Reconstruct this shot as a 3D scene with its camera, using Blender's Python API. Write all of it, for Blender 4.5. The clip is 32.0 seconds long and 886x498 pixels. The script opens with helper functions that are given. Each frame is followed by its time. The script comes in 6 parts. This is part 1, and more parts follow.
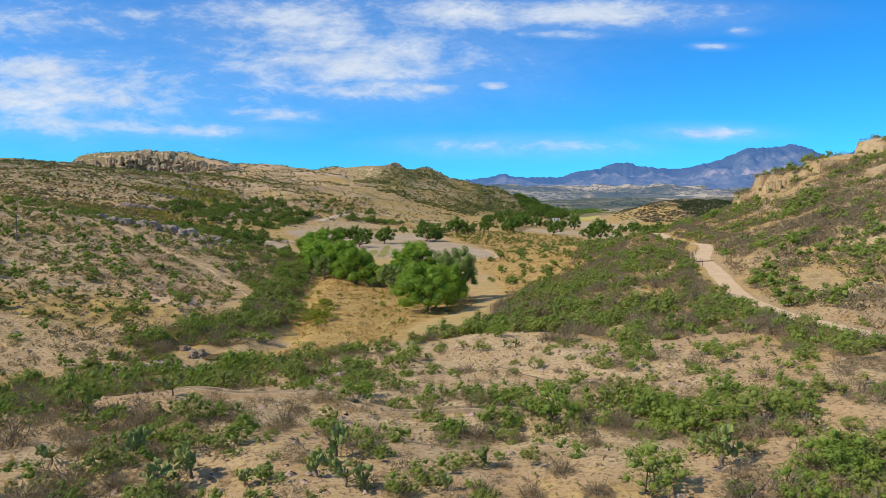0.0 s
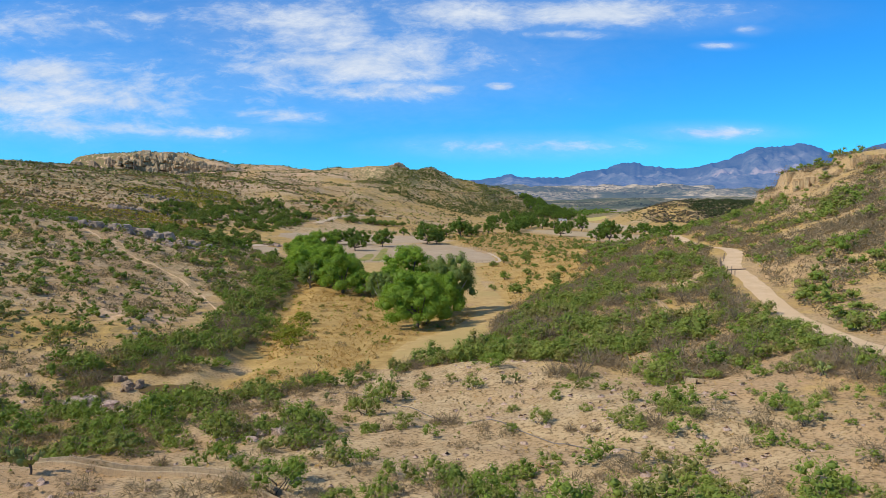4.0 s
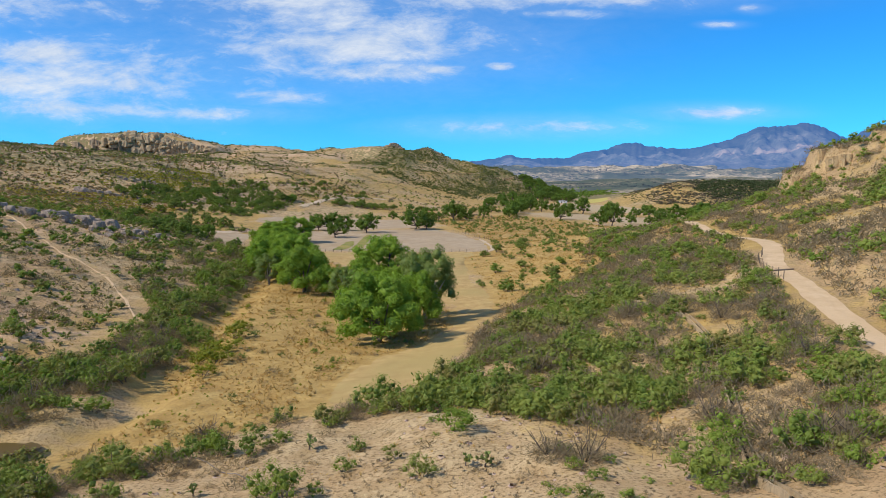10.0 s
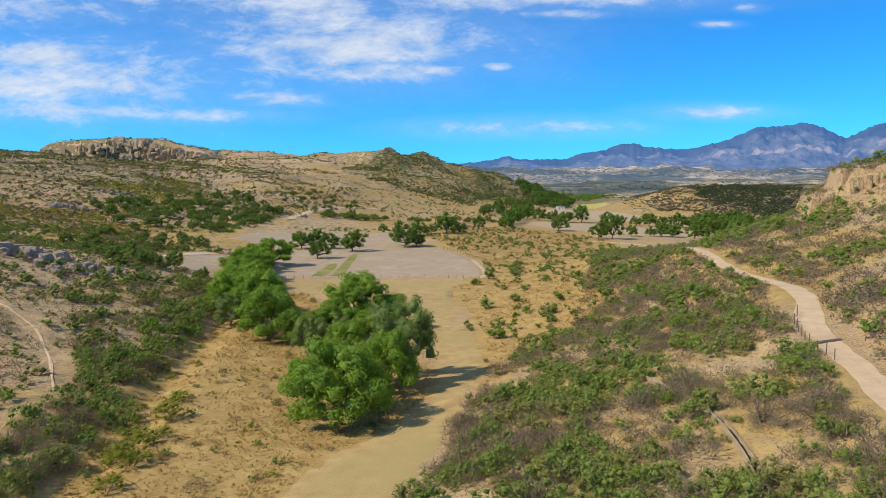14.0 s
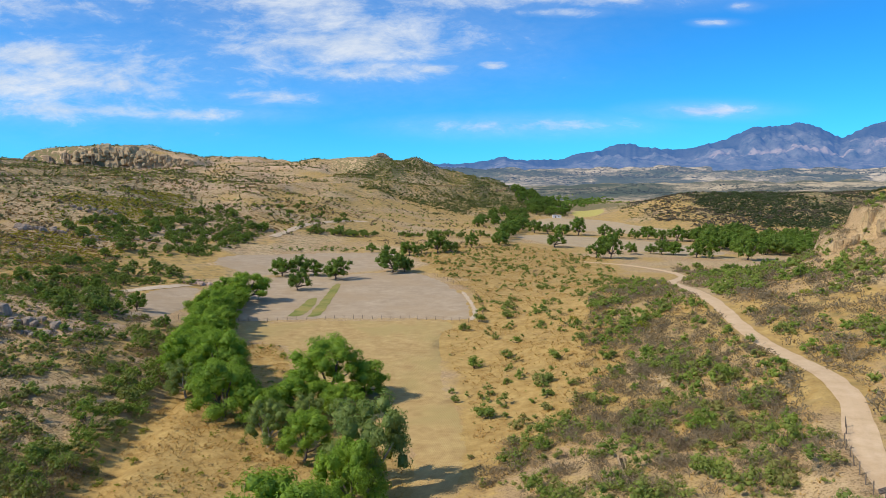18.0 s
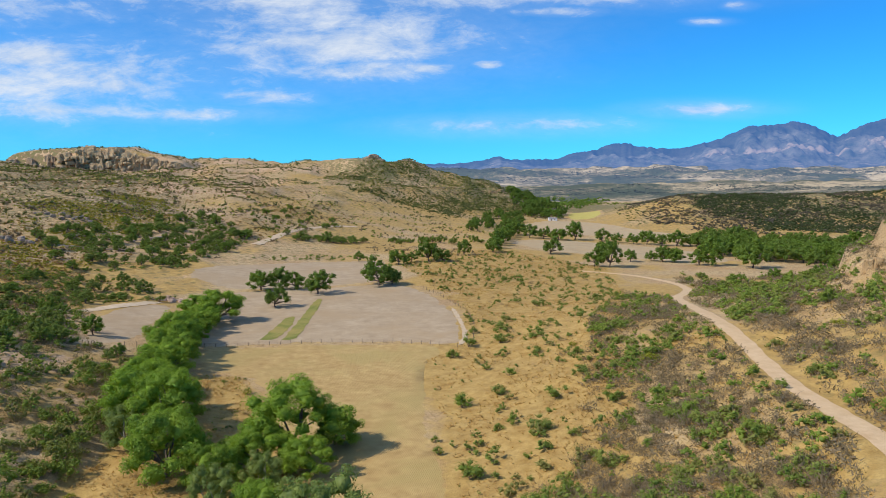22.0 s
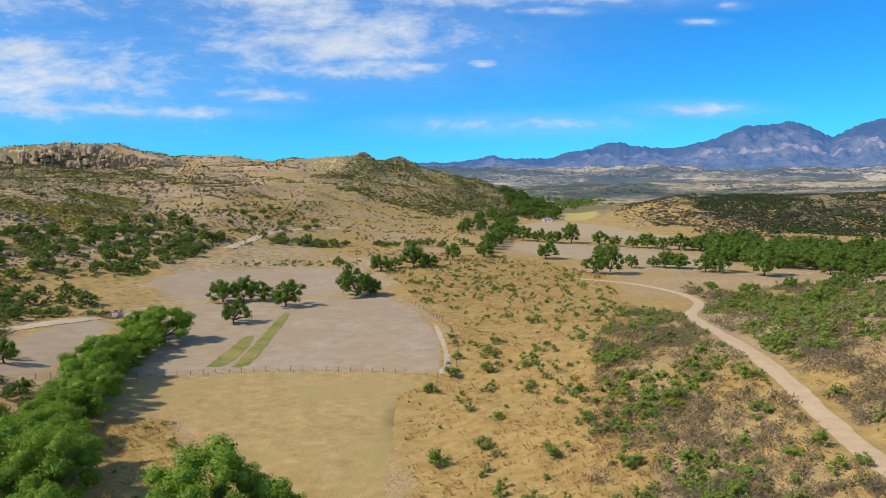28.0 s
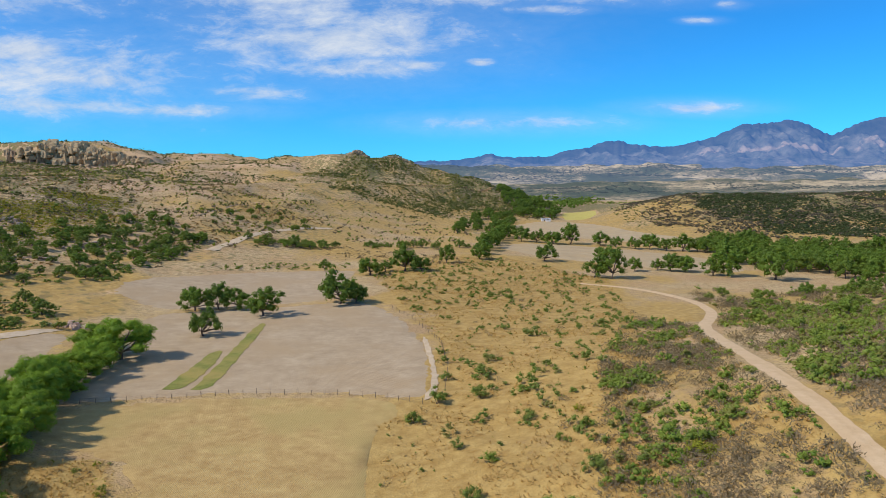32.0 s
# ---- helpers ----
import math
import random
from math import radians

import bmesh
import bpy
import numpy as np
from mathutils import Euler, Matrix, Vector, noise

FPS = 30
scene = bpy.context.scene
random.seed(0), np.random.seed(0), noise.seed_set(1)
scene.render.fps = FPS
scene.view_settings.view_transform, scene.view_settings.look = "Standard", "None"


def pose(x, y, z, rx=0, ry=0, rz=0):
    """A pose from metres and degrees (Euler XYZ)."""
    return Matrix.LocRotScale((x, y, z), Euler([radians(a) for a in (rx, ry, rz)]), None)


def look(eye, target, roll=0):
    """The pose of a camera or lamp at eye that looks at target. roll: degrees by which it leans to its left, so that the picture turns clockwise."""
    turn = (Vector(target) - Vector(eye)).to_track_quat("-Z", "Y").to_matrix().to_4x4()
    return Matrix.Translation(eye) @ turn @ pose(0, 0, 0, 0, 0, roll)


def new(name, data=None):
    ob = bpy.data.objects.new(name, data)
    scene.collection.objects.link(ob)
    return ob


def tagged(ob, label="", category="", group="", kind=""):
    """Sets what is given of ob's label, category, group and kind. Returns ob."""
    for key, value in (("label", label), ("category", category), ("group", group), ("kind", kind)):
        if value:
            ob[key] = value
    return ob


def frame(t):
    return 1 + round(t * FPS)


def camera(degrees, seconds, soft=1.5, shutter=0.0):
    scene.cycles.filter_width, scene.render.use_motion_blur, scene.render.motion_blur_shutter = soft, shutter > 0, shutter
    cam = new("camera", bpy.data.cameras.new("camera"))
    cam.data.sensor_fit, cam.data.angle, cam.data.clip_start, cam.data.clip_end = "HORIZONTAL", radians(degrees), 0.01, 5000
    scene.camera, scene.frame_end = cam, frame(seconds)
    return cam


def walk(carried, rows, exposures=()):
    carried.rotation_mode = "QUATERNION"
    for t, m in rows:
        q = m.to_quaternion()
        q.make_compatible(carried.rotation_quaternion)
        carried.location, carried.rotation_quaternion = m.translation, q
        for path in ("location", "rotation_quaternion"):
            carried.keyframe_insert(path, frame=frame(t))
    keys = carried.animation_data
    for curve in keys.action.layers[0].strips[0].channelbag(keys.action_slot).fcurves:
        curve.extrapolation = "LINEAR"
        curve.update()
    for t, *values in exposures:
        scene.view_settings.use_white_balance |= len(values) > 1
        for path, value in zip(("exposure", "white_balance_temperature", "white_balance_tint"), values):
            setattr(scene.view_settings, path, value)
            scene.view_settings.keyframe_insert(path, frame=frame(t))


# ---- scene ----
cam = camera(63.74, 32.0, 0.85)
PATH = [
    (0.0, pose(0.00, 0.00, 29.50, 85.966, 0, 0.000) @ pose(0, 0, 0, 0, 0, 0.537)),
    (1.0, pose(0.70, 5.48, 29.50, 85.997, 0, 0.207) @ pose(0, 0, 0, 0, 0, 0.519)),
    (2.0, pose(1.57, 10.90, 29.51, 85.980, 0, 0.385) @ pose(0, 0, 0, 0, 0, 0.465)),
    (3.0, pose(2.33, 16.37, 29.44, 85.992, 0, 0.457) @ pose(0, 0, 0, 0, 0, 0.398)),
    (3.5, pose(2.66, 19.07, 29.39, 86.014, 0, 0.496) @ pose(0, 0, 0, 0, 0, 0.367)),
    (5.5, pose(4.37, 29.65, 29.30, 86.026, 0, 0.547) @ pose(0, 0, 0, 0, 0, 0.307)),
    (6.5, pose(5.24, 35.00, 29.35, 86.039, 0, 0.555) @ pose(0, 0, 0, 0, 0, 0.240)),
    (7.5, pose(6.11, 40.08, 29.37, 86.036, 0, 0.557) @ pose(0, 0, 0, 0, 0, 0.217)),
    (8.0, pose(6.56, 42.61, 29.44, 86.028, 0, 0.545) @ pose(0, 0, 0, 0, 0, 0.236)),
    (8.5, pose(7.01, 45.20, 29.47, 86.029, 0, 0.550) @ pose(0, 0, 0, 0, 0, 0.230)),
    (9.0, pose(7.45, 47.86, 29.41, 85.151, 0, 0.546) @ pose(0, 0, 0, 0, 0, 0.212)),
    (9.5, pose(7.93, 50.58, 29.52, 84.551, 0, 0.560) @ pose(0, 0, 0, 0, 0, 0.216)),
    (10.0, pose(8.33, 53.30, 29.53, 84.521, 0, 0.554) @ pose(0, 0, 0, 0, 0, 0.188)),
    (11.0, pose(9.15, 58.75, 29.96, 84.530, 0, 0.518) @ pose(0, 0, 0, 0, 0, 0.116)),
    (11.5, pose(9.58, 61.48, 30.79, 84.545, 0, 0.507) @ pose(0, 0, 0, 0, 0, 0.086)),
    (12.0, pose(10.07, 64.22, 31.86, 84.534, 0, 0.501) @ pose(0, 0, 0, 0, 0, 0.081)),
    (13.0, pose(11.06, 69.72, 34.15, 84.575, 0, 0.442) @ pose(0, 0, 0, 0, 0, -0.001)),
    (14.0, pose(11.82, 75.10, 36.49, 84.565, 0, 0.420) @ pose(0, 0, 0, 0, 0, -0.061)),
    (14.5, pose(12.10, 77.78, 37.79, 84.541, 0, 0.366) @ pose(0, 0, 0, 0, 0, -0.144)),
    (16.5, pose(13.51, 88.26, 43.47, 84.460, 0, 0.193) @ pose(0, 0, 0, 0, 0, -0.163)),
    (17.0, pose(13.95, 90.91, 44.91, 84.436, 0, 0.163) @ pose(0, 0, 0, 0, 0, -0.145)),
    (18.0, pose(14.86, 96.20, 47.62, 84.470, 0, 0.110) @ pose(0, 0, 0, 0, 0, -0.184)),
    (18.5, pose(15.17, 98.85, 48.71, 84.502, 0, 0.068) @ pose(0, 0, 0, 0, 0, -0.263)),
    (19.0, pose(15.50, 101.47, 49.46, 84.523, 0, 0.029) @ pose(0, 0, 0, 0, 0, -0.273)),
    (19.5, pose(15.84, 104.02, 49.88, 84.481, 0, -0.014) @ pose(0, 0, 0, 0, 0, -0.318)),
    (20.0, pose(16.21, 106.54, 50.12, 84.474, 0, -0.034) @ pose(0, 0, 0, 0, 0, -0.299)),
    (21.0, pose(16.98, 111.60, 50.53, 84.454, 0, -0.132) @ pose(0, 0, 0, 0, 0, -0.270)),
    (22.0, pose(17.57, 116.71, 50.91, 84.421, 0, -0.242) @ pose(0, 0, 0, 0, 0, -0.346)),
    (23.0, pose(18.11, 121.90, 51.10, 84.430, 0, -0.373) @ pose(0, 0, 0, 0, 0, -0.305)),
    (24.0, pose(18.76, 127.18, 51.18, 84.409, 0, -0.465) @ pose(0, 0, 0, 0, 0, -0.300)),
    (25.0, pose(19.48, 132.50, 51.30, 84.372, 0, -0.537) @ pose(0, 0, 0, 0, 0, -0.243)),
    (25.5, pose(19.88, 135.19, 51.31, 84.359, 0, -0.574) @ pose(0, 0, 0, 0, 0, -0.220)),
    (27.5, pose(21.38, 146.00, 51.17, 84.332, 0, -0.701) @ pose(0, 0, 0, 0, 0, -0.171)),
    (28.0, pose(21.76, 148.67, 51.15, 84.330, 0, -0.730) @ pose(0, 0, 0, 0, 0, -0.149)),
    (29.0, pose(22.51, 153.91, 51.12, 84.296, 0, -0.784) @ pose(0, 0, 0, 0, 0, -0.150)),
    (30.0, pose(23.25, 159.19, 51.15, 84.250, 0, -0.830) @ pose(0, 0, 0, 0, 0, -0.157)),
    (31.0, pose(23.92, 164.60, 51.10, 84.252, 0, -0.864) @ pose(0, 0, 0, 0, 0, -0.109)),
    (32.0, pose(24.63, 170.00, 51.08, 84.208, 0, -0.887) @ pose(0, 0, 0, 0, 0, -0.112)),
]
walk(cam, PATH, [(0.0, 0.0), (24.0, 0.0), (28.0, -0.05), (32.0, -0.09)])

# ---------------------------------------------------------------- sky and sun
SUN_WAY = Vector((-0.80, -0.30, 0.78)).normalized()
elev = math.asin(SUN_WAY.z)
azim = math.atan2(SUN_WAY.x, SUN_WAY.y)
scene.view_settings.exposure = 0.0

world = bpy.data.worlds.new("sky")
scene.world = world
world.use_nodes = True


class Nodes:
    """Short hand for building a node tree."""

    def __init__(self, tree):
        self.tree = tree

    def add(self, kind, ins=None, **props):
        n = self.tree.nodes.new(kind)
        for k, v in props.items():
            setattr(n, k, v)
        for k, v in (ins or {}).items():
            if isinstance(v, tuple) and len(v) == 2 and isinstance(v[0], bpy.types.Node):
                self.tree.links.new(v[0].outputs[v[1]], n.inputs[k])
            elif isinstance(v, bpy.types.Node):
                self.tree.links.new(v.outputs[0], n.inputs[k])
            else:
                n.inputs[k].default_value = v
        return n

    def math(self, op, a, b=0.0, clamp=False):
        return self.add("ShaderNodeMath", {0: a, 1: b}, operation=op, use_clamp=clamp)

    def ramp(self, fac, stops):
        n = self.add("ShaderNodeValToRGB", {0: fac})
        el = n.color_ramp.elements
        while len(el) < len(stops):
            el.new(0.5)
        for e, (p, c) in zip(el, stops):
            e.position, e.color = p, (*c, 1) if len(c) == 3 else c
        return n

    def mix(self, fac, a, b, blend="MIX"):
        n = self.add("ShaderNodeMix", data_type="RGBA", blend_type=blend)
        for k, v in ((0, fac), (6, a), (7, b)):
            if isinstance(v, bpy.types.Node):
                out = v.outputs[2] if v.bl_idname == "ShaderNodeMix" else v.outputs[0]
                self.tree.links.new(out, n.inputs[k])
            elif isinstance(v, tuple) and isinstance(v[0], bpy.types.Node):
                self.tree.links.new(v[0].outputs[v[1]], n.inputs[k])
            elif k and len(v) == 3:
                n.inputs[k].default_value = (*v, 1)
            else:
                n.inputs[k].default_value = v
        return n

    def link(self, a, b, out=0, into=0):
        self.tree.links.new(a.outputs[out], b.inputs[into])


def col(n):
    return (n, 2) if n.bl_idname == "ShaderNodeMix" else n


def build_sky():
    w = Nodes(world.node_tree)
    w.tree.nodes.clear()
    sky = w.add("ShaderNodeTexSky", sky_type="NISHITA", sun_disc=False, sun_elevation=elev, sun_rotation=azim,
                altitude=1800, air_density=1.0, dust_density=0.3, ozone_density=3.0)
    co = w.add("ShaderNodeTexCoord")
    sep = w.add("ShaderNodeSeparateXYZ", {0: (co, "Generated")})
    # bearing and height over the horizon as plane coordinates
    bear = w.math("DIVIDE", (sep, 0), w.math("MAXIMUM", (sep, 1), 0.08))
    high = w.math("DIVIDE", (sep, 2), w.math("MAXIMUM", (sep, 1), 0.08))
    flat = w.add("ShaderNodeCombineXYZ", {0: bear, 1: high, 2: 0.0})
    stretch = w.add("ShaderNodeMapping", {0: flat, 1: (0, 0, 0), 2: (0, 0, -0.10), 3: (2.6, 7.0, 1.0)})
    puff = w.add("ShaderNodeTexNoise", {0: stretch, 2: 3.2, 3: 10.0, 4: 0.66, 8: 0.35})
    wisp = w.add("ShaderNodeTexNoise", {0: stretch, 2: 11.0, 3: 6.0, 4: 0.65, 8: 0.6})
    total = None
    for cx, cy, rx, ry, amount in CLOUDS:
        dx = w.math("DIVIDE", w.math("SUBTRACT", bear, cx), rx)
        dy = w.math("DIVIDE", w.math("SUBTRACT", high, cy), ry)
        d2 = w.math("ADD", w.math("MULTIPLY", dx, dx), w.math("MULTIPLY", dy, dy))
        g = w.math("MULTIPLY", w.math("POWER", 2.718, w.math("MULTIPLY", d2, -1.0)), amount)
        total = g if total is None else w.math("MAXIMUM", total, g)
    body = w.math("ADD", w.math("MULTIPLY", puff, 0.95), w.math("MULTIPLY", wisp, 0.35))
    dens = w.math("ADD", w.math("MULTIPLY", w.math("SUBTRACT", body, 0.64), 1.8), w.math("SUBTRACT", total, 0.36))
    soft = w.add("ShaderNodeMapRange", {0: dens, 1: -0.06, 2: 1.0, 3: 0.0, 4: 0.95}, interpolation_type="SMOOTHSTEP")
    ahead = w.add("ShaderNodeMapRange", {0: (sep, 1), 1: 0.1, 2: 0.3, 3: 0.0, 4: 1.0})
    veil = w.math("MULTIPLY", w.math("MULTIPLY", total, w.math("ADD", w.math("MULTIPLY", puff, 0.6), w.math("MULTIPLY", wisp, 0.4))), 0.62)
    fac = w.math("MULTIPLY", w.math("MAXIMUM", soft, veil), ahead)
    # upper-edge bank carried on unseen overhead and behind: broken cloud to whiten fill light
    broken = w.add("ShaderNodeTexNoise", {0: (co, "Generated"), 2: 2.6, 3: 6.0, 4: 0.6})
    over = w.add("ShaderNodeMapRange", {0: (sep, 2), 1: 0.36, 2: 0.6, 3: 0.0, 4: 0.6}, interpolation_type="SMOOTHSTEP")
    fac = w.math("MAXIMUM", fac, w.math("MULTIPLY", over, w.ramp((broken, 0), [(0.40, (0, 0, 0)), (0.60, (1, 1, 1))])))
    shade = w.ramp(w.math("ADD", puff, w.math("MULTIPLY", wisp, 0.4)), [(0.45, (4.4, 5.6, 7.6)), (0.95, (7.6, 8.1, 8.8))])
    gain = w.mix(1.0, sky, SKY_TINT, "MULTIPLY")
    both = w.mix(fac, gain, shade)
    bg = w.add("ShaderNodeBackground", {0: col(both), 1: SKY_STRENGTH})
    out = w.add("ShaderNodeOutputWorld")
    w.link(bg, out)


SKY_STRENGTH = 0.106
SKY_TINT = (0.17, 0.97, 1.62)
# bearing, height, half widths and thickness of each cloud bank
CLOUDS = [(-0.13, 0.188, 0.24, 0.042, 1.16), (-0.20, 0.242, 0.22, 0.040, 1.02), (0.0, 0.252, 0.26, 0.030, 1.06), (0.20, 0.257, 0.20, 0.022, 1.30), (-0.10, 0.150, 0.16, 0.020, 0.98),
          (-0.56, 0.172, 0.11, 0.026, 1.22), (-0.63, 0.138, 0.10, 0.030, 1.12), (-0.44, 0.132, 0.07, 0.020, 1.06), (-0.52, 0.100, 0.22, 0.022, 0.96), (-0.36, 0.092, 0.16, 0.014, 0.90),
          (-0.56, 0.236, 0.20, 0.034, 0.90), (-0.50, 0.145, 0.26, 0.065, 0.96), (-0.14, 0.205, 0.27, 0.080, 0.98), (-0.42, 0.248, 0.05, 0.012, 0.90), (0.36, 0.094, 0.09, 0.011, 1.04), (0.10, 0.074, 0.17, 0.016, 0.90), (0.066, 0.157, 0.026, 0.007, 1.06),
          (-0.02, 0.153, 0.055, 0.011, 1.06), (0.15, 0.228, 0.09, 0.009, 0.84), (0.41, 0.235, 0.025, 0.007, 0.86), (0.37, 0.213, 0.03, 0.005, 0.84), (-0.25, 0.115, 0.10, 0.016, 0.86)]
build_sky()

sun = new("sun", bpy.data.lights.new("sun", "SUN"))
sun.data.energy, sun.data.angle, sun.data.color = 4.25, radians(0.53), (1.0, 0.93, 0.82)
sun.matrix_world = look(SUN_WAY * 500, (0, 0, 0))


# ---------------------------------------------------------------- land form
def value_noise(x, y, seed):
    xi, yi = np.floor(x).astype(np.int64), np.floor(y).astype(np.int64)
    fx, fy = x - xi, y - yi
    fx, fy = fx * fx * fx * (fx * (fx * 6 - 15) + 10), fy * fy * fy * (fy * (fy * 6 - 15) + 10)

    def h(i, j):
        n = (i * 374761393 + j * 668265263 + seed * 982451653) & 0xFFFFFFFF
        n = ((n ^ (n >> 13)) * 1274126177) & 0xFFFFFFFF
        return ((n ^ (n >> 16)) & 0xFFFF) / 65535.0 * 2 - 1

    a, b, c, d = h(xi, yi), h(xi + 1, yi), h(xi, yi + 1), h(xi + 1, yi + 1)
    return (a + (b - a) * fx) * (1 - fy) + (c + (d - c) * fx) * fy


def fbm(x, y, size, octaves=4, seed=1):
    out, amp, f = 0.0, 1.0, 1.0 / size
    for k in range(octaves):
        ca, sa = math.cos(0.6 + k), math.sin(0.6 + k)
        out = out + amp * value_noise((x * ca - y * sa) * f + 31.7 * k, (x * sa + y * ca) * f - 17.3 * k, seed + k)
        amp, f = amp * 0.5, f * 2.03
    return out


def ease(a, b, v):
    t = np.clip((v - a) / (b - a), 0, 1)
    return t * t * (3 - 2 * t)


SECT_X = np.array([-2600, -1300, -600, -420, -280, -200, -140, -100, -70, -45, -22, 0, 22, 45, 70, 100, 140, 200, 300, 450, 700, 1300, 2600], float)
SECTIONS = []


def section(y, *z):
    """One cross-section of the land at y: the heights over SECT_X between the outer two columns on each side."""
    SECTIONS.append((y, [z[0] + 25, z[0] + 12, *z, z[-1] + 4, z[-1] + 10]))


section(-100, 24, 20, 16.5, 13.9, 12.0, 11.1, 10.9, 11.3, 12.3, 14.0, 16.6, 19.6, 22.9, 26.6, 30.8, 36, 42, 49, 56)
section(-30, 28, 24, 18.7, 15.1, 12.4, 11.0, 10.5, 10.8, 11.6, 13.0, 15.0, 17.7, 20.9, 24.8, 29.8, 36, 44, 53, 62)
section(30, 31, 25, 19.0, 14.1, 10.4, 9.1, 9.5, 10.8, 11.9, 12.7, 13.8, 16.0, 19.7, 25.0, 31.5, 40, 49, 59, 70)
section(65, 33, 27, 19.2, 13.4, 7.9, 4.9, 5.4, 8.0, 9.9, 10.4, 11.8, 14.5, 18.0, 24.5, 33.5, 43, 54, 65, 75)
section(95, 35, 29, 21.4, 15.3, 9.2, 4.5, 2.4, 3.0, 4.7, 6.4, 9.3, 12.8, 16.5, 24.0, 34.9, 46, 59, 70, 81)
section(125, 39, 32, 24.8, 18.6, 12.2, 7.1, 3.7, 2.0, 2.1, 3.7, 7.2, 11.6, 15.5, 23.5, 36.5, 50, 64, 76, 86)
section(160, 43, 36, 29.0, 22.6, 15.8, 10.2, 5.8, 3.0, 1.7, 2.0, 5.4, 11.2, 17.5, 26.5, 39.7, 54, 69, 80, 90)
section(200, 47, 41, 33.3, 26.5, 19.1, 12.5, 6.6, 2.5, 0.9, 0.8, 2.5, 8.2, 16.0, 25.0, 41.0, 60, 74, 84, 92)
section(240, 51, 45, 37.4, 30.5, 22.5, 14.9, 8.1, 3.0, 0.9, 0.8, 1.6, 6.2, 14.0, 23.5, 40.0, 60, 74, 82, 90)
section(280, 53, 46, 38.1, 31.0, 22.8, 15.2, 8.9, 3.6, 1.6, 1.4, 1.9, 6.4, 13.4, 21.5, 38.5, 57, 68, 76, 82)
section(330, 52, 43, 32.6, 23.4, 14.5, 8.1, 4.0, 2.6, 2.1, 2.1, 3.1, 5.4, 9.1, 13.5, 19.0, 26, 34, 43, 52)
section(390, 52, 43, 31.5, 21.2, 11.6, 6.1, 3.7, 3.0, 2.7, 2.5, 2.3, 2.6, 3.6, 5.5, 7.5, 10, 14, 22, 30)
section(460, 53, 43, 30.7, 21.0, 12.7, 7.4, 4.3, 3.3, 3.3, 3.3, 2.8, 2.0, 1.2, 0.8, 0.8, 1.5, 4, 8, 14)
section(540, 57, 47, 34.9, 24.3, 14.7, 9.1, 5.7, 3.8, 3.2, 3.0, 2.8, 2.2, 1.2, 0.4, -0.6, -1.5, -1, 2, 7)
section(640, 63, 54, 42.1, 32.7, 24.1, 17.6, 12.2, 8.2, 5.4, 4.1, 3.7, 3.0, 1.8, 0.2, -1.6, -3.0, -2.5, 0, 6)
section(770, 67, 57, 45.5, 36.1, 28.7, 22.8, 17.6, 12.9, 8.4, 5.0, 3.3, 2.6, 2.0, 1.0, 0.0, -1.0, 1.5, 6, 10)
section(930, 71, 62, 53.7, 47.4, 40.9, 35.0, 29.4, 23.9, 18.5, 13.6, 9.6, 6.4, 4.1, 2.0, 1.0, 2.0, 24, 27, 28)
section(1060, 76, 68, 64, 58, 52, 49, 48, 46, 42, 35, 29, 25, 21, 16, 8, 1.5, 20, 26, 27)
section(1217, 82, 80, 82, 80, 78, 84, 87, 82, 75, 65, 58, 54, 48, 41, 25, 3, 9, 14, 20)
section(1400, 80, 78, 78, 72, 62, 55, 50, 45, 40, 34, 28, 23, 18, 12, 6, 3, 5, 9, 14)
section(1900, 60, 58, 55, 50, 44, 38, 34, 30, 26, 22, 19, 17, 15, 14, 13, 13, 14, 17, 22)
section(2600, 45, 42, 38, 36, 34, 33, 33, 33, 33, 33, 33, 33, 33, 33, 34, 34, 36, 38, 42)
section(3800, 80, 80, 80, 80, 80, 80, 80, 80, 80, 80, 80, 80, 80, 80, 80, 80, 82, 84, 88)
section(5200, 120, 120, 120, 120, 120, 120, 120, 120, 120, 120, 120, 120, 120, 120, 120, 120, 120, 120, 120)
SECT_Y = np.array([s[0] for s in SECTIONS], float)
SECT_Z = np.array([s[1] for s in SECTIONS], float)


def slopes(t, v):
    """Gentle tangents for a spline through v over t, along the last axis."""
    h = np.diff(t)
    d = np.diff(v, axis=-1) / h
    m = np.empty_like(v)
    m[..., 1:-1] = (d[..., :-1] * h[1:] + d[..., 1:] * h[:-1]) / (h[1:] + h[:-1])
    m[..., 0], m[..., -1] = d[..., 0], d[..., -1]
    return m


def spline(t, v, m, q):
    q = np.clip(q, t[0], t[-1])
    k = np.clip(np.searchsorted(t, q, side="right") - 1, 0, len(t) - 2)
    h = t[k + 1] - t[k]
    s = (q - t[k]) / h
    return k, h, s


SECT_M = slopes(SECT_X, SECT_Z)


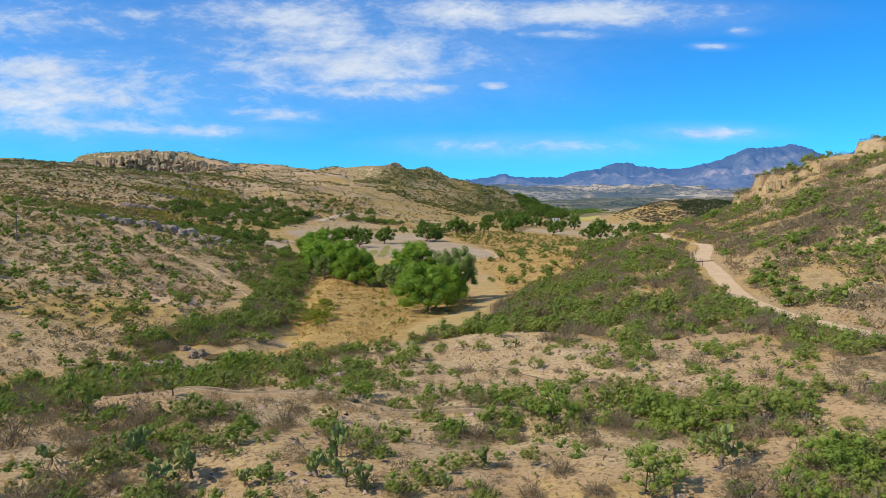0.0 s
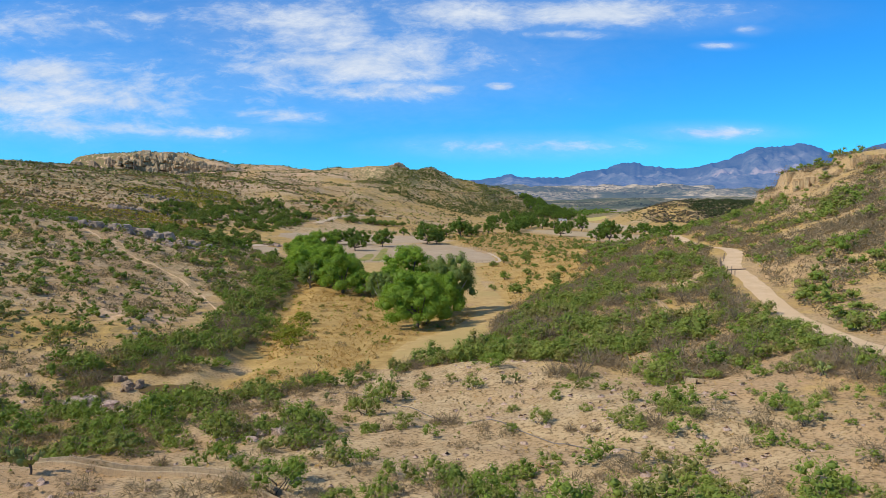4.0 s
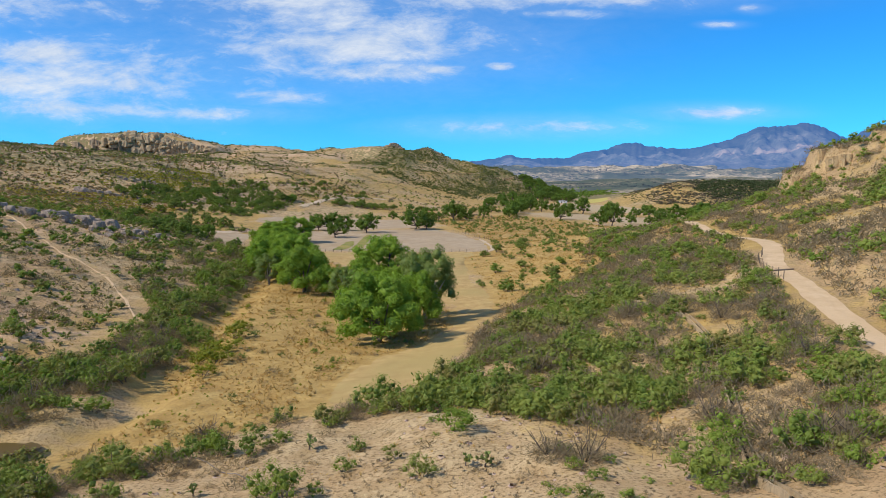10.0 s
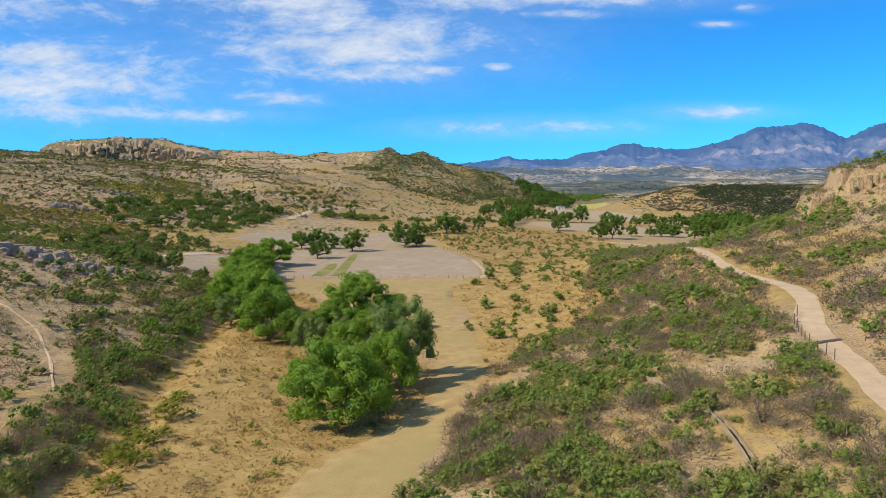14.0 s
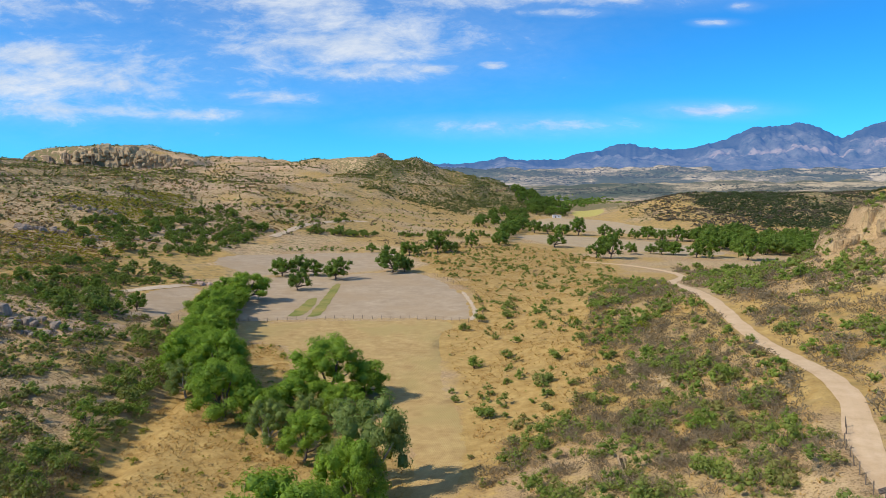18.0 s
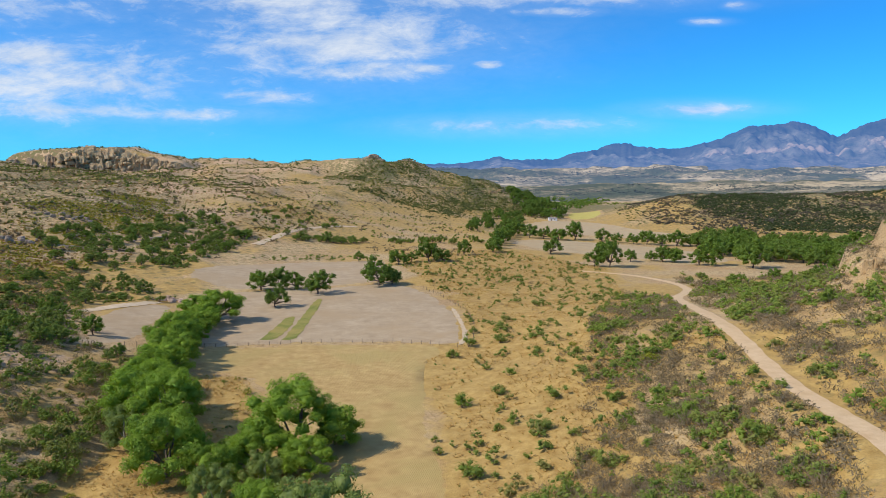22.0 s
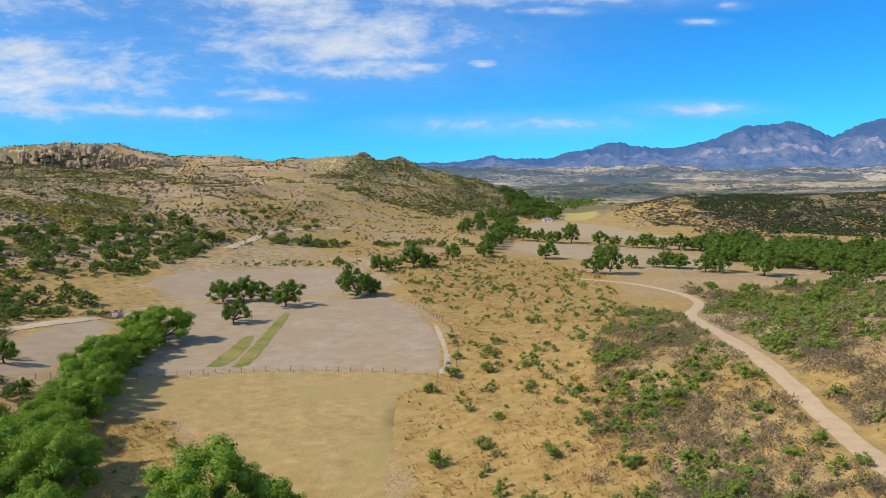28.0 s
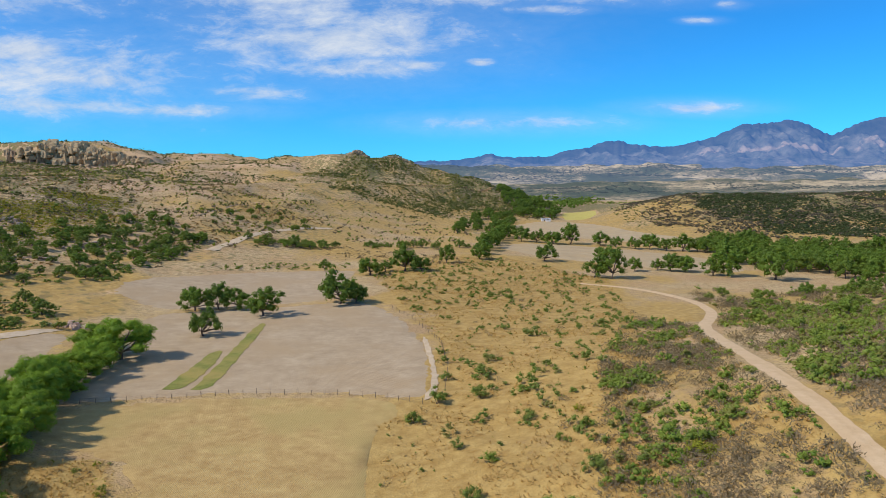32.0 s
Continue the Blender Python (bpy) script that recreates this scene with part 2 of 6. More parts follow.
def broad(x, y):
    """The smooth land: splines along and across the sections."""
    k, h, s = spline(SECT_X, None, None, x)
    h00, h10 = (1 + 2 * s) * (1 - s) ** 2, s * (1 - s) ** 2
    h01, h11 = s * s * (3 - 2 * s), s * s * (s - 1)
    j, g, u = spline(SECT_Y, None, None, y)

    def row(r):
        r = np.clip(r, 0, len(SECT_Y) - 1)
        return h00 * SECT_Z[r, k] + h10 * h * SECT_M[r, k] + h01 * SECT_Z[r, k + 1] + h11 * h * SECT_M[r, k + 1]

    a, b, c, d = row(j - 1), row(j), row(j + 1), row(j + 2)
    g0 = np.where(j > 0, g_step(j - 1), g)
    g2 = np.where(j + 2 < len(SECT_Y), g_step(j + 1), g)
    da, db, dc = (b - a) / g0, (c - b) / g, (d - c) / g2
    m1 = np.where(j > 0, (da * g + db * g0) / (g + g0), db)
    m2 = np.where(j + 2 < len(SECT_Y), (db * g2 + dc * g) / (g + g2), db)
    return ((1 + 2 * u) * (1 - u) ** 2 * b + u * (1 - u) ** 2 * g * m1 + u * u * (3 - 2 * u) * c + u * u * (u - 1) * g * m2)


def g_step(j):
    j = np.clip(j, 0, len(SECT_Y) - 2)
    return SECT_Y[j + 1] - SECT_Y[j]


def to_line(x, y, line):
    """Distance to a polyline and the place along it where it is nearest."""
    best = np.full(x.shape, 1e9)
    along = np.zeros(x.shape)
    run = 0.0
    for (ax, ay), (bx, by) in zip(line[:-1], line[1:]):
        dx, dy = bx - ax, by - ay
        n = math.hypot(dx, dy)
        t = np.clip(((x - ax) * dx + (y - ay) * dy) / (n * n), 0, 1)
        d = np.hypot(x - ax - t * dx, y - ay - t * dy)
        near = d < best
        best = np.where(near, d, best)
        along = np.where(near, run + t * n, along)
        run += n
    return best, along


def inside(x, y, poly, soft=0.0):
    """1 inside a polygon, 0 outside; soft: the width of a blurred edge."""
    hit = np.zeros(x.shape, bool)
    for (ax, ay), (bx, by) in zip(poly, poly[1:] + poly[:1]):
        if ay != by:
            c = (ay > y) != (by > y)
            hit ^= c & (x < (bx - ax) * (y - ay) / (by - ay) + ax)
    if not soft:
        return hit.astype(float)
    d, _ = to_line(x, y, poly + poly[:1])
    d = np.where(hit, d, -d)
    return ease(-soft, soft, d)


def smooth_line(line, step):
    """A polyline rounded and resampled to even steps."""
    p = np.array(line, float)
    for _ in range(3):
        q = np.empty((2 * len(p) - 2, p.shape[1]))
        q[0::2], q[1::2] = 0.75 * p[:-1] + 0.25 * p[1:], 0.25 * p[:-1] + 0.75 * p[1:]
        p = np.vstack([p[:1], q, p[-1:]])
    s = np.concatenate([[0], np.cumsum(np.hypot(*np.diff(p[:, :2], axis=0).T))])
    t = np.linspace(0, s[-1], max(2, int(s[-1] / step) + 1))
    return [tuple(float(np.interp(v, s, p[:, k])) for k in range(p.shape[1])) for v in t]


ROAD = smooth_line([(64, -150), (58, -60), (54, 20), (51, 70), (49.5, 98), (51.5, 118), (56, 140), (60, 158), (62.5, 171), (66, 181), (71, 191),
                    (74.7, 203), (75.3, 217), (76, 230), (78, 245), (80.5, 260), (83, 276), (86, 295), (90.5, 318), (96, 345), (103, 373), (115, 395), (126, 425), (130, 460), (120, 492), (95, 505)], 3.0)
PATH_LEFT = smooth_line([(-120, 258), (-104, 243), (-92, 231), (-82, 223), (-72, 216.5), (-62, 204), (-55.5, 193), (-50.5, 184.5)], 2.0)
SAND_TRACK = smooth_line([(-99, 565), (-93, 592), (-90, 622), (-81, 652), (-68, 690), (-52, 712)], 4.0)
FIELD_MAIN = [(-66, 309), (-51, 320), (-26, 328), (-5, 329.6), (9, 326.6), (22.6, 319), (25, 331), (24.4, 352), (21, 385), (14, 414), (0, 444), (-20, 437), (-41, 429), (-73, 416), (-70, 390), (-63, 345)]
FIELD_BACK = [(-99, 445), (-105, 467), (-88, 496), (-60, 520), (-35, 534), (-12, 537), (-16, 500), (-6, 455), (-20, 442), (-46, 433), (-69, 421), (-84, 430)]
FIELD_LEFT = [(-76, 297), (-91, 337), (-100, 359), (-93, 377), (-82, 384), (-77, 350), (-71, 318)]
FIELD_FAR = [(107, 905), (148, 965), (195, 930), (210, 815), (250, 750), (303, 757), (296, 730), (229, 706), (169, 746), (101, 795)]
FIELD_MID = [(70, 662), (92, 716), (148, 697), (187, 664), (216, 622), (199, 548), (163, 568), (130, 589), (91, 620)]
FIELD_YELLOW = [(176, 985), (201, 1150), (251, 1150), (226, 1030), (196, 975)]
STUBBLE = [(-57, 306), (-51, 318), (-26, 326), (-5, 327.6), (9, 324.6), (21, 317), (13, 306), (14, 271), (16, 243), (20, 225), (18, 204), (12, 164), (4, 138), (-10, 136), (-5, 162), (4, 172), (9, 190), (10, 215), (-2, 225), (-14, 245), (-18, 262), (-22, 280), (-33, 292), (-45, 292)]
GOLD = [(14, 200), (20, 240), (13, 310), (24, 320), (27, 380), (10, 450), (-10, 540), (60, 620), (112, 520), (96, 420), (80, 350), (58, 268), (50, 230), (40, 215), (26, 205)]
GULLY = [(-34, 121), (-28, 132), (-36, 165), (-42, 200), (-44, 240), (-50, 285), (-30, 290), (-18, 250), (4, 215), (12, 200), (4, 170), (-8, 138), (-18, 118)]
BARE = [(-19, 124), (12, 123), (24, 106), (29, 95), (20, 86), (16, 76), (-8, 84), (-15, 108)]
RIGHT_SLOPE = [(54, 60), (110, 60), (175, 250), (112, 292), (97, 322), (88, 285), (80, 228), (72, 187), (62, 150), (54, 110)]
DRY_BELT = [(38, 222), (49, 268), (66, 340), (92, 402), (100, 372), (88, 305), (79, 250), (73, 212), (64, 188), (58, 172), (50, 190)]
FLATS = [FIELD_MAIN, FIELD_BACK, FIELD_LEFT, FIELD_FAR, FIELD_MID, FIELD_YELLOW, STUBBLE]


def flats(x, y):
    m = np.zeros(x.shape)
    for poly in FLATS:
        px, py = [p[0] for p in poly], [p[1] for p in poly]
        near = (x > min(px) - 6) & (x < max(px) + 6) & (y > min(py) - 6) & (y < max(py) + 6)
        if near.any():
            m[near] = np.maximum(m[near], inside(x[near], y[near], poly, 4.0))
    return m


ROAD_Z = broad(np.array([p[0] for p in ROAD]), np.array([p[1] for p in ROAD]))
ROAD_S = np.arange(len(ROAD)) * math.dist(ROAD[0], ROAD[1])
ROAD_BOX = (min(p[0] for p in ROAD) - 14, max(p[0] for p in ROAD) + 14, min(p[1] for p in ROAD) - 14, max(p[1] for p in ROAD) + 14)


# outline of each rock bench with the height of its top at both ends
BENCHES = [([(118.4, 285.5), (127, 282), (129, 298), (120.5, 300)], 31.5, 34.0), ([(125, 279), (140, 274), (143, 294), (128, 297)], 39.5, 42.0),
           ([(141, 272), (158, 267), (161, 288), (144, 292)], 45.0, 48.0), ([(160, 264), (180, 257), (186, 282), (163, 286)], 52.0, 57.0)]


MESA_X, MESA_Z = [-570, -545, -520, -470, -400, -385, -365, -340, -318, -300], [66, 84, 92, 94, 95, 92, 87, 83, 76, 66]


def height(x, y):
    x, y = np.atleast_1d(np.asarray(x, float)), np.atleast_1d(np.asarray(y, float))
    z = broad(x, y)
    # the flat-topped mesa, level above its cliffs and stepping down to one end
    d = np.maximum(np.abs(x + 430) / 128, np.abs(y - 1085) / 42) + 0.06 * fbm(x, y, 45, 4, 5)
    top = np.interp(x, MESA_X, MESA_Z) + 1.2 * fbm(x, y, 30, 3, 6)
    z = z + np.maximum(0, top - z) * (1 - ease(0.88, 1.0, d))
    # spurs and washes that run down the far slopes
    far = ease(560, 760, y) * (1 - ease(1330, 1500, y)) * ease(12, 34, z) * (1 - ease(0.0, 0.3, 1.35 - d))
    z = z + far * (4.5 - 11.0 * np.abs(fbm(x, y * 0.45, 105, 4, 14)))
    # benches of rock on the ridge, behind their cliffs
    for bench, low, high in BENCHES:
        a, b = bench[0][0], bench[1][0]
        near = (x > a - 12) & (x < b + 14) & (y > 245) & (y < 312)
        if near.any():
            k = inside(x[near], y[near] - 0.4 * fbm(x[near], y[near], 7, 2, 61), bench, 0.8)
            z[near] = z[near] + np.maximum(0, low + (high - low) * (x[near] - a) / (b - a) - z[near]) * k
    # knobs of rock on the pointed hill
    z = z + 7.5 * np.exp(-((x + 82) / 9) ** 2 - ((y - 1217) / 18) ** 2) + 1.0 * np.exp(-((x + 30) / 20) ** 2 - ((y - 1215) / 20) ** 2)
    hill = ease(600, 1000, y)
    z = z + 2.4 * fbm(x, y, 70, 4, 9) * hill * (1 - ease(1300, 1500, y)) * ease(3, 25, z)
    z = z + ease(1350, 2000, y) * (10 * fbm(x, y, 330, 4, 12) + 5 * fbm(x, y, 90, 3, 13))
    # rough ground, calm on fields and road
    calm = 1 - flats(x, y)
    slope = ease(1.5, 6, z)
    near = 1 - ease(500, 800, y)
    z = z + near * calm * (0.9 * fbm(x, y, 17, 3, 21) * (0.25 + 0.75 * slope) + 0.22 * fbm(x, y, 3.4, 3, 22))
    # a dry gully along the foot of the left slope
    g, _ = to_line(x, y, GULLY_LINE)
    z = z - 1.5 * (1 - ease(1.0, 6.0, g + 0.8 * fbm(x, y, 5, 2, 30)))
    # the basin of the pool
    z = z - 1.3 * np.exp(-((x + 39.8) / 3.6) ** 2 - ((y - 125.6) / 2.6) ** 2) - 0.9 * np.exp(-((x + 43) / 7) ** 2 - ((y - 119) / 4) ** 2)
    # the road is a level bench
    box = (x > ROAD_BOX[0]) & (x < ROAD_BOX[1]) & (y > ROAD_BOX[2]) & (y < ROAD_BOX[3])
    if box.any():
        d, s = to_line(x[box], y[box], ROAD)
        k = 1 - ease(2.8, 8.0, d)
        z[box] = z[box] * (1 - k) + (np.interp(s, ROAD_S, ROAD_Z) - 0.05) * k
    return z


GULLY_LINE = smooth_line([(-70, 92), (-50, 108), (-40, 118), (-33, 124), (-30, 140), (-34, 165), (-37, 190), (-41, 215), (-43, 245), (-50, 280), (-60, 310)], 4.0)


def on_ground(x, y):
    return float(height([x], [y])[0])


# ---------------------------------------------------------------- meshes
def fast_mesh(name, co, faces, smooth=False):
    me = bpy.data.meshes.new(name)
    n, k = faces.shape
    me.vertices.add(len(co))
    me.vertices.foreach_set("co", np.ascontiguousarray(co, np.float32).ravel())
    me.loops.add(n * k)
    me.loops.foreach_set("vertex_index", faces.astype(np.int32).ravel())
    me.polygons.add(n)
    me.polygons.foreach_set("loop_start", np.arange(0, n * k, k, dtype=np.int32))
    if smooth:
        me.polygons.foreach_set("use_smooth", np.ones(n, bool))
    me.update(calc_edges=True)
    return me


def grid_mesh(name, X, Y, Z):
    r, c = X.shape
    i = np.arange(r * c).reshape(r, c)
    q = np.stack([i[:-1, :-1], i[:-1, 1:], i[1:, 1:], i[1:, :-1]], -1).reshape(-1, 4)
    return fast_mesh(name, np.stack([X, Y, Z], -1).reshape(-1, 3), q, True)


def part(name, me, mat, parent, label=""):
    ob = new(name, me)
    if mat and not me.materials:
        me.materials.append(mat)
    ob.parent = parent
    return tagged(ob, label) if label else ob


def bm_mesh(bm, name, smooth=False):
    me = bpy.data.meshes.new(name)
    bm.to_mesh(me)
    bm.free()
    if smooth:
        me.polygons.foreach_set("use_smooth", np.ones(len(me.polygons), bool))
    return me


# ---------------------------------------------------------------- materials
def material(name):
    m = bpy.data.materials.new(name)
    m.use_nodes = True
    m.node_tree.nodes.clear()
    return m, Nodes(m.node_tree)


def finish(w, base, rough=0.9, bump=None, depth=0.05, strength=0.6, **more):
    ins = {"Base Color": col(base) if isinstance(base, bpy.types.Node) else (*base, 1), "Roughness": rough}
    if bump is not None:
        b = w.add("ShaderNodeBump", {"Strength": strength, "Distance": depth, "Height": bump})
        ins["Normal"] = b
    bs = w.add("ShaderNodeBsdfPrincipled", {**ins, **more})
    bs.inputs["Specular IOR Level"].default_value = 0.2
    w.link(bs, w.add("ShaderNodeOutputMaterial"))


def noise_of(w, co, scale, detail=5.0, rough=0.55, warp=0.0):
    return w.add("ShaderNodeTexNoise", {0: co, 2: scale, 3: detail, 4: rough, 8: warp})


def soil_material():
    """Dry ground: sand, golden grass, stones and thin scrub mixed by the masks that the ground carries."""
    m, w = material("dry_ground")
    co = (w.add("ShaderNodeTexCoord"), "Object")
    wide = noise_of(w, co, 0.035, 6, 0.6)
    mid = noise_of(w, co, 0.35, 6, 0.65)
    fine = noise_of(w, co, 2.6, 5, 0.7)
    sand = w.mix(w.ramp(mid, [(0.35, (0, 0, 0)), (0.65, (1, 1, 1))]), (0.40, 0.27, 0.125), (0.60, 0.44, 0.235))
    sand = w.mix(w.ramp(wide, [(0.4, (0, 0, 0)), (0.62, (0.8, 0.8, 0.8))]), sand, (0.46, 0.285, 0.135))
    sand = w.mix(w.ramp(fine, [(0.51, (0, 0, 0)), (0.60, (0.85, 0.85, 0.85))]), sand, (0.19, 0.125, 0.055))
    sand = w.mix(w.ramp(fine, [(0.30, (0.7, 0.7, 0.7)), (0.40, (0, 0, 0))]), sand, (0.66, 0.52, 0.29))
    straw = w.mix(w.ramp(mid, [(0.3, (0, 0, 0)), (0.7, (1, 1, 1))]), (0.34, 0.20, 0.055), (0.55, 0.37, 0.125))
    straw = w.mix(w.ramp(fine, [(0.5, (0, 0, 0)), (0.66, (0.45, 0.45, 0.45))]), straw, (0.24, 0.145, 0.05))
    grass = w.add("ShaderNodeAttribute", attribute_name="straw")
    k = w.math("ADD", (grass, "Fac"), w.math("MULTIPLY", w.math("SUBTRACT", mid, 0.5), 1.3))
    base = w.mix(w.ramp(k, [(0.3, (0, 0, 0)), (0.7, (1, 1, 1))]), sand, straw)
    stone = w.add("ShaderNodeAttribute", attribute_name="stone")
    rk = w.mix(w.ramp(fine, [(0.35, (0, 0, 0)), (0.65, (1, 1, 1))]), (0.42, 0.26, 0.135), (0.66, 0.455, 0.27))
    ks = w.math("ADD", (stone, "Fac"), w.math("MULTIPLY", w.math("SUBTRACT", mid, 0.5), 1.2))
    base = w.mix(w.ramp(ks, [(0.45, (0, 0, 0)), (0.65, (1, 1, 1))]), base, rk)
    # low scrub too small to be picked apart, on the far slopes
    scrub = w.add("ShaderNodeAttribute", attribute_name="scrub")
    spots = w.add("ShaderNodeTexVoronoi", {0: co, 2: 0.24, 8: 1.0})
    spot = w.math("ADD", w.math("MULTIPLY", (scrub, "Fac"), 1.0), w.math("MULTIPLY", w.math("SUBTRACT", wide, 0.5), 0.8))
    low = w.math("LESS_THAN", (spots, 0), w.math("MULTIPLY", spot, 0.62))
    tuft = w.mix(w.ramp(mid, [(0.4, (0, 0, 0)), (0.6, (1, 1, 1))]), (0.14, 0.15, 0.045), (0.25, 0.165, 0.085))
    base = w.mix(w.math("MULTIPLY", low, w.math("MULTIPLY", (scrub, "Fac"), 0.85)), base, tuft)
    relief = w.math("ADD", w.math("MULTIPLY", mid, 1.0), w.math("MULTIPLY", fine, 0.5))
    finish(w, base, 0.95, relief, 0.5, 0.7)
    return m


def plain_soil(name, a, b, furrow=0.0, turn=0.0, scale=0.5, third=None, depth=0.1):
    m, w = material(name)
    co = (w.add("ShaderNodeTexCoord"), "Object")
    wide = noise_of(w, co, 0.05, 5, 0.6, 0.4)
    mid = noise_of(w, co, scale, 6, 0.7)
    fine = noise_of(w, co, 4.0, 4, 0.7)
    base = w.mix(w.ramp(mid, [(0.32, (0, 0, 0)), (0.68, (1, 1, 1))]), a, b)
    if third:
        base = w.mix(w.ramp(wide, [(0.46, (0, 0, 0)), (0.64, (0.85, 0.85, 0.85))]), base, third)
    base = w.mix(w.ramp(fine, [(0.58, (0, 0, 0)), (0.75, (0.5, 0.5, 0.5))]), base, tuple(v * 0.6 for v in a))
    relief = w.math("ADD", mid, fine)
    if furrow:
        mp = w.add("ShaderNodeMapping", {0: co, 2: (0, 0, radians(turn))})
        row = w.add("ShaderNodeTexWave", {0: mp, 1: 1.0 / furrow, 2: 2.5, 3: 3.0, 4: 1.2}, wave_type="BANDS", bands_direction="X")
        base = w.mix(w.math("MULTIPLY", (row, 1), 0.10), base, tuple(v * 0.62 for v in a))
        relief = w.math("ADD", relief, w.math("MULTIPLY", (row, 1), 0.3))
    finish(w, base, 0.95, relief, depth, 0.6)
    return m


def leaf_material(name, dark, light, accent, amount=0.12, sheen=0.5):
    """Foliage that varies from clump to clump and from plant to plant, and lets light through."""
    m, w = material(name)
    geo = w.add("ShaderNodeNewGeometry")
    info = w.add("ShaderNodeObjectInfo")
    tuft = noise_of(w, (geo, "Position"), 0.42, 3, 0.6)
    mixed = w.math("ADD", w.math("MULTIPLY", (geo, "Random Per Island"), 0.45), w.math("MULTIPLY", w.ramp(tuft, [(0.32, (0, 0, 0)), (0.68, (1, 1, 1))]), 0.55))
    clump = w.mix(mixed, dark, light)
    plant = w.mix(w.math("MULTIPLY", (info, "Random"), amount * 3), clump, accent)
    d = w.add("ShaderNodeBsdfDiffuse", {0: col(plant), 1: 0.6})
    tint = w.mix(1.0, plant, (1.5, 1.5, 0.6), "MULTIPLY")
    t = w.add("ShaderNodeBsdfTranslucent", {0: col(tint)})
    g = w.add("ShaderNodeBsdfGlossy", {0: (0.9, 0.95, 0.9, 1), 1: 0.55})
    a = w.add("ShaderNodeMixShader", {0: 0.24, 1: d, 2: t})
    b = w.add("ShaderNodeMixShader", {0: 0.03 * sheen, 1: a, 2: g})
    w.link(b, w.add("ShaderNodeOutputMaterial"))
    return m


def bark_material(name, a, b):
    m, w = material(name)
    co = (w.add("ShaderNodeTexCoord"), "Object")
    n = noise_of(w, co, 6.0, 5, 0.7)
    finish(w, w.mix(n, a, b), 0.95, n, 0.03, 0.8)
    return m


def rock_material(name, pale, warm, dark, crack=0.5, scale=0.25):
    """Weathered rock: warm and grey stains that run down, dark cracks, pale fresh faces."""
    m, w = material(name)
    co = (w.add("ShaderNodeNewGeometry"), "Position")
    wide = noise_of(w, co, scale * 0.5, 5, 0.6, 0.5)
    mp = w.add("ShaderNodeMapping", {0: co, 3: (1.0, 1.0, 0.3)})
    streak = noise_of(w, mp, scale * 3, 6, 0.7)
    fine = noise_of(w, co, scale * 14, 5, 0.7)
    cr = w.add("ShaderNodeTexVoronoi", {0: mp, 2: scale * 4}, feature="DISTANCE_TO_EDGE")
    base = w.mix(w.ramp(wide, [(0.38, (0, 0, 0)), (0.62, (1, 1, 1))]), pale, warm)
    base = w.mix(w.ramp(streak, [(0.5, (0, 0, 0)), (0.72, (0.9, 0.9, 0.9))]), base, dark)
    base = w.mix(w.ramp(cr, [(0.0, (crack, crack, crack)), (0.06, (0, 0, 0))]), base, tuple(v * 0.35 for v in dark))
    base = w.mix(w.math("MULTIPLY", fine, 0.35), base, tuple(min(1, v * 1.25) for v in pale))
    finish(w, base, 0.92, w.math("ADD", fine, streak), 0.25, 0.8)
    return m


def pad_material():
    m, w = material("cactus_pad")
    geo = w.add("ShaderNodeNewGeometry")
    info = w.add("ShaderNodeObjectInfo")
    c = w.ramp((geo, "Random Per Island"), [(0.0, (0.14, 0.175, 0.045)), (0.6, (0.25, 0.285, 0.07)), (1.0, (0.42, 0.39, 0.09))])
    p = w.mix(w.math("MULTIPLY", (info, "Random"), 0.7), c, (0.17, 0.20, 0.07))
    finish(w, p, 0.6)
    return m


SOIL = soil_material()
ROAD_MAT = plain_soil("road_dirt", (0.54, 0.36, 0.19), (0.68, 0.49, 0.29), scale=0.35, third=(0.62, 0.43, 0.24), depth=0.06)
PLOUGHED = plain_soil("ploughed_soil", (0.37, 0.265, 0.155), (0.50, 0.375, 0.235), furrow=0.9, turn=8, scale=0.22, third=(0.42, 0.295, 0.165))
STUBBLE_MAT = plain_soil("stubble", (0.38, 0.235, 0.085), (0.56, 0.39, 0.155), furrow=1.1, turn=12, scale=0.35, third=(0.42, 0.305, 0.11))
FAR_FIELD = plain_soil("fallow_soil", (0.40, 0.29, 0.16), (0.51, 0.385, 0.225), furrow=1.6, turn=60, scale=0.1, third=(0.47, 0.33, 0.17))
YELLOW_FIELD = plain_soil("yellow_crop", (0.42, 0.34, 0.08), (0.52, 0.44, 0.12), scale=0.2)
GREEN_STRIP = plain_soil("green_grass_strip", (0.15, 0.17, 0.035), (0.27, 0.25, 0.06), scale=0.5, third=(0.36, 0.27, 0.08))
SANDY = plain_soil("pale_sand", (0.48, 0.35, 0.215), (0.62, 0.48, 0.32), scale=0.4)
ROCK_WARM = rock_material("cliff_rock", (0.50, 0.35, 0.18), (0.46, 0.27, 0.11), (0.20, 0.14, 0.09), 0.8, 0.3)
ROCK_GREY = rock_material("grey_rock", (0.36, 0.28, 0.21), (0.38, 0.27, 0.17), (0.15, 0.12, 0.095))
ROCK_BROWN = rock_material("brown_rock", (0.40, 0.29, 0.18), (0.36, 0.235, 0.13), (0.15, 0.11, 0.08), 0.6, 0.22)
ROCK_MESA = rock_material("mesa_rock", (0.46, 0.34, 0.20), (0.42, 0.27, 0.13), (0.17, 0.125, 0.085), 0.6, 0.16)
ROCK_PINK = rock_material("pink_rock", (0.60, 0.44, 0.33), (0.52, 0.35, 0.26), (0.28, 0.19, 0.15), scale=0.5)
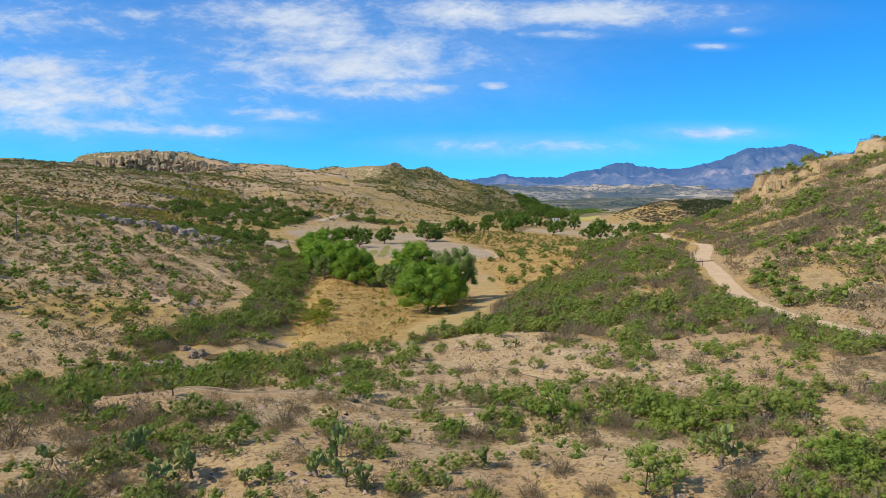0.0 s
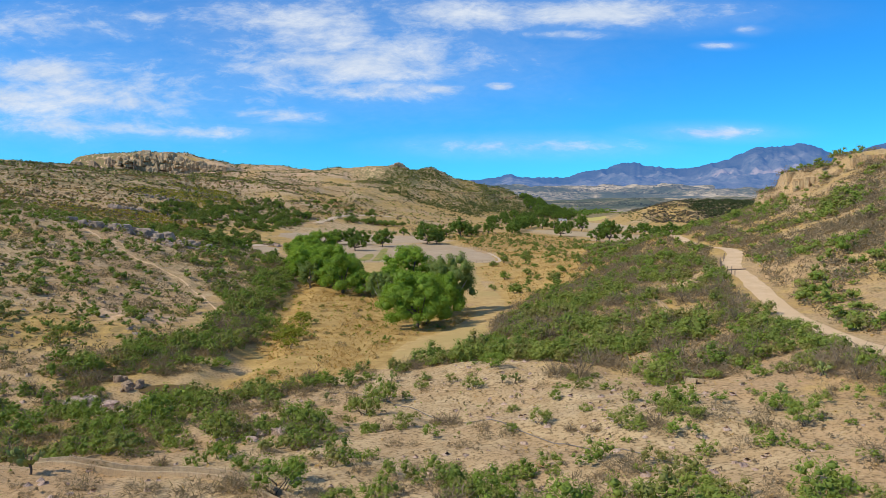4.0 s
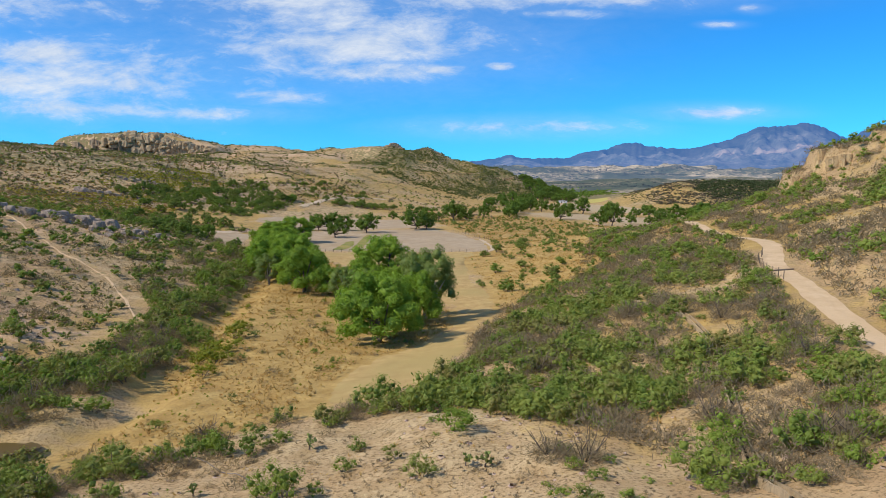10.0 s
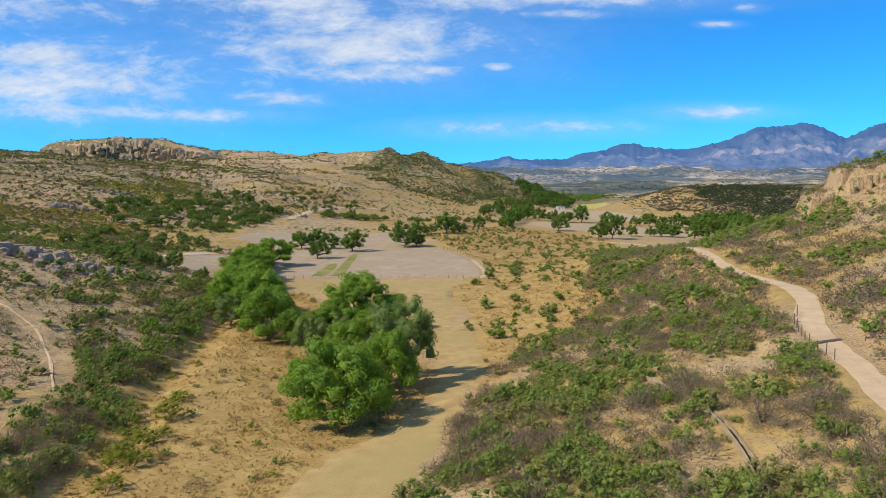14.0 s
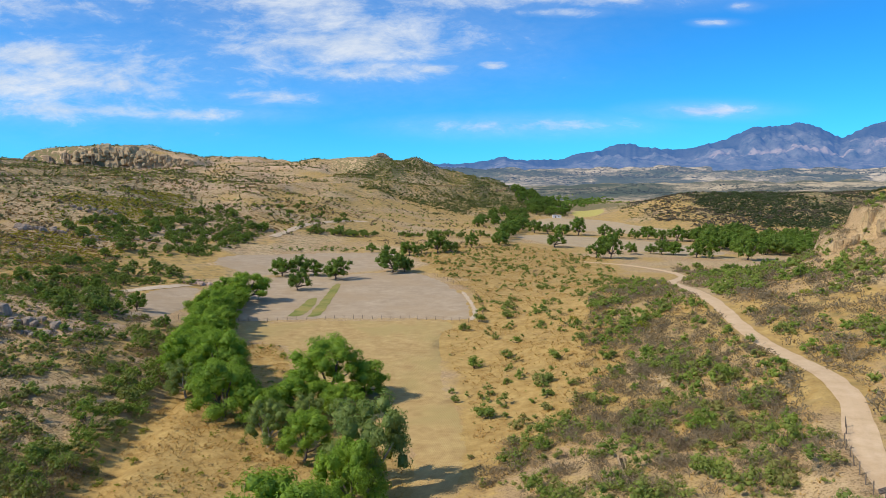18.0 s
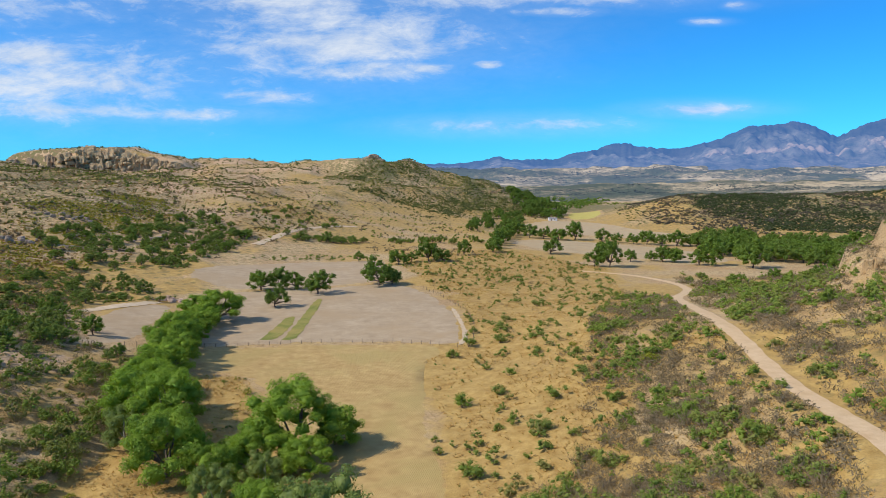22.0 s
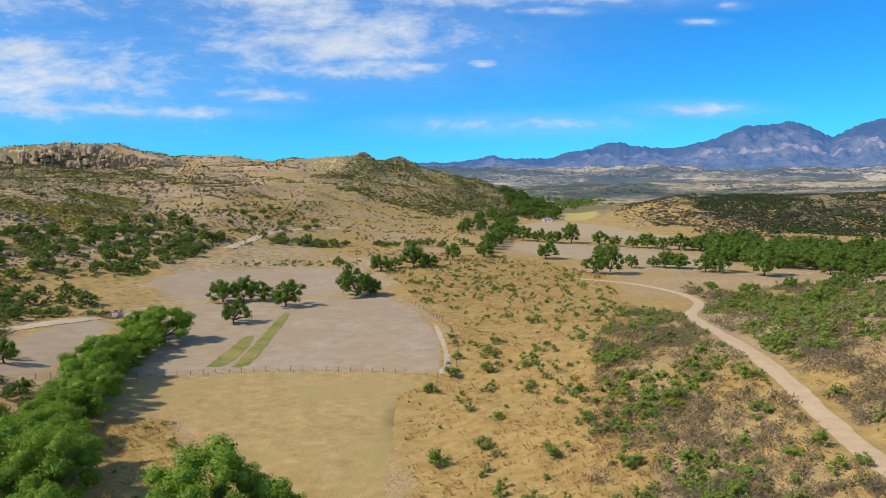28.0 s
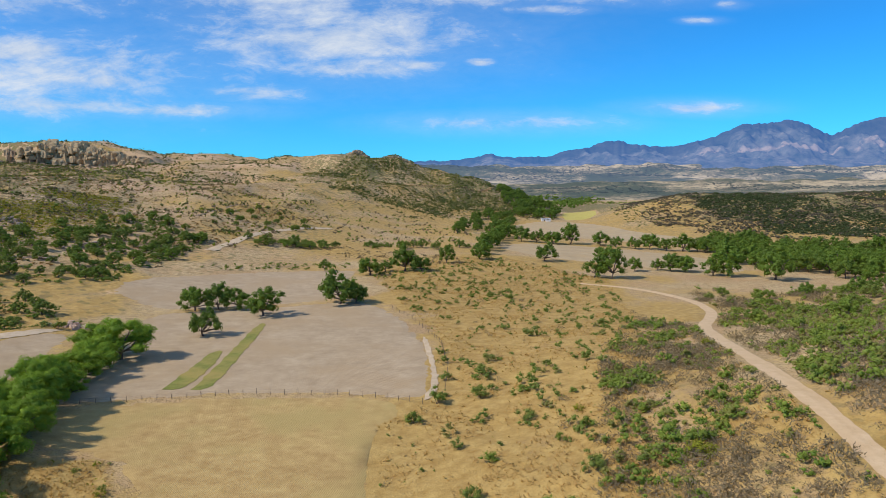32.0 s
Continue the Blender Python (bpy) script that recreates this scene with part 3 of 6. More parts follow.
CONCRETE = rock_material("old_concrete", (0.54, 0.40, 0.235), (0.46, 0.32, 0.175), (0.24, 0.18, 0.12), 0.2, 0.6)
# near-black floor between the channel walls
DARK_FLOOR = plain_soil("wet_silt", (0.035, 0.03, 0.018), (0.06, 0.05, 0.03))
LEAF_TREE = leaf_material("tree_leaves", (0.125, 0.225, 0.02), (0.34, 0.46, 0.045), (0.20, 0.29, 0.035))
LEAF_FIELD = leaf_material("field_tree_leaves", (0.08, 0.145, 0.016), (0.20, 0.285, 0.036), (0.125, 0.18, 0.03), 0.25)
LEAF_PALE = leaf_material("grey_green_leaves", (0.16, 0.21, 0.045), (0.28, 0.34, 0.085), (0.22, 0.27, 0.07))
LEAF_SCRUB = leaf_material("scrub_leaves", (0.115, 0.18, 0.022), (0.29, 0.37, 0.05), (0.27, 0.27, 0.07), 0.22)
LEAF_DARK = leaf_material("dark_scrub_leaves", (0.11, 0.175, 0.02), (0.24, 0.315, 0.045), (0.20, 0.22, 0.06), 0.2)
LEAF_YELLOW = leaf_material("yellow_green_leaves", (0.19, 0.215, 0.016), (0.34, 0.335, 0.03), (0.15, 0.18, 0.02))
TWIGS = leaf_material("dry_twigs", (0.19, 0.145, 0.095), (0.33, 0.255, 0.17), (0.26, 0.20, 0.115), 0.2, 0.0)
LEAF_FAR = leaf_material("far_scrub_leaves", (0.085, 0.105, 0.028), (0.20, 0.215, 0.06), (0.17, 0.155, 0.06), 0.2)
LEAF_RUST = leaf_material("rust_brown_brush", (0.24, 0.14, 0.06), (0.42, 0.265, 0.11), (0.30, 0.22, 0.07), 0.2, 0.0)
LEAF_MUSTARD = leaf_material("mustard_leaves", (0.29, 0.25, 0.02), (0.46, 0.385, 0.04), (0.26, 0.26, 0.03), 0.2)
# darker copies for the low mesa; their colour holds its cloud shade
TWIGS_SHADED = leaf_material("dark_dry_twigs", (0.10, 0.085, 0.07), (0.18, 0.15, 0.12), (0.14, 0.12, 0.07), 0.2, 0.0)
LEAF_SHADED = leaf_material("deep_green_leaves", (0.045, 0.065, 0.022), (0.085, 0.11, 0.035), (0.10, 0.085, 0.045), 0.2)
LEAF_OLIVE = leaf_material("olive_leaves", (0.15, 0.165, 0.035), (0.29, 0.30, 0.07), (0.27, 0.235, 0.07), 0.25)
STRAW = leaf_material("dry_grass", (0.36, 0.21, 0.075), (0.62, 0.44, 0.18), (0.48, 0.31, 0.12), 0.2, 0.0)
BARK = bark_material("bark", (0.10, 0.075, 0.055), (0.20, 0.155, 0.12))
BARK_PALE = bark_material("pale_bark", (0.34, 0.29, 0.23), (0.52, 0.46, 0.38))
PAD = pad_material()
WOOD = bark_material("weathered_wood", (0.12, 0.09, 0.065), (0.24, 0.19, 0.14))


# ---------------------------------------------------------------- ground
def ground_masks(x, y, z):
    j = 9 * fbm(x, y, 22, 3, 41)
    straw = 0.30 + 0.42 * fbm(x, y, 30, 3, 42)
    straw = straw + 0.9 * inside(x + j, y + j, GOLD, 8) + 0.95 * inside(x + j * 0.5, y + j * 0.5, GULLY, 5)
    straw = straw + 0.25 * ease(55, 75, x) * ease(150, 200, y) * (1 - ease(420, 480, y))
    straw = straw - 0.9 * inside(x + j * 0.6, y + j * 0.6, BARE, 6) - 0.12 * ease(30, 60, -x) * (1 - ease(250, 420, y))
    straw = straw + 0.35 * ease(500, 620, y) * (1 - ease(900, 1200, y)) * ease(-200, -60, x)
    straw = straw - 0.5 * ease(1250, 1400, y) - 0.5 * ease(102, 112, x) * (1 - ease(320, 360, y))
    straw = straw + 0.8 * ease(78, 95, -x) * (1 - ease(140, 175, -x)) * ease(335, 370, y) * (1 - ease(430, 500, y))
    stone = 0.10 + 0.4 * np.maximum(0, fbm(x, y, 26, 4, 44)) * ease(25, 60, -x)
    stone = stone + 0.5 * np.exp(-((x + 95) / 22) ** 2 - ((y - 268) / 22) ** 2) + 0.35 * np.exp(-((x + 45) / 16) ** 2 - ((y - 112) / 14) ** 2)
    face = np.maximum(np.abs(x + 430) / 122, np.abs(y - 1072) / 48)
    stone = stone + 0.45 * (1 - ease(0.9, 1.25, face)) + 0.5 * ease(70, 85, z) * ease(1150, 1200, y) * ease(-140, -100, x)
    stone = stone + 0.06 * ease(45, 75, -x) * ease(95, 130, y) * (1 - ease(330, 420, y)) + (0.15 + 0.5 * fbm(x * 0.4, y, 34, 4, 49)) * ease(420, 560, y) * ease(110, 190, -x)
    stone = stone - inside(x, y, GOLD, 8)
    scrub = 0.50 * ease(20, 60, -x) * ease(90, 140, y) + 0.3 * ease(52, 64, x) + 0.12 * ease(60, 120, -x) * ease(300, 420, y) + ease(450, 700, y) * 0.30 + 0.05 * ease(1300, 1700, y) + 0.5 * fbm(x, y * 0.35, 160, 3, 47) * ease(500, 700, y)
    scrub = scrub + 0.35 * ease(-110, -60, x) * ease(960, 1080, y) * (1 - ease(1260, 1400, y))
    scrub = scrub + 0.55 * ease(270, 330, x) * ease(780, 850, y) * (1 - ease(1100, 1300, y))
    scrub = scrub - 0.35 * ease(900, 1000, y) * ease(120, 200, -x) * (1 - ease(1250, 1350, y)) + 0.5 * fbm(x, y * 0.3, 240, 3, 48) * ease(1300, 1500, y)
    scrub = scrub + 0.15 * inside(x, y, RIGHT_SLOPE, 6) + 0.1 * inside(x, y, DRY_BELT, 6)
    scrub = scrub + 0.45 * ease(1250, 1450, y)
    scrub = scrub * (1 - flats(x, y))
    return straw, stone, scrub


def build_ground():
    ys = [-160.0]
    while ys[-1] < 4950:
        ys.append(ys[-1] + max(1.1, 0.0095 * (ys[-1] - 40)))
    ys = np.array(ys)
    u = np.linspace(-1, 1, 341)
    half = 110 + 0.74 * np.maximum(0, ys + 20)
    X = u[None, :] * half[:, None]
    Y = np.repeat(ys[:, None], len(u), 1)
    x, y = X.ravel(), Y.ravel()
    z = height(x, y)
    me = grid_mesh("ground", X, Y, z.reshape(X.shape))
    for name, v in zip(("straw", "stone", "scrub"), ground_masks(x, y, z)):
        at = me.attributes.new(name, "FLOAT", "POINT")
        at.data.foreach_set("value", np.clip(v, 0, 1.5).astype(np.float32))
    me.materials.append(SOIL)
    return me


ground = tagged(new("ground", build_ground()), "dry sandy hillside and valley floor with golden grass", "ground", kind="structure")


def patch(name, poly, mat, label, lift=0.08, step=3.0, category="field", sink=True):
    """A piece of land with a sharp outline that lies on the ground."""
    edge = smooth_line(poly + poly[:1], step)[:-1]
    bm = bmesh.new()
    bm.faces.new([bm.verts.new((x + 0.35 * random.uniform(-1, 1), y + 0.35 * random.uniform(-1, 1), 0)) for x, y in edge])
    xs, ys = [p[0] for p in edge], [p[1] for p in edge]
    for k in range(2):
        lo, hi = (min(xs), max(xs)) if k == 0 else (min(ys), max(ys))
        n = int((hi - lo) / step)
        for i in range(1, n):
            at = lo + (hi - lo) * i / n
            bmesh.ops.bisect_plane(bm, geom=bm.verts[:] + bm.edges[:] + bm.faces[:], dist=1e-4,
                                   plane_co=(at, at, 0), plane_no=(1, 0, 0) if k == 0 else (0, 1, 0))
    co = np.array([v.co for v in bm.verts])
    for v, z in zip(bm.verts, height(co[:, 0], co[:, 1])):
        v.co.z = z + (-0.06 if v.is_boundary and sink else lift)
    bmesh.ops.recalc_face_normals(bm, faces=bm.faces)
    if sum(f.normal.z for f in bm.faces) < 0:
        bmesh.ops.reverse_faces(bm, faces=bm.faces)
    me = bm_mesh(bm, name, True)
    me.materials.append(mat)
    return tagged(new(name, me), label, category, kind="structure")


def ribbon(name, line, width, mat, label, lift=0.06, rough=0.4, category="road"):
    """A track that follows the ground, with uneven edges and two worn ruts."""
    p = np.array(smooth_line(line, 1.2))
    t = np.gradient(p, axis=0)
    t /= np.hypot(t[:, 0], t[:, 1])[:, None]
    nrm = np.stack([t[:, 1], -t[:, 0]], 1)
    k = np.linspace(-1, 1, 9)
    w = width * 0.5 * (1 + 0.10 * fbm(p[:, 0], p[:, 1], 7, 2, 61))
    X = p[:, 0:1] + nrm[:, 0:1] * k * w[:, None]
    Y = p[:, 1:2] + nrm[:, 1:2] * k * w[:, None]
    X[:, 0] += rough * fbm(X[:, 0], Y[:, 0], 2.5, 2, 62) * 0.5
    X[:, -1] += rough * fbm(X[:, -1], Y[:, -1], 2.5, 2, 63) * 0.5
    Z = height(X.ravel(), Y.ravel()).reshape(X.shape) + lift
    Z += 0.03 * np.cos(k * math.pi * 2)[None, :] - 0.06 * (np.abs(k) > 0.98)
    me = grid_mesh(name, X, Y, Z)
    me.materials.append(mat)
    return tagged(new(name, me), label, category, kind="structure")


ribbon("road", ROAD, 3.8, ROAD_MAT, "pinkish dirt road on a bench along the slope")
ribbon("footpath", PATH_LEFT, 0.5, ROAD_MAT, "narrow trodden footpath down the stony slope", 0.10, 0.3, "path")
ribbon("sand_track", SAND_TRACK, 6.0, SANDY, "pale bare track over a low rise", 0.3, 0.5, "path")
patch("field_ploughed", FIELD_MAIN, PLOUGHED, "ploughed grey-brown field behind a wire fence")
patch("field_back", FIELD_BACK, PLOUGHED, "ploughed greyish field behind the tree row")
patch("field_small", FIELD_LEFT, PLOUGHED, "small ploughed field beside the stream trees")
patch("field_stubble", STUBBLE, STUBBLE_MAT, "tan stubble field with faint rows", 0.07)
patch("field_far", FIELD_FAR, FAR_FIELD, "bare tan field across the valley", 0.2, 12.0)
patch("field_middle", FIELD_MID, FAR_FIELD, "bare tan field between two tree rows", 0.2, 8.0)
patch("field_yellow", FIELD_YELLOW, YELLOW_FIELD, "small yellow field under the hill", 0.3, 14.0)
patch("grass_strip", [(-37.5, 331), (-32.5, 331), (-32, 352), (-34, 368), (-37, 366)], GREEN_STRIP, "strip of drying green grass in the ploughed field", 0.14, 2.0, sink=False)
patch("grass_strip", [(-31, 331), (-26.5, 331), (-28, 365), (-29.5, 404), (-33, 402), (-31.5, 365)], GREEN_STRIP, "strip of green grass in the ploughed field", 0.14, 2.0, sink=False)
patch("bare_strip", [(-116, 350), (-106, 364), (-90, 385), (-86, 385), (-101, 361), (-112, 347)], SANDY, "pale bare strip beside the small field", 0.13, 2.0, sink=False)
patch("sand_margin", [(22.4, 320), (24.4, 320), (26.2, 331), (25.6, 352), (22.5, 385), (21.4, 384), (24.0, 352), (24.6, 331)], SANDY, "pale sandy margin of the ploughed field", 0.13, 2.0, sink=False)


# ---------------------------------------------------------------- plants
def unit(v):
    return v / np.maximum(1e-9, np.linalg.norm(v, axis=-1, keepdims=True))


def leaf_cloud(rng, puffs, n, size, long=1.5, low=-0.5, slim=0.75, loose=0.27):
    """n small leaf sprays, each one narrow blade, spread over the shells of the puffs (x, y, z, radius)."""
    puffs = np.array(puffs)
    w = puffs[:, 3] ** 2
    i = rng.choice(len(puffs), n, p=w / w.sum())
    way = unit(rng.normal(size=(n, 3)))
    way[:, 2] = np.where(way[:, 2] < low, -way[:, 2], way[:, 2])
    r = puffs[i, 3] * (0.55 + (0.32 + 0.7 * loose) * rng.random(n) ** 0.6)
    c = puffs[i, :3] + way * r[:, None] * np.array([1, 1, 0.8])
    nor = unit(way + rng.normal(size=(n, 3)) * loose + np.array([0, 0, 0.25]))
    a = unit(np.cross(nor, rng.normal(size=(n, 3))))
    b = np.cross(nor, a)
    s = size * (0.6 + 0.8 * rng.random(n))[:, None]
    co = np.stack([c - a * s * long, c + a * s * long * 0.7 - b * s * slim, c + a * s * long * 0.5 + b * s * slim], 1).reshape(-1, 3)
    return co, np.arange(3 * n).reshape(n, 3)


OCTA = np.array([(1, 0, 0), (0, 1, 0), (-1, 0, 0), (0, -1, 0), (0, 0, 1), (0, 0, -1)], float)
OCTA_F = np.array([(0, 1, 4), (1, 2, 4), (2, 3, 4), (3, 0, 4), (1, 0, 5), (2, 1, 5), (3, 2, 5), (0, 3, 5)])


def leaf_heart(rng, puffs, share=0.72):
    """The close-grown inside of each puff, a ragged lump under its leaves."""
    out = []
    for x, y, z, r in puffs:
        q, _ = np.linalg.qr(rng.normal(size=(3, 3)))
        if np.linalg.det(q) < 0:
            q[:, 0] = -q[:, 0]
        v = (OCTA * (share * r * (0.85 + 0.35 * rng.random((6, 1))))) @ q.T
        out.append((v * [1, 1, 0.85] + [x, y, z], OCTA_F))
    return out


def tube(points, radii, sides=5):
    """A tapered limb along points, as quads."""
    p = np.array(points, float)
    t = unit(np.gradient(p, axis=0))
    ref = np.where(np.abs(t[:, 2:3]) > 0.9, [[1.0, 0, 0]], [[0, 0, 1.0]])
    a = unit(np.cross(t, ref))
    b = np.cross(t, a)
    th = np.arange(sides) * 2 * math.pi / sides
    ring = p[:, None] + (a[:, None] * np.cos(th)[None, :, None] + b[:, None] * np.sin(th)[None, :, None]) * np.array(radii)[:, None, None]
    k, j = np.meshgrid(np.arange(len(p) - 1), np.arange(sides), indexing="ij")
    q = np.stack([k * sides + j, k * sides + (j + 1) % sides, (k + 1) * sides + (j + 1) % sides, (k + 1) * sides + j], -1).reshape(-1, 4)
    return ring.reshape(-1, 3), q


def merge(parts):
    co, fa, n = [], [], 0
    for c, f in parts:
        co.append(c)
        fa.append(f + n)
        n += len(c)
    return np.vstack(co), np.vstack(fa)


def limb(rng, a, b, r0, r1, sag=0.12, n=4, sides=4):
    t = np.linspace(0, 1, n)[:, None]
    a, b = np.array(a, float), np.array(b, float)
    wob = rng.normal(size=(n, 3)) * sag * np.linalg.norm(b - a) * np.sin(t * math.pi)
    return tube(a + (b - a) * t + wob * 0.5, np.linspace(r0, r1, n), sides)


def tree_shape(seed, n_leaf, size, tall=0.85, puff_count=20, spread=1.0):
    """A broad tree one metre wide: trunk with limbs, and the crown."""
    rng = np.random.default_rng(seed)
    lobes = []
    mid = 0.45 * tall
    for k in range(puff_count):
        up = 1 - 1.60 * (k + 0.5) / puff_count
        ang = 2.4 * k + rng.random() * 0.9
        out = math.sqrt(max(0.0, 1 - up * up)) * (0.80 + 0.35 * rng.random())
        r = 0.09 + 0.085 * rng.random()
        lobes.append((0.37 * spread * out * math.cos(ang), 0.37 * spread * out * math.sin(ang), mid + 0.39 * tall * up * (0.85 + 0.25 * rng.random()), r))
    # each lobe bears smaller rounded tufts on its outer side
    puffs = []
    for x, y, z, r in lobes:
        puffs.append((x, y, z, r * 0.8))
        away = unit(np.array([x, y, 0.7 * (z - mid) + 0.10]))
        for way in unit(rng.normal(size=(5, 3)) * 0.75 + away):
            puffs.append((x + way[0] * r * 0.72, y + way[1] * r * 0.72, z + way[2] * r * 0.62, r * rng.uniform(0.36, 0.56)))
    inner = [(0.16 * rng.normal() * spread, 0.16 * rng.normal() * spread, mid + tall * (0.12 + 0.12 * rng.normal()), 0.13) for _ in range(9)]
    puffs += inner
    crown = merge(leaf_heart(rng, [(x, y, z, r) for x, y, z, r in lobes] + inner, 0.72) + [leaf_cloud(rng, puffs, n_leaf, size, 1.6, -0.75, 0.62, 0.38)])
    puffs = lobes
    fork = np.array([rng.normal() * 0.03, rng.normal() * 0.03, tall * 0.18])
    wood = [limb(rng, (0, 0, -0.04), fork, 0.036, 0.026, 0.1)]
    for k in rng.choice(len(puffs), 9, replace=False):
        wood.append(limb(rng, fork, np.array(puffs[k][:3]), 0.018, 0.004))
    return merge(wood), crown


def shrub_shape(seed, n_leaf, size, tall=0.8, puff_count=13, stems=6, heart=0.56, reach=0.36):
    """A shrub one metre wide with several thin stems from the foot."""
    rng = np.random.default_rng(seed)
    puffs = []
    for _ in range(puff_count):
        rad, ang = reach * math.sqrt(rng.random()), rng.random() * 6.28
        puffs.append((rad * math.cos(ang), rad * math.sin(ang), tall * (0.16 + 0.50 * rng.random() * (1.2 - rad * 0.72 / reach)), min(0.125, 0.30 / math.sqrt(puff_count) + 0.015) * (1 + 0.6 * rng.random())))
    crown = merge(leaf_heart(rng, puffs, heart) + [leaf_cloud(rng, puffs, n_leaf, size, 2.2, -0.7, 0.55, 0.62)])
    wood = [limb(rng, (rng.normal() * 0.03, rng.normal() * 0.03, -0.06), puffs[k % puff_count][:3], 0.014, 0.004, 0.15, 4, 3) for k in range(stems)]
    return merge(wood), crown


def dry_shape(seed, n_twig, tall=0.75, thick=1.0):
    """A leafless bush: stems and a haze of twigs, each a thin blade."""
    rng = np.random.default_rng(seed)
    way = unit(np.stack([rng.normal(size=n_twig), rng.normal(size=n_twig), 0.10 + np.abs(rng.normal(size=n_twig)) * 0.8], 1))
    start = way * (0.14 + 0.27 * rng.random(n_twig))[:, None] * np.array([1.1, 1.1, tall * 1.15])
    way2 = unit(way + rng.normal(size=(n_twig, 3)) * 0.95)
    end = start + way2 * (0.07 + 0.13 * rng.random(n_twig))[:, None] * np.array([1, 1, tall * 1.2])
    side = unit(np.cross(way2, rng.normal(size=(n_twig, 3)))) * (0.012 + 0.014 * rng.random(n_twig))[:, None] * thick
    co = np.stack([start - side, start + side, end], 1).reshape(-1, 3)
    wood = [limb(rng, (0, 0, -0.06), (0.3 * rng.normal(), 0.3 * rng.normal(), tall * (0.5 + 0.3 * rng.random())), 0.014, 0.004, 0.15, 4, 3) for _ in range(8)]
    return merge(wood), (co, np.arange(3 * n_twig).reshape(-1, 3))


def cactus_shape(seed, pads=34, tall=1.0):
    """A prickly pear: a short woody trunk and thick oval pads that grow out of each other."""
    rng = np.random.default_rng(seed)
    th = np.arange(8) * math.pi / 4
    oval = np.stack([np.cos(th) * (0.5 - 0.08 * np.sin(th)), np.sin(th) * 0.5 + 0.5], 1)
    leaf, tips = [], []
    fork = np.array([rng.normal() * 0.06, rng.normal() * 0.06, 0.22 * tall])
    stack = [(fork + rng.normal(size=3) * 0.03, unit(np.array([rng.normal() * 0.7, rng.normal() * 0.7, 1.0]))) for _ in range(6)]
    while len(leaf) < pads and stack:
        base, up = stack.pop(0)
        face = unit(np.cross(up, rng.normal(size=3)))
        across = np.cross(face, up)
        h, wd, th2 = 0.15 + 0.06 * rng.random(), 0.115 + 0.05 * rng.random(), 0.016
        rim = base + across * oval[:, :1] * wd + up * oval[:, 1:] * h
        mid = base + up * h * 0.5
        co = np.vstack([rim, mid + face * th2, mid - face * th2, rim * 0.55 + mid * 0.45 + face * th2 * 0.9, rim * 0.55 + mid * 0.45 - face * th2 * 0.9])
        f = []
        for k in range(8):
            n = (k + 1) % 8
            f += [(k, n, 10 + n, 10 + k), (n, k, 18 + k, 18 + n), (10 + k, 10 + n, 8, 8), (18 + n, 18 + k, 9, 9)]
        leaf.append((co, np.array(f)))
        for _ in range(rng.integers(1, 4)):
            a = rng.uniform(0.2, math.pi - 0.2)
            root = base + across * math.cos(a) * 0.5 * wd + up * (math.sin(a) * 0.5 + 0.5) * h
            stack.append((root, unit(up * 0.8 + across * math.cos(a) * 0.8 + rng.normal(size=3) * 0.35 + np.array([0, 0, 0.25]))))
    wood = [limb(rng, (0, 0, -0.06), fork, 0.05, 0.035, 0.1), limb(rng, fork, fork + [0.1, 0.05, 0.16], 0.03, 0.02), limb(rng, fork, fork + [-0.1, 0.03, 0.14], 0.03, 0.02)]
    return (merge(wood), *leaf)


def quad_mesh(name, shape):
    co, f = shape
    return fast_mesh(name, co, f)


def tri_safe(shape):
    """Faces of three corners told apart from those of four."""
    co, f = shape
    tri = f[:, 2] == f[:, 3]
    return co, f[~tri], f[tri][:, :3]


def mixed_mesh(name, shape):
    co, q, t = tri_safe(shape)
    me = bpy.data.meshes.new(name)
    me.from_pydata(co.tolist(), [], q.tolist() + t.tolist())
    me.update()
    return me


class Kind:
    """A kind of plant: a few models, each an Empty with its woody part and its leafy part, copied about the place."""

    def __init__(self, name, label, category, group, wood, leaf, shapes, part_names, labels=None):
        self.name, self.label, self.category, self.group = name, label, category, group
        self.shapes, self.first = shapes, [None] * len(shapes)
        self.wood, self.leaf, self.part_names, self.count = wood, leaf, part_names, 0

    def put(self, x, y, wide, tall=1.0, z=None, label="", seed=None):
        k = (self.count * 7 + 3) % len(self.shapes)
        self.count += 1
        z = on_ground(x, y) if z is None else z
        m = pose(x, y, z - 0.02 * wide, random.uniform(-4, 4), random.uniform(-4, 4), random.uniform(0, 360)) @ Matrix.Diagonal((wide, wide, wide * tall, 1))
        if self.first[k] is None:
            root = tagged(new(self.name), self.label, self.category, self.group)
            for pn, shape, mat in zip(self.part_names[:1] + self.part_names[1:] * 60, self.shapes[k], [self.wood] + [self.leaf] * 60):
                part(pn, mixed_mesh(pn, shape) if pn == "pad" else quad_mesh(pn, shape), mat, root)
            root.matrix_basis = m
            self.first[k] = root
        else:
            src = self.first[k]
            root = None
            made = {}
            for o in (src, *src.children_recursive):
                c = o.copy()
                scene.collection.objects.link(c)
                c.parent = made.get(o.parent)
                made[o] = c
                root = root or c
            root.matrix_basis = m
        if label:
            root["label"] = label
        return root


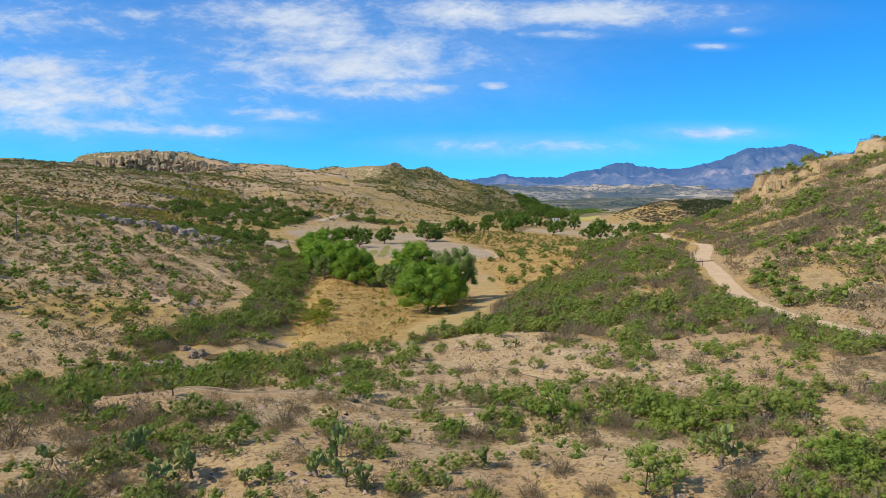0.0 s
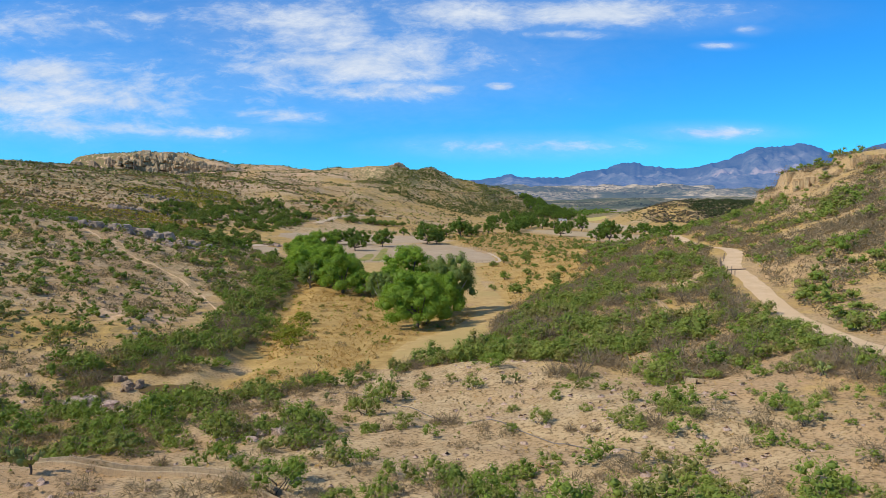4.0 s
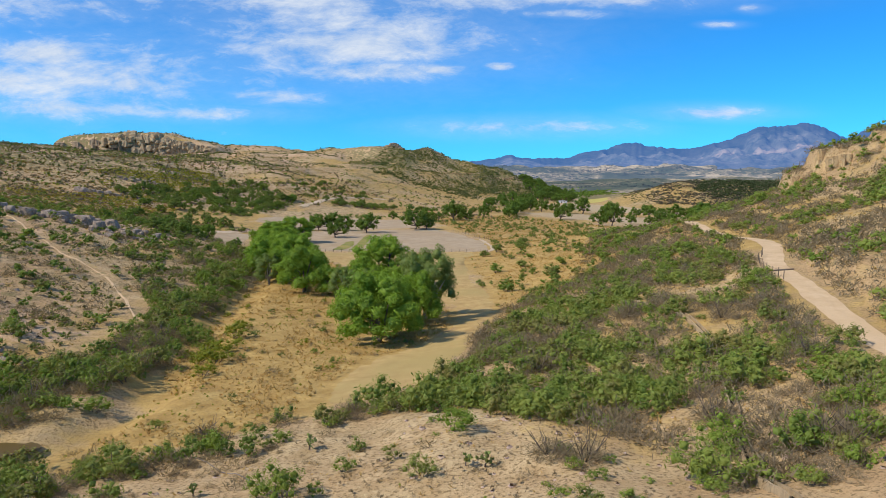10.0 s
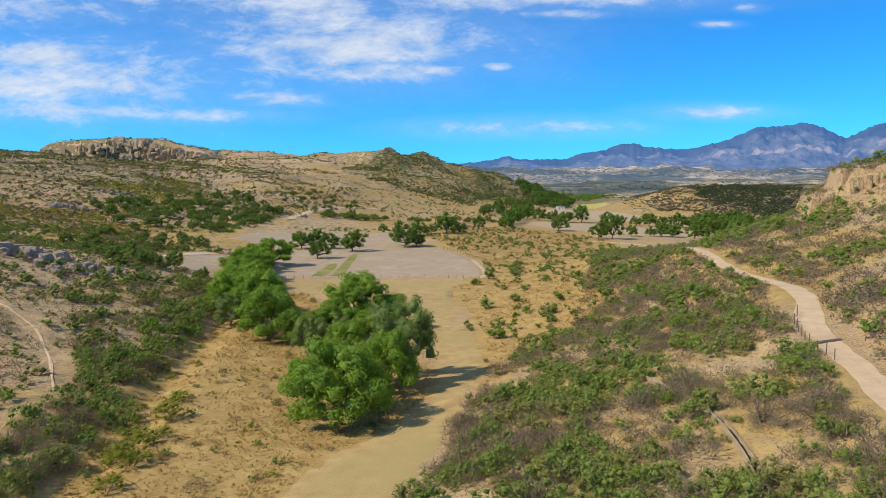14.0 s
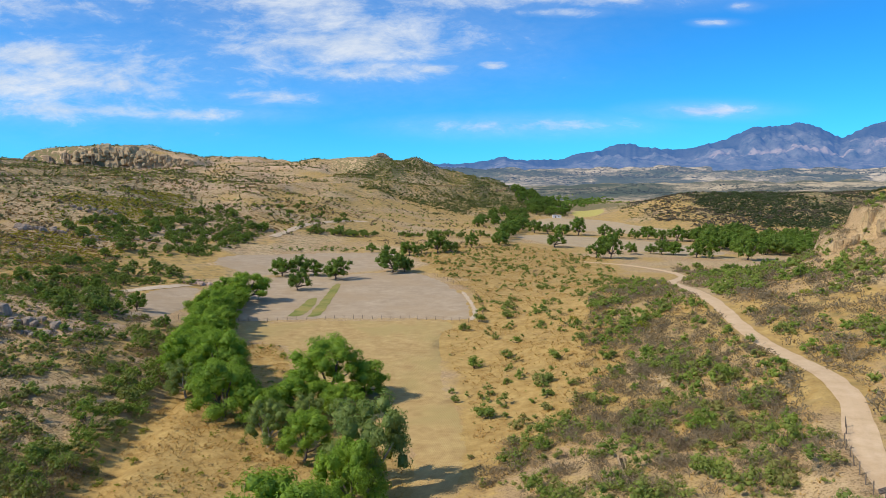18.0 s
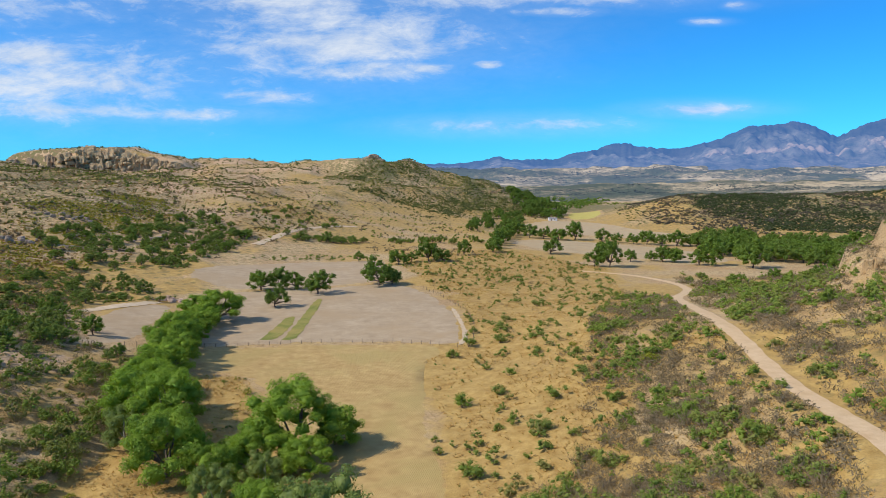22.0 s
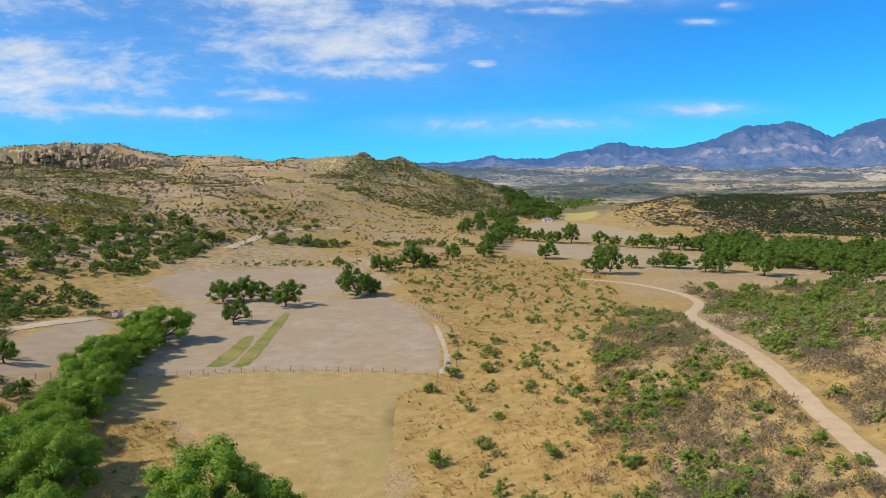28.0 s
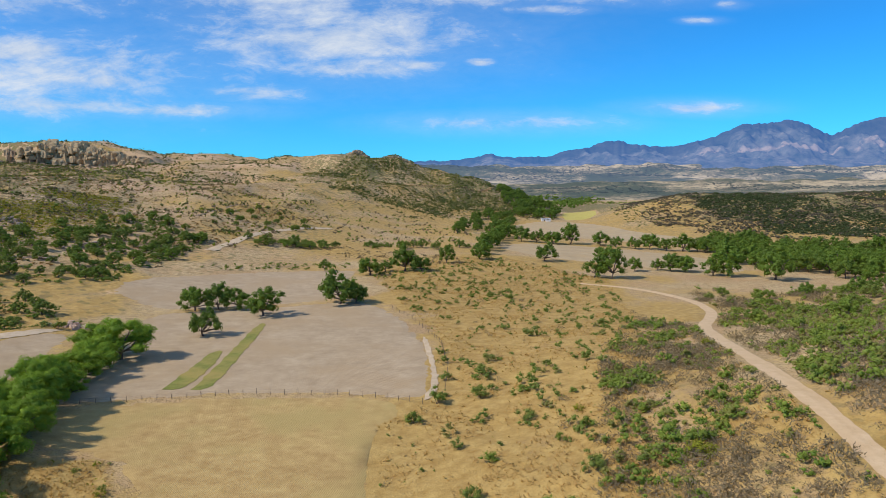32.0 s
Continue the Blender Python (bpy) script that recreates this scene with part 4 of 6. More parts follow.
def scatter(name, label, category, shapes, mat, xs, ys, sizes, talls, zs=None):
    """Many plants that nobody could count, joined into one mesh."""
    rng = np.random.default_rng(len(xs) + 5)
    n = len(xs)
    zs = height(xs, ys) if zs is None else zs
    which = rng.integers(0, len(shapes), n)
    ang = rng.random(n) * 2 * math.pi
    cos, fas, total = [], [], 0
    for k, (co, f) in enumerate(shapes):
        i = np.where(which == k)[0]
        if not len(i):
            continue
        c, s = np.cos(ang[i])[:, None], np.sin(ang[i])[:, None]
        X = (co[None, :, 0] * c - co[None, :, 1] * s) * sizes[i][:, None] + xs[i][:, None]
        Y = (co[None, :, 0] * s + co[None, :, 1] * c) * sizes[i][:, None] + ys[i][:, None]
        Z = co[None, :, 2] * (sizes[i] * talls[i])[:, None] + (zs[i] - 0.03 * sizes[i])[:, None]
        cos.append(np.stack([X, Y, Z], -1).reshape(-1, 3))
        fas.append((f[None] + (np.arange(len(i)) * len(co))[:, None, None] + total).reshape(-1, f.shape[1]))
        total += len(i) * len(co)
    me = fast_mesh(name, np.vstack(cos), np.vstack(fas))
    me.materials.append(mat)
    return tagged(new(name, me), label, category, kind="stuff")


def sow(poly, per_m2, seed, clump=0.0, size=14, clear=0.0):
    """Random places in a polygon; clump: how strongly they gather in patches; clear: free distance to the road."""
    rng = np.random.default_rng(seed)
    px, py = [p[0] for p in poly], [p[1] for p in poly]
    n = rng.poisson((max(px) - min(px)) * (max(py) - min(py)) * per_m2)
    x, y = rng.uniform(min(px), max(px), n), rng.uniform(min(py), max(py), n)
    wide = max(px) - min(px)
    wob = 0.07 * wide * fbm(x, y, 0.12 * wide, 3, seed + 9) if wide > 240 else 0.0
    keep = inside(x + wob, y + wob, poly) > 0.5
    if clump:
        keep &= rng.random(n) < np.clip(0.5 + clump * fbm(x, y, size, 3, seed), 0, 1)
    x, y = x[keep], y[keep]
    keep = flats(x, y) < 0.4
    d, _ = to_line(x, y, ROAD)
    keep &= d > 3.2 + clear
    d, _ = to_line(x, y, PATH_LEFT)
    keep &= d > 1.6
    # open water and bare slabs
    keep &= (((x + 40) / 4.2) ** 2 + ((y - 124.5) / 3.4) ** 2 > 1) & (((x + 43) / 6) ** 2 + ((y - 116) / 3.5) ** 2 > 1)
    return x[keep], y[keep]


# ---------------------------------------------------------------- things in the land
R = np.random.default_rng(11)

# mountains on the horizon: bearing and height of the crest, both as slopes
CREST = [(-0.30, 0.020), (-0.04, 0.022), (0.02, 0.022), (0.052, 0.026), (0.084, 0.031), (0.115, 0.028), (0.167, 0.028), (0.187, 0.036),
         (0.219, 0.041), (0.242, 0.049), (0.266, 0.049), (0.278, 0.044), (0.33, 0.041), (0.353, 0.044), (0.385, 0.052), (0.409, 0.062), (0.433, 0.072),
         (0.46, 0.073), (0.48, 0.075), (0.50, 0.079), (0.528, 0.070), (0.556, 0.058), (0.583, 0.068), (0.61, 0.078), (0.637, 0.084), (0.72, 0.088), (0.95, 0.07)]


def mountain_material():
    m, w = material("blue_mountain")
    co = (w.add("ShaderNodeTexCoord"), "Object")
    wide = noise_of(w, co, 0.010, 8, 0.75, 0.3)
    fine = noise_of(w, co, 0.03, 6, 0.85)
    bare = w.add("ShaderNodeAttribute", attribute_name="bare")
    base = w.mix(w.ramp(wide, [(0.32, (0, 0, 0)), (0.74, (1, 1, 1))]), (0.03, 0.045, 0.032), (0.19, 0.165, 0.125))
    wood = w.add("ShaderNodeAttribute", attribute_name="wood")
    base = w.mix(w.math("MULTIPLY", (wood, "Fac"), 0.65), base, (0.012, 0.022, 0.016))
    k = w.math("ADD", (bare, "Fac"), w.math("MULTIPLY", w.math("SUBTRACT", fine, 0.5), 1.6))
    base = w.mix(w.ramp(k, [(0.35, (0, 0, 0)), (0.65, (1, 1, 1))]), base, (0.27, 0.20, 0.135))
    d = w.add("ShaderNodeBsdfDiffuse", {0: col(base)})
    # blue glow added to the rock as the haze of distance
    haze_glow = w.add("ShaderNodeEmission", {0: (0.11, 0.33, 0.95, 1), 1: 0.36})
    w.link(w.add("ShaderNodeAddShader", {0: d, 1: haze_glow}), w.add("ShaderNodeOutputMaterial"))
    return m


def build_mountains():
    az = np.linspace(-0.28, 0.92, 760)
    s = np.linspace(0, 1.25, 110)
    crest = np.interp(az, [c[0] for c in CREST], [c[1] for c in CREST])
    crest = crest + 0.0014 * fbm(az * 1000, az * 0, 9, 4, 71)
    A, S = np.meshgrid(az, s)
    Dy = 3300 + 900 * S
    X, Y = 22 + A * Dy, 140 + Dy
    x, y = X.ravel(), Y.ravel()
    spur = 1 - np.abs(fbm(x, y * 0.35, 260, 5, 75)).reshape(X.shape)
    rough = fbm(x, y, 70, 4, 76).reshape(X.shape)
    where = S + 0.05 * fbm(x, y, 300, 3, 77).reshape(X.shape)
    # a long slope, a band of cliffs, then the domes
    rise = 0.52 * np.clip(where / 0.52, 0, 1) ** 1.1 + 0.12 * ease(0.50, 0.62, where) + 0.36 * np.clip((where - 0.6) / 0.4, 0, 1) ** 0.8
    rise = np.where(S < 1, rise, 1 - (S - 1) * 2.5)
    top = 51 + crest[None] * Dy
    foot = 48 + 0.004 * Dy
    calm = np.sin(np.clip(S, 0, 1) * math.pi)
    k = np.clip(rise * (1 - 0.5 * calm * (1 - spur)) + 0.05 * calm * rough, 0, 1)
    me = grid_mesh("mountain_range", X, Y, foot + (top - foot) * k - 25 * (S < 0.02))
    bare = (0.55 + 0.3 * rough) * np.exp(-((where - 0.56) / 0.05) ** 2) * ease(0.2, 0.5, A + 0.25 * fbm(x, y, 500, 2, 78).reshape(X.shape)) + 0.45 * fbm(x, y * 2, 120, 3, 79).reshape(X.shape) * (1 - ease(0.75, 0.85, S))
    at = me.attributes.new("wood", "FLOAT", "POINT")
    at.data.foreach_set("value", np.clip(ease(0.72, 0.84, where + 0.10 * rough) - bare, 0, 1).ravel().astype(np.float32))
    at = me.attributes.new("bare", "FLOAT", "POINT")
    at.data.foreach_set("value", np.clip(bare, 0, 1).ravel().astype(np.float32))
    return me


def plain_material(name, haze_glow):
    """Far land of scrub and pale terraces, with a blue glow added as haze."""
    m, w = material(name)
    co = (w.add("ShaderNodeTexCoord"), "Object")
    long = w.add("ShaderNodeMapping", {0: co, 3: (0.5, 1.0, 1.0)})
    wide = noise_of(w, long, 0.006, 6, 0.66, 0.3)
    fine = noise_of(w, co, 0.035, 6, 0.85)
    wood = w.add("ShaderNodeAttribute", attribute_name="wood")
    k = w.math("SUBTRACT", w.math("ADD", wide, w.math("MULTIPLY", w.math("SUBTRACT", fine, 0.5), 1.1)), w.math("MULTIPLY", (wood, "Fac"), 0.5))
    base = w.ramp(k, [(0.36, (0.08, 0.088, 0.042)), (0.50, (0.22, 0.18, 0.095)), (0.62, (0.48, 0.365, 0.205))])
    d = w.add("ShaderNodeBsdfDiffuse", {0: base})
    e = w.add("ShaderNodeEmission", {0: (0.16, 0.34, 0.86, 1), 1: haze_glow})
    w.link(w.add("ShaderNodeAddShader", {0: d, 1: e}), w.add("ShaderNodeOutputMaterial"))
    return m


def plain_height(x, y, y0, lift, relief, seed):
    edge = ease(y0, y0 + 120, y)
    swell = 1 - 2 * np.abs(fbm(x, y * 0.8, 420, 5, seed))
    z = height(x, y) - 1.5 * (1 - edge) + edge * np.maximum(lift, relief * (swell + 0.3 + 0.5 * fbm(x, y, 110, 3, seed + 4)))
    # a ridge behind the pointed hill; its mask also paints cloud shadow on it
    ridge = np.exp(-((x / y - 0.03) / 0.085) ** 2 - ((y - 2950) / 260) ** 2) * (y0 > 2000)
    return z + 42 * ridge, ridge


def build_plain(name, y0, y1, step, lift, relief, seed):
    ys = np.arange(y0, y1 + step, step)
    u = np.linspace(-0.45, 1.0, 330)
    X, Y = u[None, :] * (ys[:, None] + 60), np.repeat(ys[:, None], len(u), 1)
    x, y = X.ravel(), Y.ravel()
    z, ridge = plain_height(x, y, y0, lift, relief, seed)
    me = grid_mesh(name, X, Y, z.reshape(X.shape))
    at = me.attributes.new("wood", "FLOAT", "POINT")
    # wood mask: random scrub patches, plus cloud shadow painted dark on the ridge
    at.data.foreach_set("value", np.clip(ridge * 1.6 + 0.35 * ease(0.0, 0.7, fbm(x, y * 0.6, 300, 4, seed + 8)), 0, 1).astype(np.float32))
    return me


# the eighth value of each plain is the strength of its painted haze
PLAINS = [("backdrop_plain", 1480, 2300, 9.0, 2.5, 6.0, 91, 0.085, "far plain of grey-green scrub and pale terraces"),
          ("backdrop_far_plain", 2240, 3900, 15.0, 4.0, 15.0, 95, 0.18, "far plain and low hills under the mountains, haze painted on")]
for pn, y0, y1, step, lift, relief, seed, haze_glow, label in PLAINS:
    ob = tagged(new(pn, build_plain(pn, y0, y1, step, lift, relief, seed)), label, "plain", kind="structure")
    ob.data.materials.append(plain_material(pn, haze_glow))


hills = tagged(new("backdrop_mountains", build_mountains()), "distant mountain range under the sky, blue from added haze glow", "mountains", kind="structure")
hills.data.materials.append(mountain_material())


# ------------------------------------------------ rocks
def rock_mesh(name, seed, w, d, h, lumps=0.18, cuts=3, taper=0.88, ball=0.0):
    """A faceted block of rock that stands on its base."""
    rng = random.Random(seed)
    bm = bmesh.new()
    bmesh.ops.create_cube(bm, size=1.0)
    bmesh.ops.subdivide_edges(bm, edges=bm.edges[:], cuts=cuts, use_grid_fill=True)
    off = Vector((rng.uniform(-50, 50), rng.uniform(-50, 50), rng.uniform(-50, 50)))
    for v in bm.verts:
        if ball:
            v.co = v.co.lerp(v.co.normalized() * 0.62, ball)
        k = 1 - (1 - taper) * (v.co.z + 0.5)
        r = 1 - 0.22 * (abs(v.co.x * v.co.y) * 4)
        v.co = Vector((v.co.x * k * r * w, v.co.y * k * r * d, (v.co.z + 0.5) * h))
        v.co += noise.noise_vector(Vector((v.co.x * 2.2, v.co.y * 2.2, v.co.z * 0.9)) * (1.3 / max(w, d)) + off) * lumps * max(w, d)
        if v.co.z < 0.12 * h:
            v.co.z -= 0.12 * h
    return bm_mesh(bm, name)


ROCK_KINDS = {}


def rocks(name, label, category, mat, places, seed, lumps=0.18, group=""):
    """A group of joined blocks (x, y, width, depth, height, turn): one thing, each block a part that shares one of a few models."""
    x0, y0 = places[0][0], places[0][1]
    root = tagged(new(name), label, category, group)
    root.location = (x0, y0, places[0][6] if len(places[0]) > 6 else on_ground(x0, y0))
    bpy.context.view_layer.update()
    inv = Matrix.Translation(root.location).inverted()
    for i, (x, y, w, d, h, turn, *foot) in enumerate(places):
        key = (mat.name, lumps, (i * 5 + seed) % 6)
        if key not in ROCK_KINDS:
            ROCK_KINDS[key] = rock_mesh("rock", sum(map(ord, mat.name)) + key[2] * 17, 1, 1, 1, lumps, ball=0.38 if lumps > 0.2 else 0.0)
        ob = part("rock", ROCK_KINDS[key], mat, root)
        ob.matrix_basis = inv @ pose(x, y, foot[0] if foot else on_ground(x, y) - 0.2 * h, 0, 0, turn) @ Matrix.Diagonal((w, d, h, 1))
    return root


def cliff_line(name, label, a, b, step, mat, seed, group, share=(1.0, 1.0), back=12.0, front=8.0, deep=6.0, ragged=0.4, lumps=0.14):
    """A face of upright columns side by side, from the ground in front up to the land behind, with fallen blocks at its foot."""
    rng = random.Random(seed)
    length = math.dist(a, b)
    out, s = [], 0.0
    way = ((b[0] - a[0]) / length, (b[1] - a[1]) / length)
    turn = math.degrees(math.atan2(way[1], way[0]))
    while s < length:
        w = step * rng.uniform(0.4, 1.2) * rng.choice((1, 1, 1.7))
        t = min(1.0, (s + w / 2) / length)
        x, y = a[0] + way[0] * length * t, a[1] + way[1] * length * t
        y += rng.uniform(-0.5, 0.4) * step * ragged
        foot = min(on_ground(x, y - front), on_ground(x, y)) - 0.5
        top = max(on_ground(x, y + back), on_ground(x, y)) + rng.uniform(-0.9, 0.25) * step * 0.5
        h = max(1.0, (top - foot) * (share[0] + (share[1] - share[0]) * t) * rng.choice((1, 1, 0.95, 1 - 0.2 * ragged, 1 - 0.45 * ragged)))
        out.append((x, y + deep * 0.5, w * 1.55, deep * rng.uniform(0.9, 1.2), h, turn + rng.uniform(-10, 10) * (1 + ragged), foot))
        if rng.random() < 0.45:
            out.append((x + rng.uniform(-0.5, 0.5) * w, y - step * rng.uniform(0.1, 0.5), w * rng.uniform(0.5, 0.9), step * 1.2, h * rng.uniform(0.25, 0.7), turn + rng.uniform(-30, 30), foot))
        if rng.random() < 0.5:
            q = step * rng.uniform(0.3, 0.7)
            out.append((x, y - step * rng.uniform(0.8, 2.0), q, q, q * 0.8, rng.uniform(0, 90)))
        s += w
    rocks(name, label, "cliff", mat, out, seed, lumps, group)


cliff_line("rock_cliff", "ochre columnar cliff at the end of the ridge", (118.6, 283.4), (127, 280), 1.7, ROCK_WARM, 3, "cliffs on the ridge", back=6, front=3, deep=3)
cliff_line("rock_cliff", "ochre end wall of the ridge cliff", (118.6, 296), (117.4, 286), 1.7, ROCK_WARM, 4, "cliffs on the ridge", (0.75, 0.9), 5, 2, 2)
cliff_line("rock_cliff", "ochre rock wall half hidden by scrub", (126, 277), (139, 272.5), 1.9, ROCK_WARM, 5, "cliffs on the ridge", (0.75, 0.6), 6, 3, 3)
cliff_line("rock_cliff", "stained rock wall high on the ridge", (142, 270.3), (157, 265.3), 2.1, ROCK_WARM, 8, "cliffs on the ridge", (0.8, 0.5), 6, 3, 3)
cliff_line("rock_cliff", "stained rock wall on the crest of the ridge", (161, 262.3), (179, 255.8), 2.2, ROCK_WARM, 12, "cliffs on the ridge", (0.9, 0.5), 6, 3, 3)


def crag(name, label, a, b, n, big, mat, seed, group, share=(1.0, 1.0), back=16.0, front=8.0, over=0.0):
    """A broken face: rough blocks piled from the foot up to the edge of the land behind."""
    rng = random.Random(seed)
    out = []
    for i in range(n):
        t = (i + rng.random()) / n
        x, y = a[0] + (b[0] - a[0]) * t, a[1] + (b[1] - a[1]) * t
        foot, top = on_ground(x, y - front), on_ground(x, y + back) + over
        reach = max(2.0, (top - foot) * (share[0] + (share[1] - share[0]) * t))
        up = rng.random() ** 0.8
        h = min(big * rng.uniform(0.35, 1.0), reach)
        w = big * rng.uniform(0.5, 1.6)
        base = foot + (reach - h) * up - 0.5
        out.append((x, y - front * 0.5 * (1 - up) + big * 0.5, w, big * rng.uniform(0.9, 1.5), h, rng.uniform(-60, 60), base))
    rocks(name, label, "cliff", mat, out, seed, 0.25, group)


cliff_line("mesa_cliff", "weathered brown rock face of the flat-topped mesa", (-545, 1042), (-440, 1040), 9.0, ROCK_BROWN, 21, "cliffs of the mesa", (0.45, 0.75), 16, 6, 8, 0.9, 0.24)
cliff_line("mesa_cliff", "grey and tan columnar cliff of the flat-topped mesa", (-440, 1039), (-388, 1038), 8.5, ROCK_MESA, 24, "cliffs of the mesa", (0.95, 1.0), 16, 5, 9, 0.5, 0.22)
cliff_line("mesa_cliff", "broken grey cliff below the end of the mesa", (-388, 1038), (-306, 1041), 8.0, ROCK_MESA, 22, "cliffs of the mesa", (1.0, 0.9), 16, 6, 8, 0.7, 0.24)
crag("mesa_cliff", "cracked tan blocks in the face of the mesa", (-470, 1034), (-312, 1037), 60, 8.5, ROCK_MESA, 30, "cliffs of the mesa", (0.95, 0.9), 18, 6)
crag("mesa_cliff", "fallen blocks at the foot of the mesa", (-530, 1032), (-300, 1033), 60, 5.0, ROCK_BROWN, 29, "cliffs of the mesa", (0.4, 0.5), 10, 6)
crag("summit_rocks", "grey rocks on the top of the pointed hill", (-97, 1204), (-67, 1204), 26, 6.5, ROCK_BROWN, 23, "rocks on the hill", (1.0, 1.0), 14, 5, 2.5)
crag("summit_rocks", "grey rocks on the shoulder of the pointed hill", (-50, 1200), (-6, 1200), 20, 4.0, ROCK_BROWN, 25, "rocks on the hill", (1.0, 1.0), 14, 5, 0.0)
crag("hill_cliff", "rock ledge half hidden in scrub on the hillside", (-40, 1075), (40, 1085), 22, 4.5, ROCK_WARM, 28, "rocks on the hill", (0.6, 0.7), 10, 6)
cliff_line("hill_cliff", "tan rock band on the flank of the hill", (60, 1120), (120, 1150), 4.0, ROCK_WARM, 26, "rocks on the hill", (0.9, 0.9), 12, 10, 5)
cliff_line("hill_cliff", "pale rock band on the steep flank of the hill", (10, 1090), (40, 1105), 4.0, ROCK_WARM, 27, "rocks on the hill", (0.8, 0.8), 12, 8, 5)
cliff_line("outcrop", "grey rock outcrop among trees on the slope", (-184, 482), (-152, 489), 4.0, ROCK_GREY, 31, "outcrops on the slope", (1.35, 1.35), 14, 5, 4, 0.7, 0.2)
cliff_line("outcrop", "grey rock outcrop in the scrub", (-160, 526), (-146, 535), 3.6, ROCK_GREY, 32, "outcrops on the slope", (1.35, 1.35), 14, 5, 4, 0.7, 0.2)


def boulders(name, label, cx, cy, rx, ry, n, lo, hi, mat, seed, group, thick=(0.35, 0.75)):
    rng = random.Random(seed)
    out = []
    for _ in range(n):
        a, r = rng.uniform(0, 6.28), math.sqrt(rng.random())
        w = rng.uniform(lo, hi)
        out.append((cx + rx * r * math.cos(a), cy + ry * r * math.sin(a), w, w * rng.uniform(0.6, 1), w * rng.uniform(*thick), rng.uniform(0, 360)))
    rocks(name, label, "rocks", mat, out, seed, 0.22, group)


boulders("boulder_heap", "dark grey boulders heaped on the stony slope", -104, 270, 9, 6, 44, 1.2, 5.0, ROCK_GREY, 41, "boulders")
boulders("boulder_heap", "grey boulders on the stony slope", -121, 268, 9, 6, 34, 1.2, 4.8, ROCK_GREY, 42, "boulders")
boulders("boulder_heap", "grey boulders below the outcrop", -88, 264, 10, 8, 44, 0.8, 3.2, ROCK_GREY, 43, "boulders")
boulders("rock_slabs", "bare pinkish rock slabs beside the pool", -42.0, 116, 6.5, 3.5, 48, 1.2, 3.6, ROCK_PINK, 44, "boulders", (0.2, 0.34))
boulders("rock_slabs", "dark wet rocks over the pool", -44.5, 124.5, 2.5, 2.2, 14, 0.6, 1.7, ROCK_BROWN, 45, "boulders")
boulders("rock_slabs", "pale rock slabs on the near slope", -14, 88, 6, 3, 22, 0.5, 1.8, ROCK_PINK, 46, "boulders", (0.2, 0.4))
boulders("boulder_heap", "pinkish stones heaped beside the small field", -88, 389, 6, 2.5, 30, 0.7, 2.2, ROCK_PINK, 49, "boulders")
boulders("boulder_heap", "grey boulders on the upper slope", -200, 480, 16, 10, 24, 1.5, 4.5, ROCK_GREY, 47, "boulders")
boulders("boulder_heap", "scattered grey boulders on the upper slope", -215, 560, 20, 14, 24, 1.5, 4.0, ROCK_GREY, 48, "boulders")


# ------------------------------------------------ channel, pipe, pool, fence
def channel(line, label, rim=0.17):
    """An open channel of rough concrete: floor, two walls, set along a line on the ground."""
    p = np.array(smooth_line(line, 1.0))
    t = np.gradient(p, axis=0)
    t /= np.hypot(t[:, 0], t[:, 1])[:, None]
    nrm = np.stack([t[:, 1], -t[:, 0]], 1)
    z = height(p[:, 0], p[:, 1])
    for _ in range(6):
        z[1:-1] = 0.25 * z[:-2] + 0.5 * z[1:-1] + 0.25 * z[2:]
    root = tagged(new("water_channel"), label, "channel")
    for pn, prof in (("floor", [(-0.32, -0.1), (-0.32, 0.06), (0.32, 0.06), (0.32, -0.1)]),
                     ("wall", [(-0.38 - rim, -0.3), (-0.32 - rim, 0.52), (-0.32, 0.54), (-0.30, -0.3)]), ("wall", [(0.30, -0.3), (0.32, 0.46), (0.32 + rim, 0.44), (0.38 + rim, -0.3)])):
        k = np.array([c[0] for c in prof])
        h = np.array([c[1] for c in prof])
        X, Y = p[:, :1] + nrm[:, :1] * k, p[:, 1:] + nrm[:, 1:] * k
        Z = z[:, None] + h[None] + 0.05 * fbm(X.ravel(), Y.ravel(), 1.2, 2, 81).reshape(X.shape)
        me = grid_mesh(pn, X, Y, Z)
        me.polygons.foreach_set("use_smooth", np.zeros(len(me.polygons), bool))
        part(pn, me, CONCRETE if pn == "wall" else DARK_FLOOR, root)


channel([(-30, 77), (-24, 75.5), (-18.3, 73.8), (-14, 71.8), (-10.2, 69.4), (-7.2, 66.6), (-4.4, 64.6), (-1, 63.5), (2.1, 63.1), (6, 61.6), (10, 61)],
        "old concrete irrigation channel curving over the slope")
channel([(28.9, 94), (29.6, 101), (32, 110), (36, 123), (38.6, 132.7), (40.6, 141), (41.2, 149), (40.9, 158), (40.2, 166), (38, 178), (40, 195)], "old concrete irrigation channel through the thicket", 0.10)


def pipe_line():
    line = smooth_line([(-22, 124), (-19.7, 122.1), (-12, 115), (1.9, 97.5), (5.5, 91.6), (10.9, 82.9), (14.1, 78), (20, 70)], 1.5)
    p = np.array([(x, y, 0) for x, y in line])
    p[:, 2] = height(p[:, 0], p[:, 1]) + 0.08
    ob = tagged(new("water_pipe", fast_mesh("water_pipe", *tube(p, [0.04] * len(p), 6), True)), "thin grey water pipe lying on bare ground", "pipe")
    m, w = material("grey_pipe")
    finish(w, (0.22, 0.19, 0.16), 0.7)
    ob.data.materials.append(m)


pipe_line()


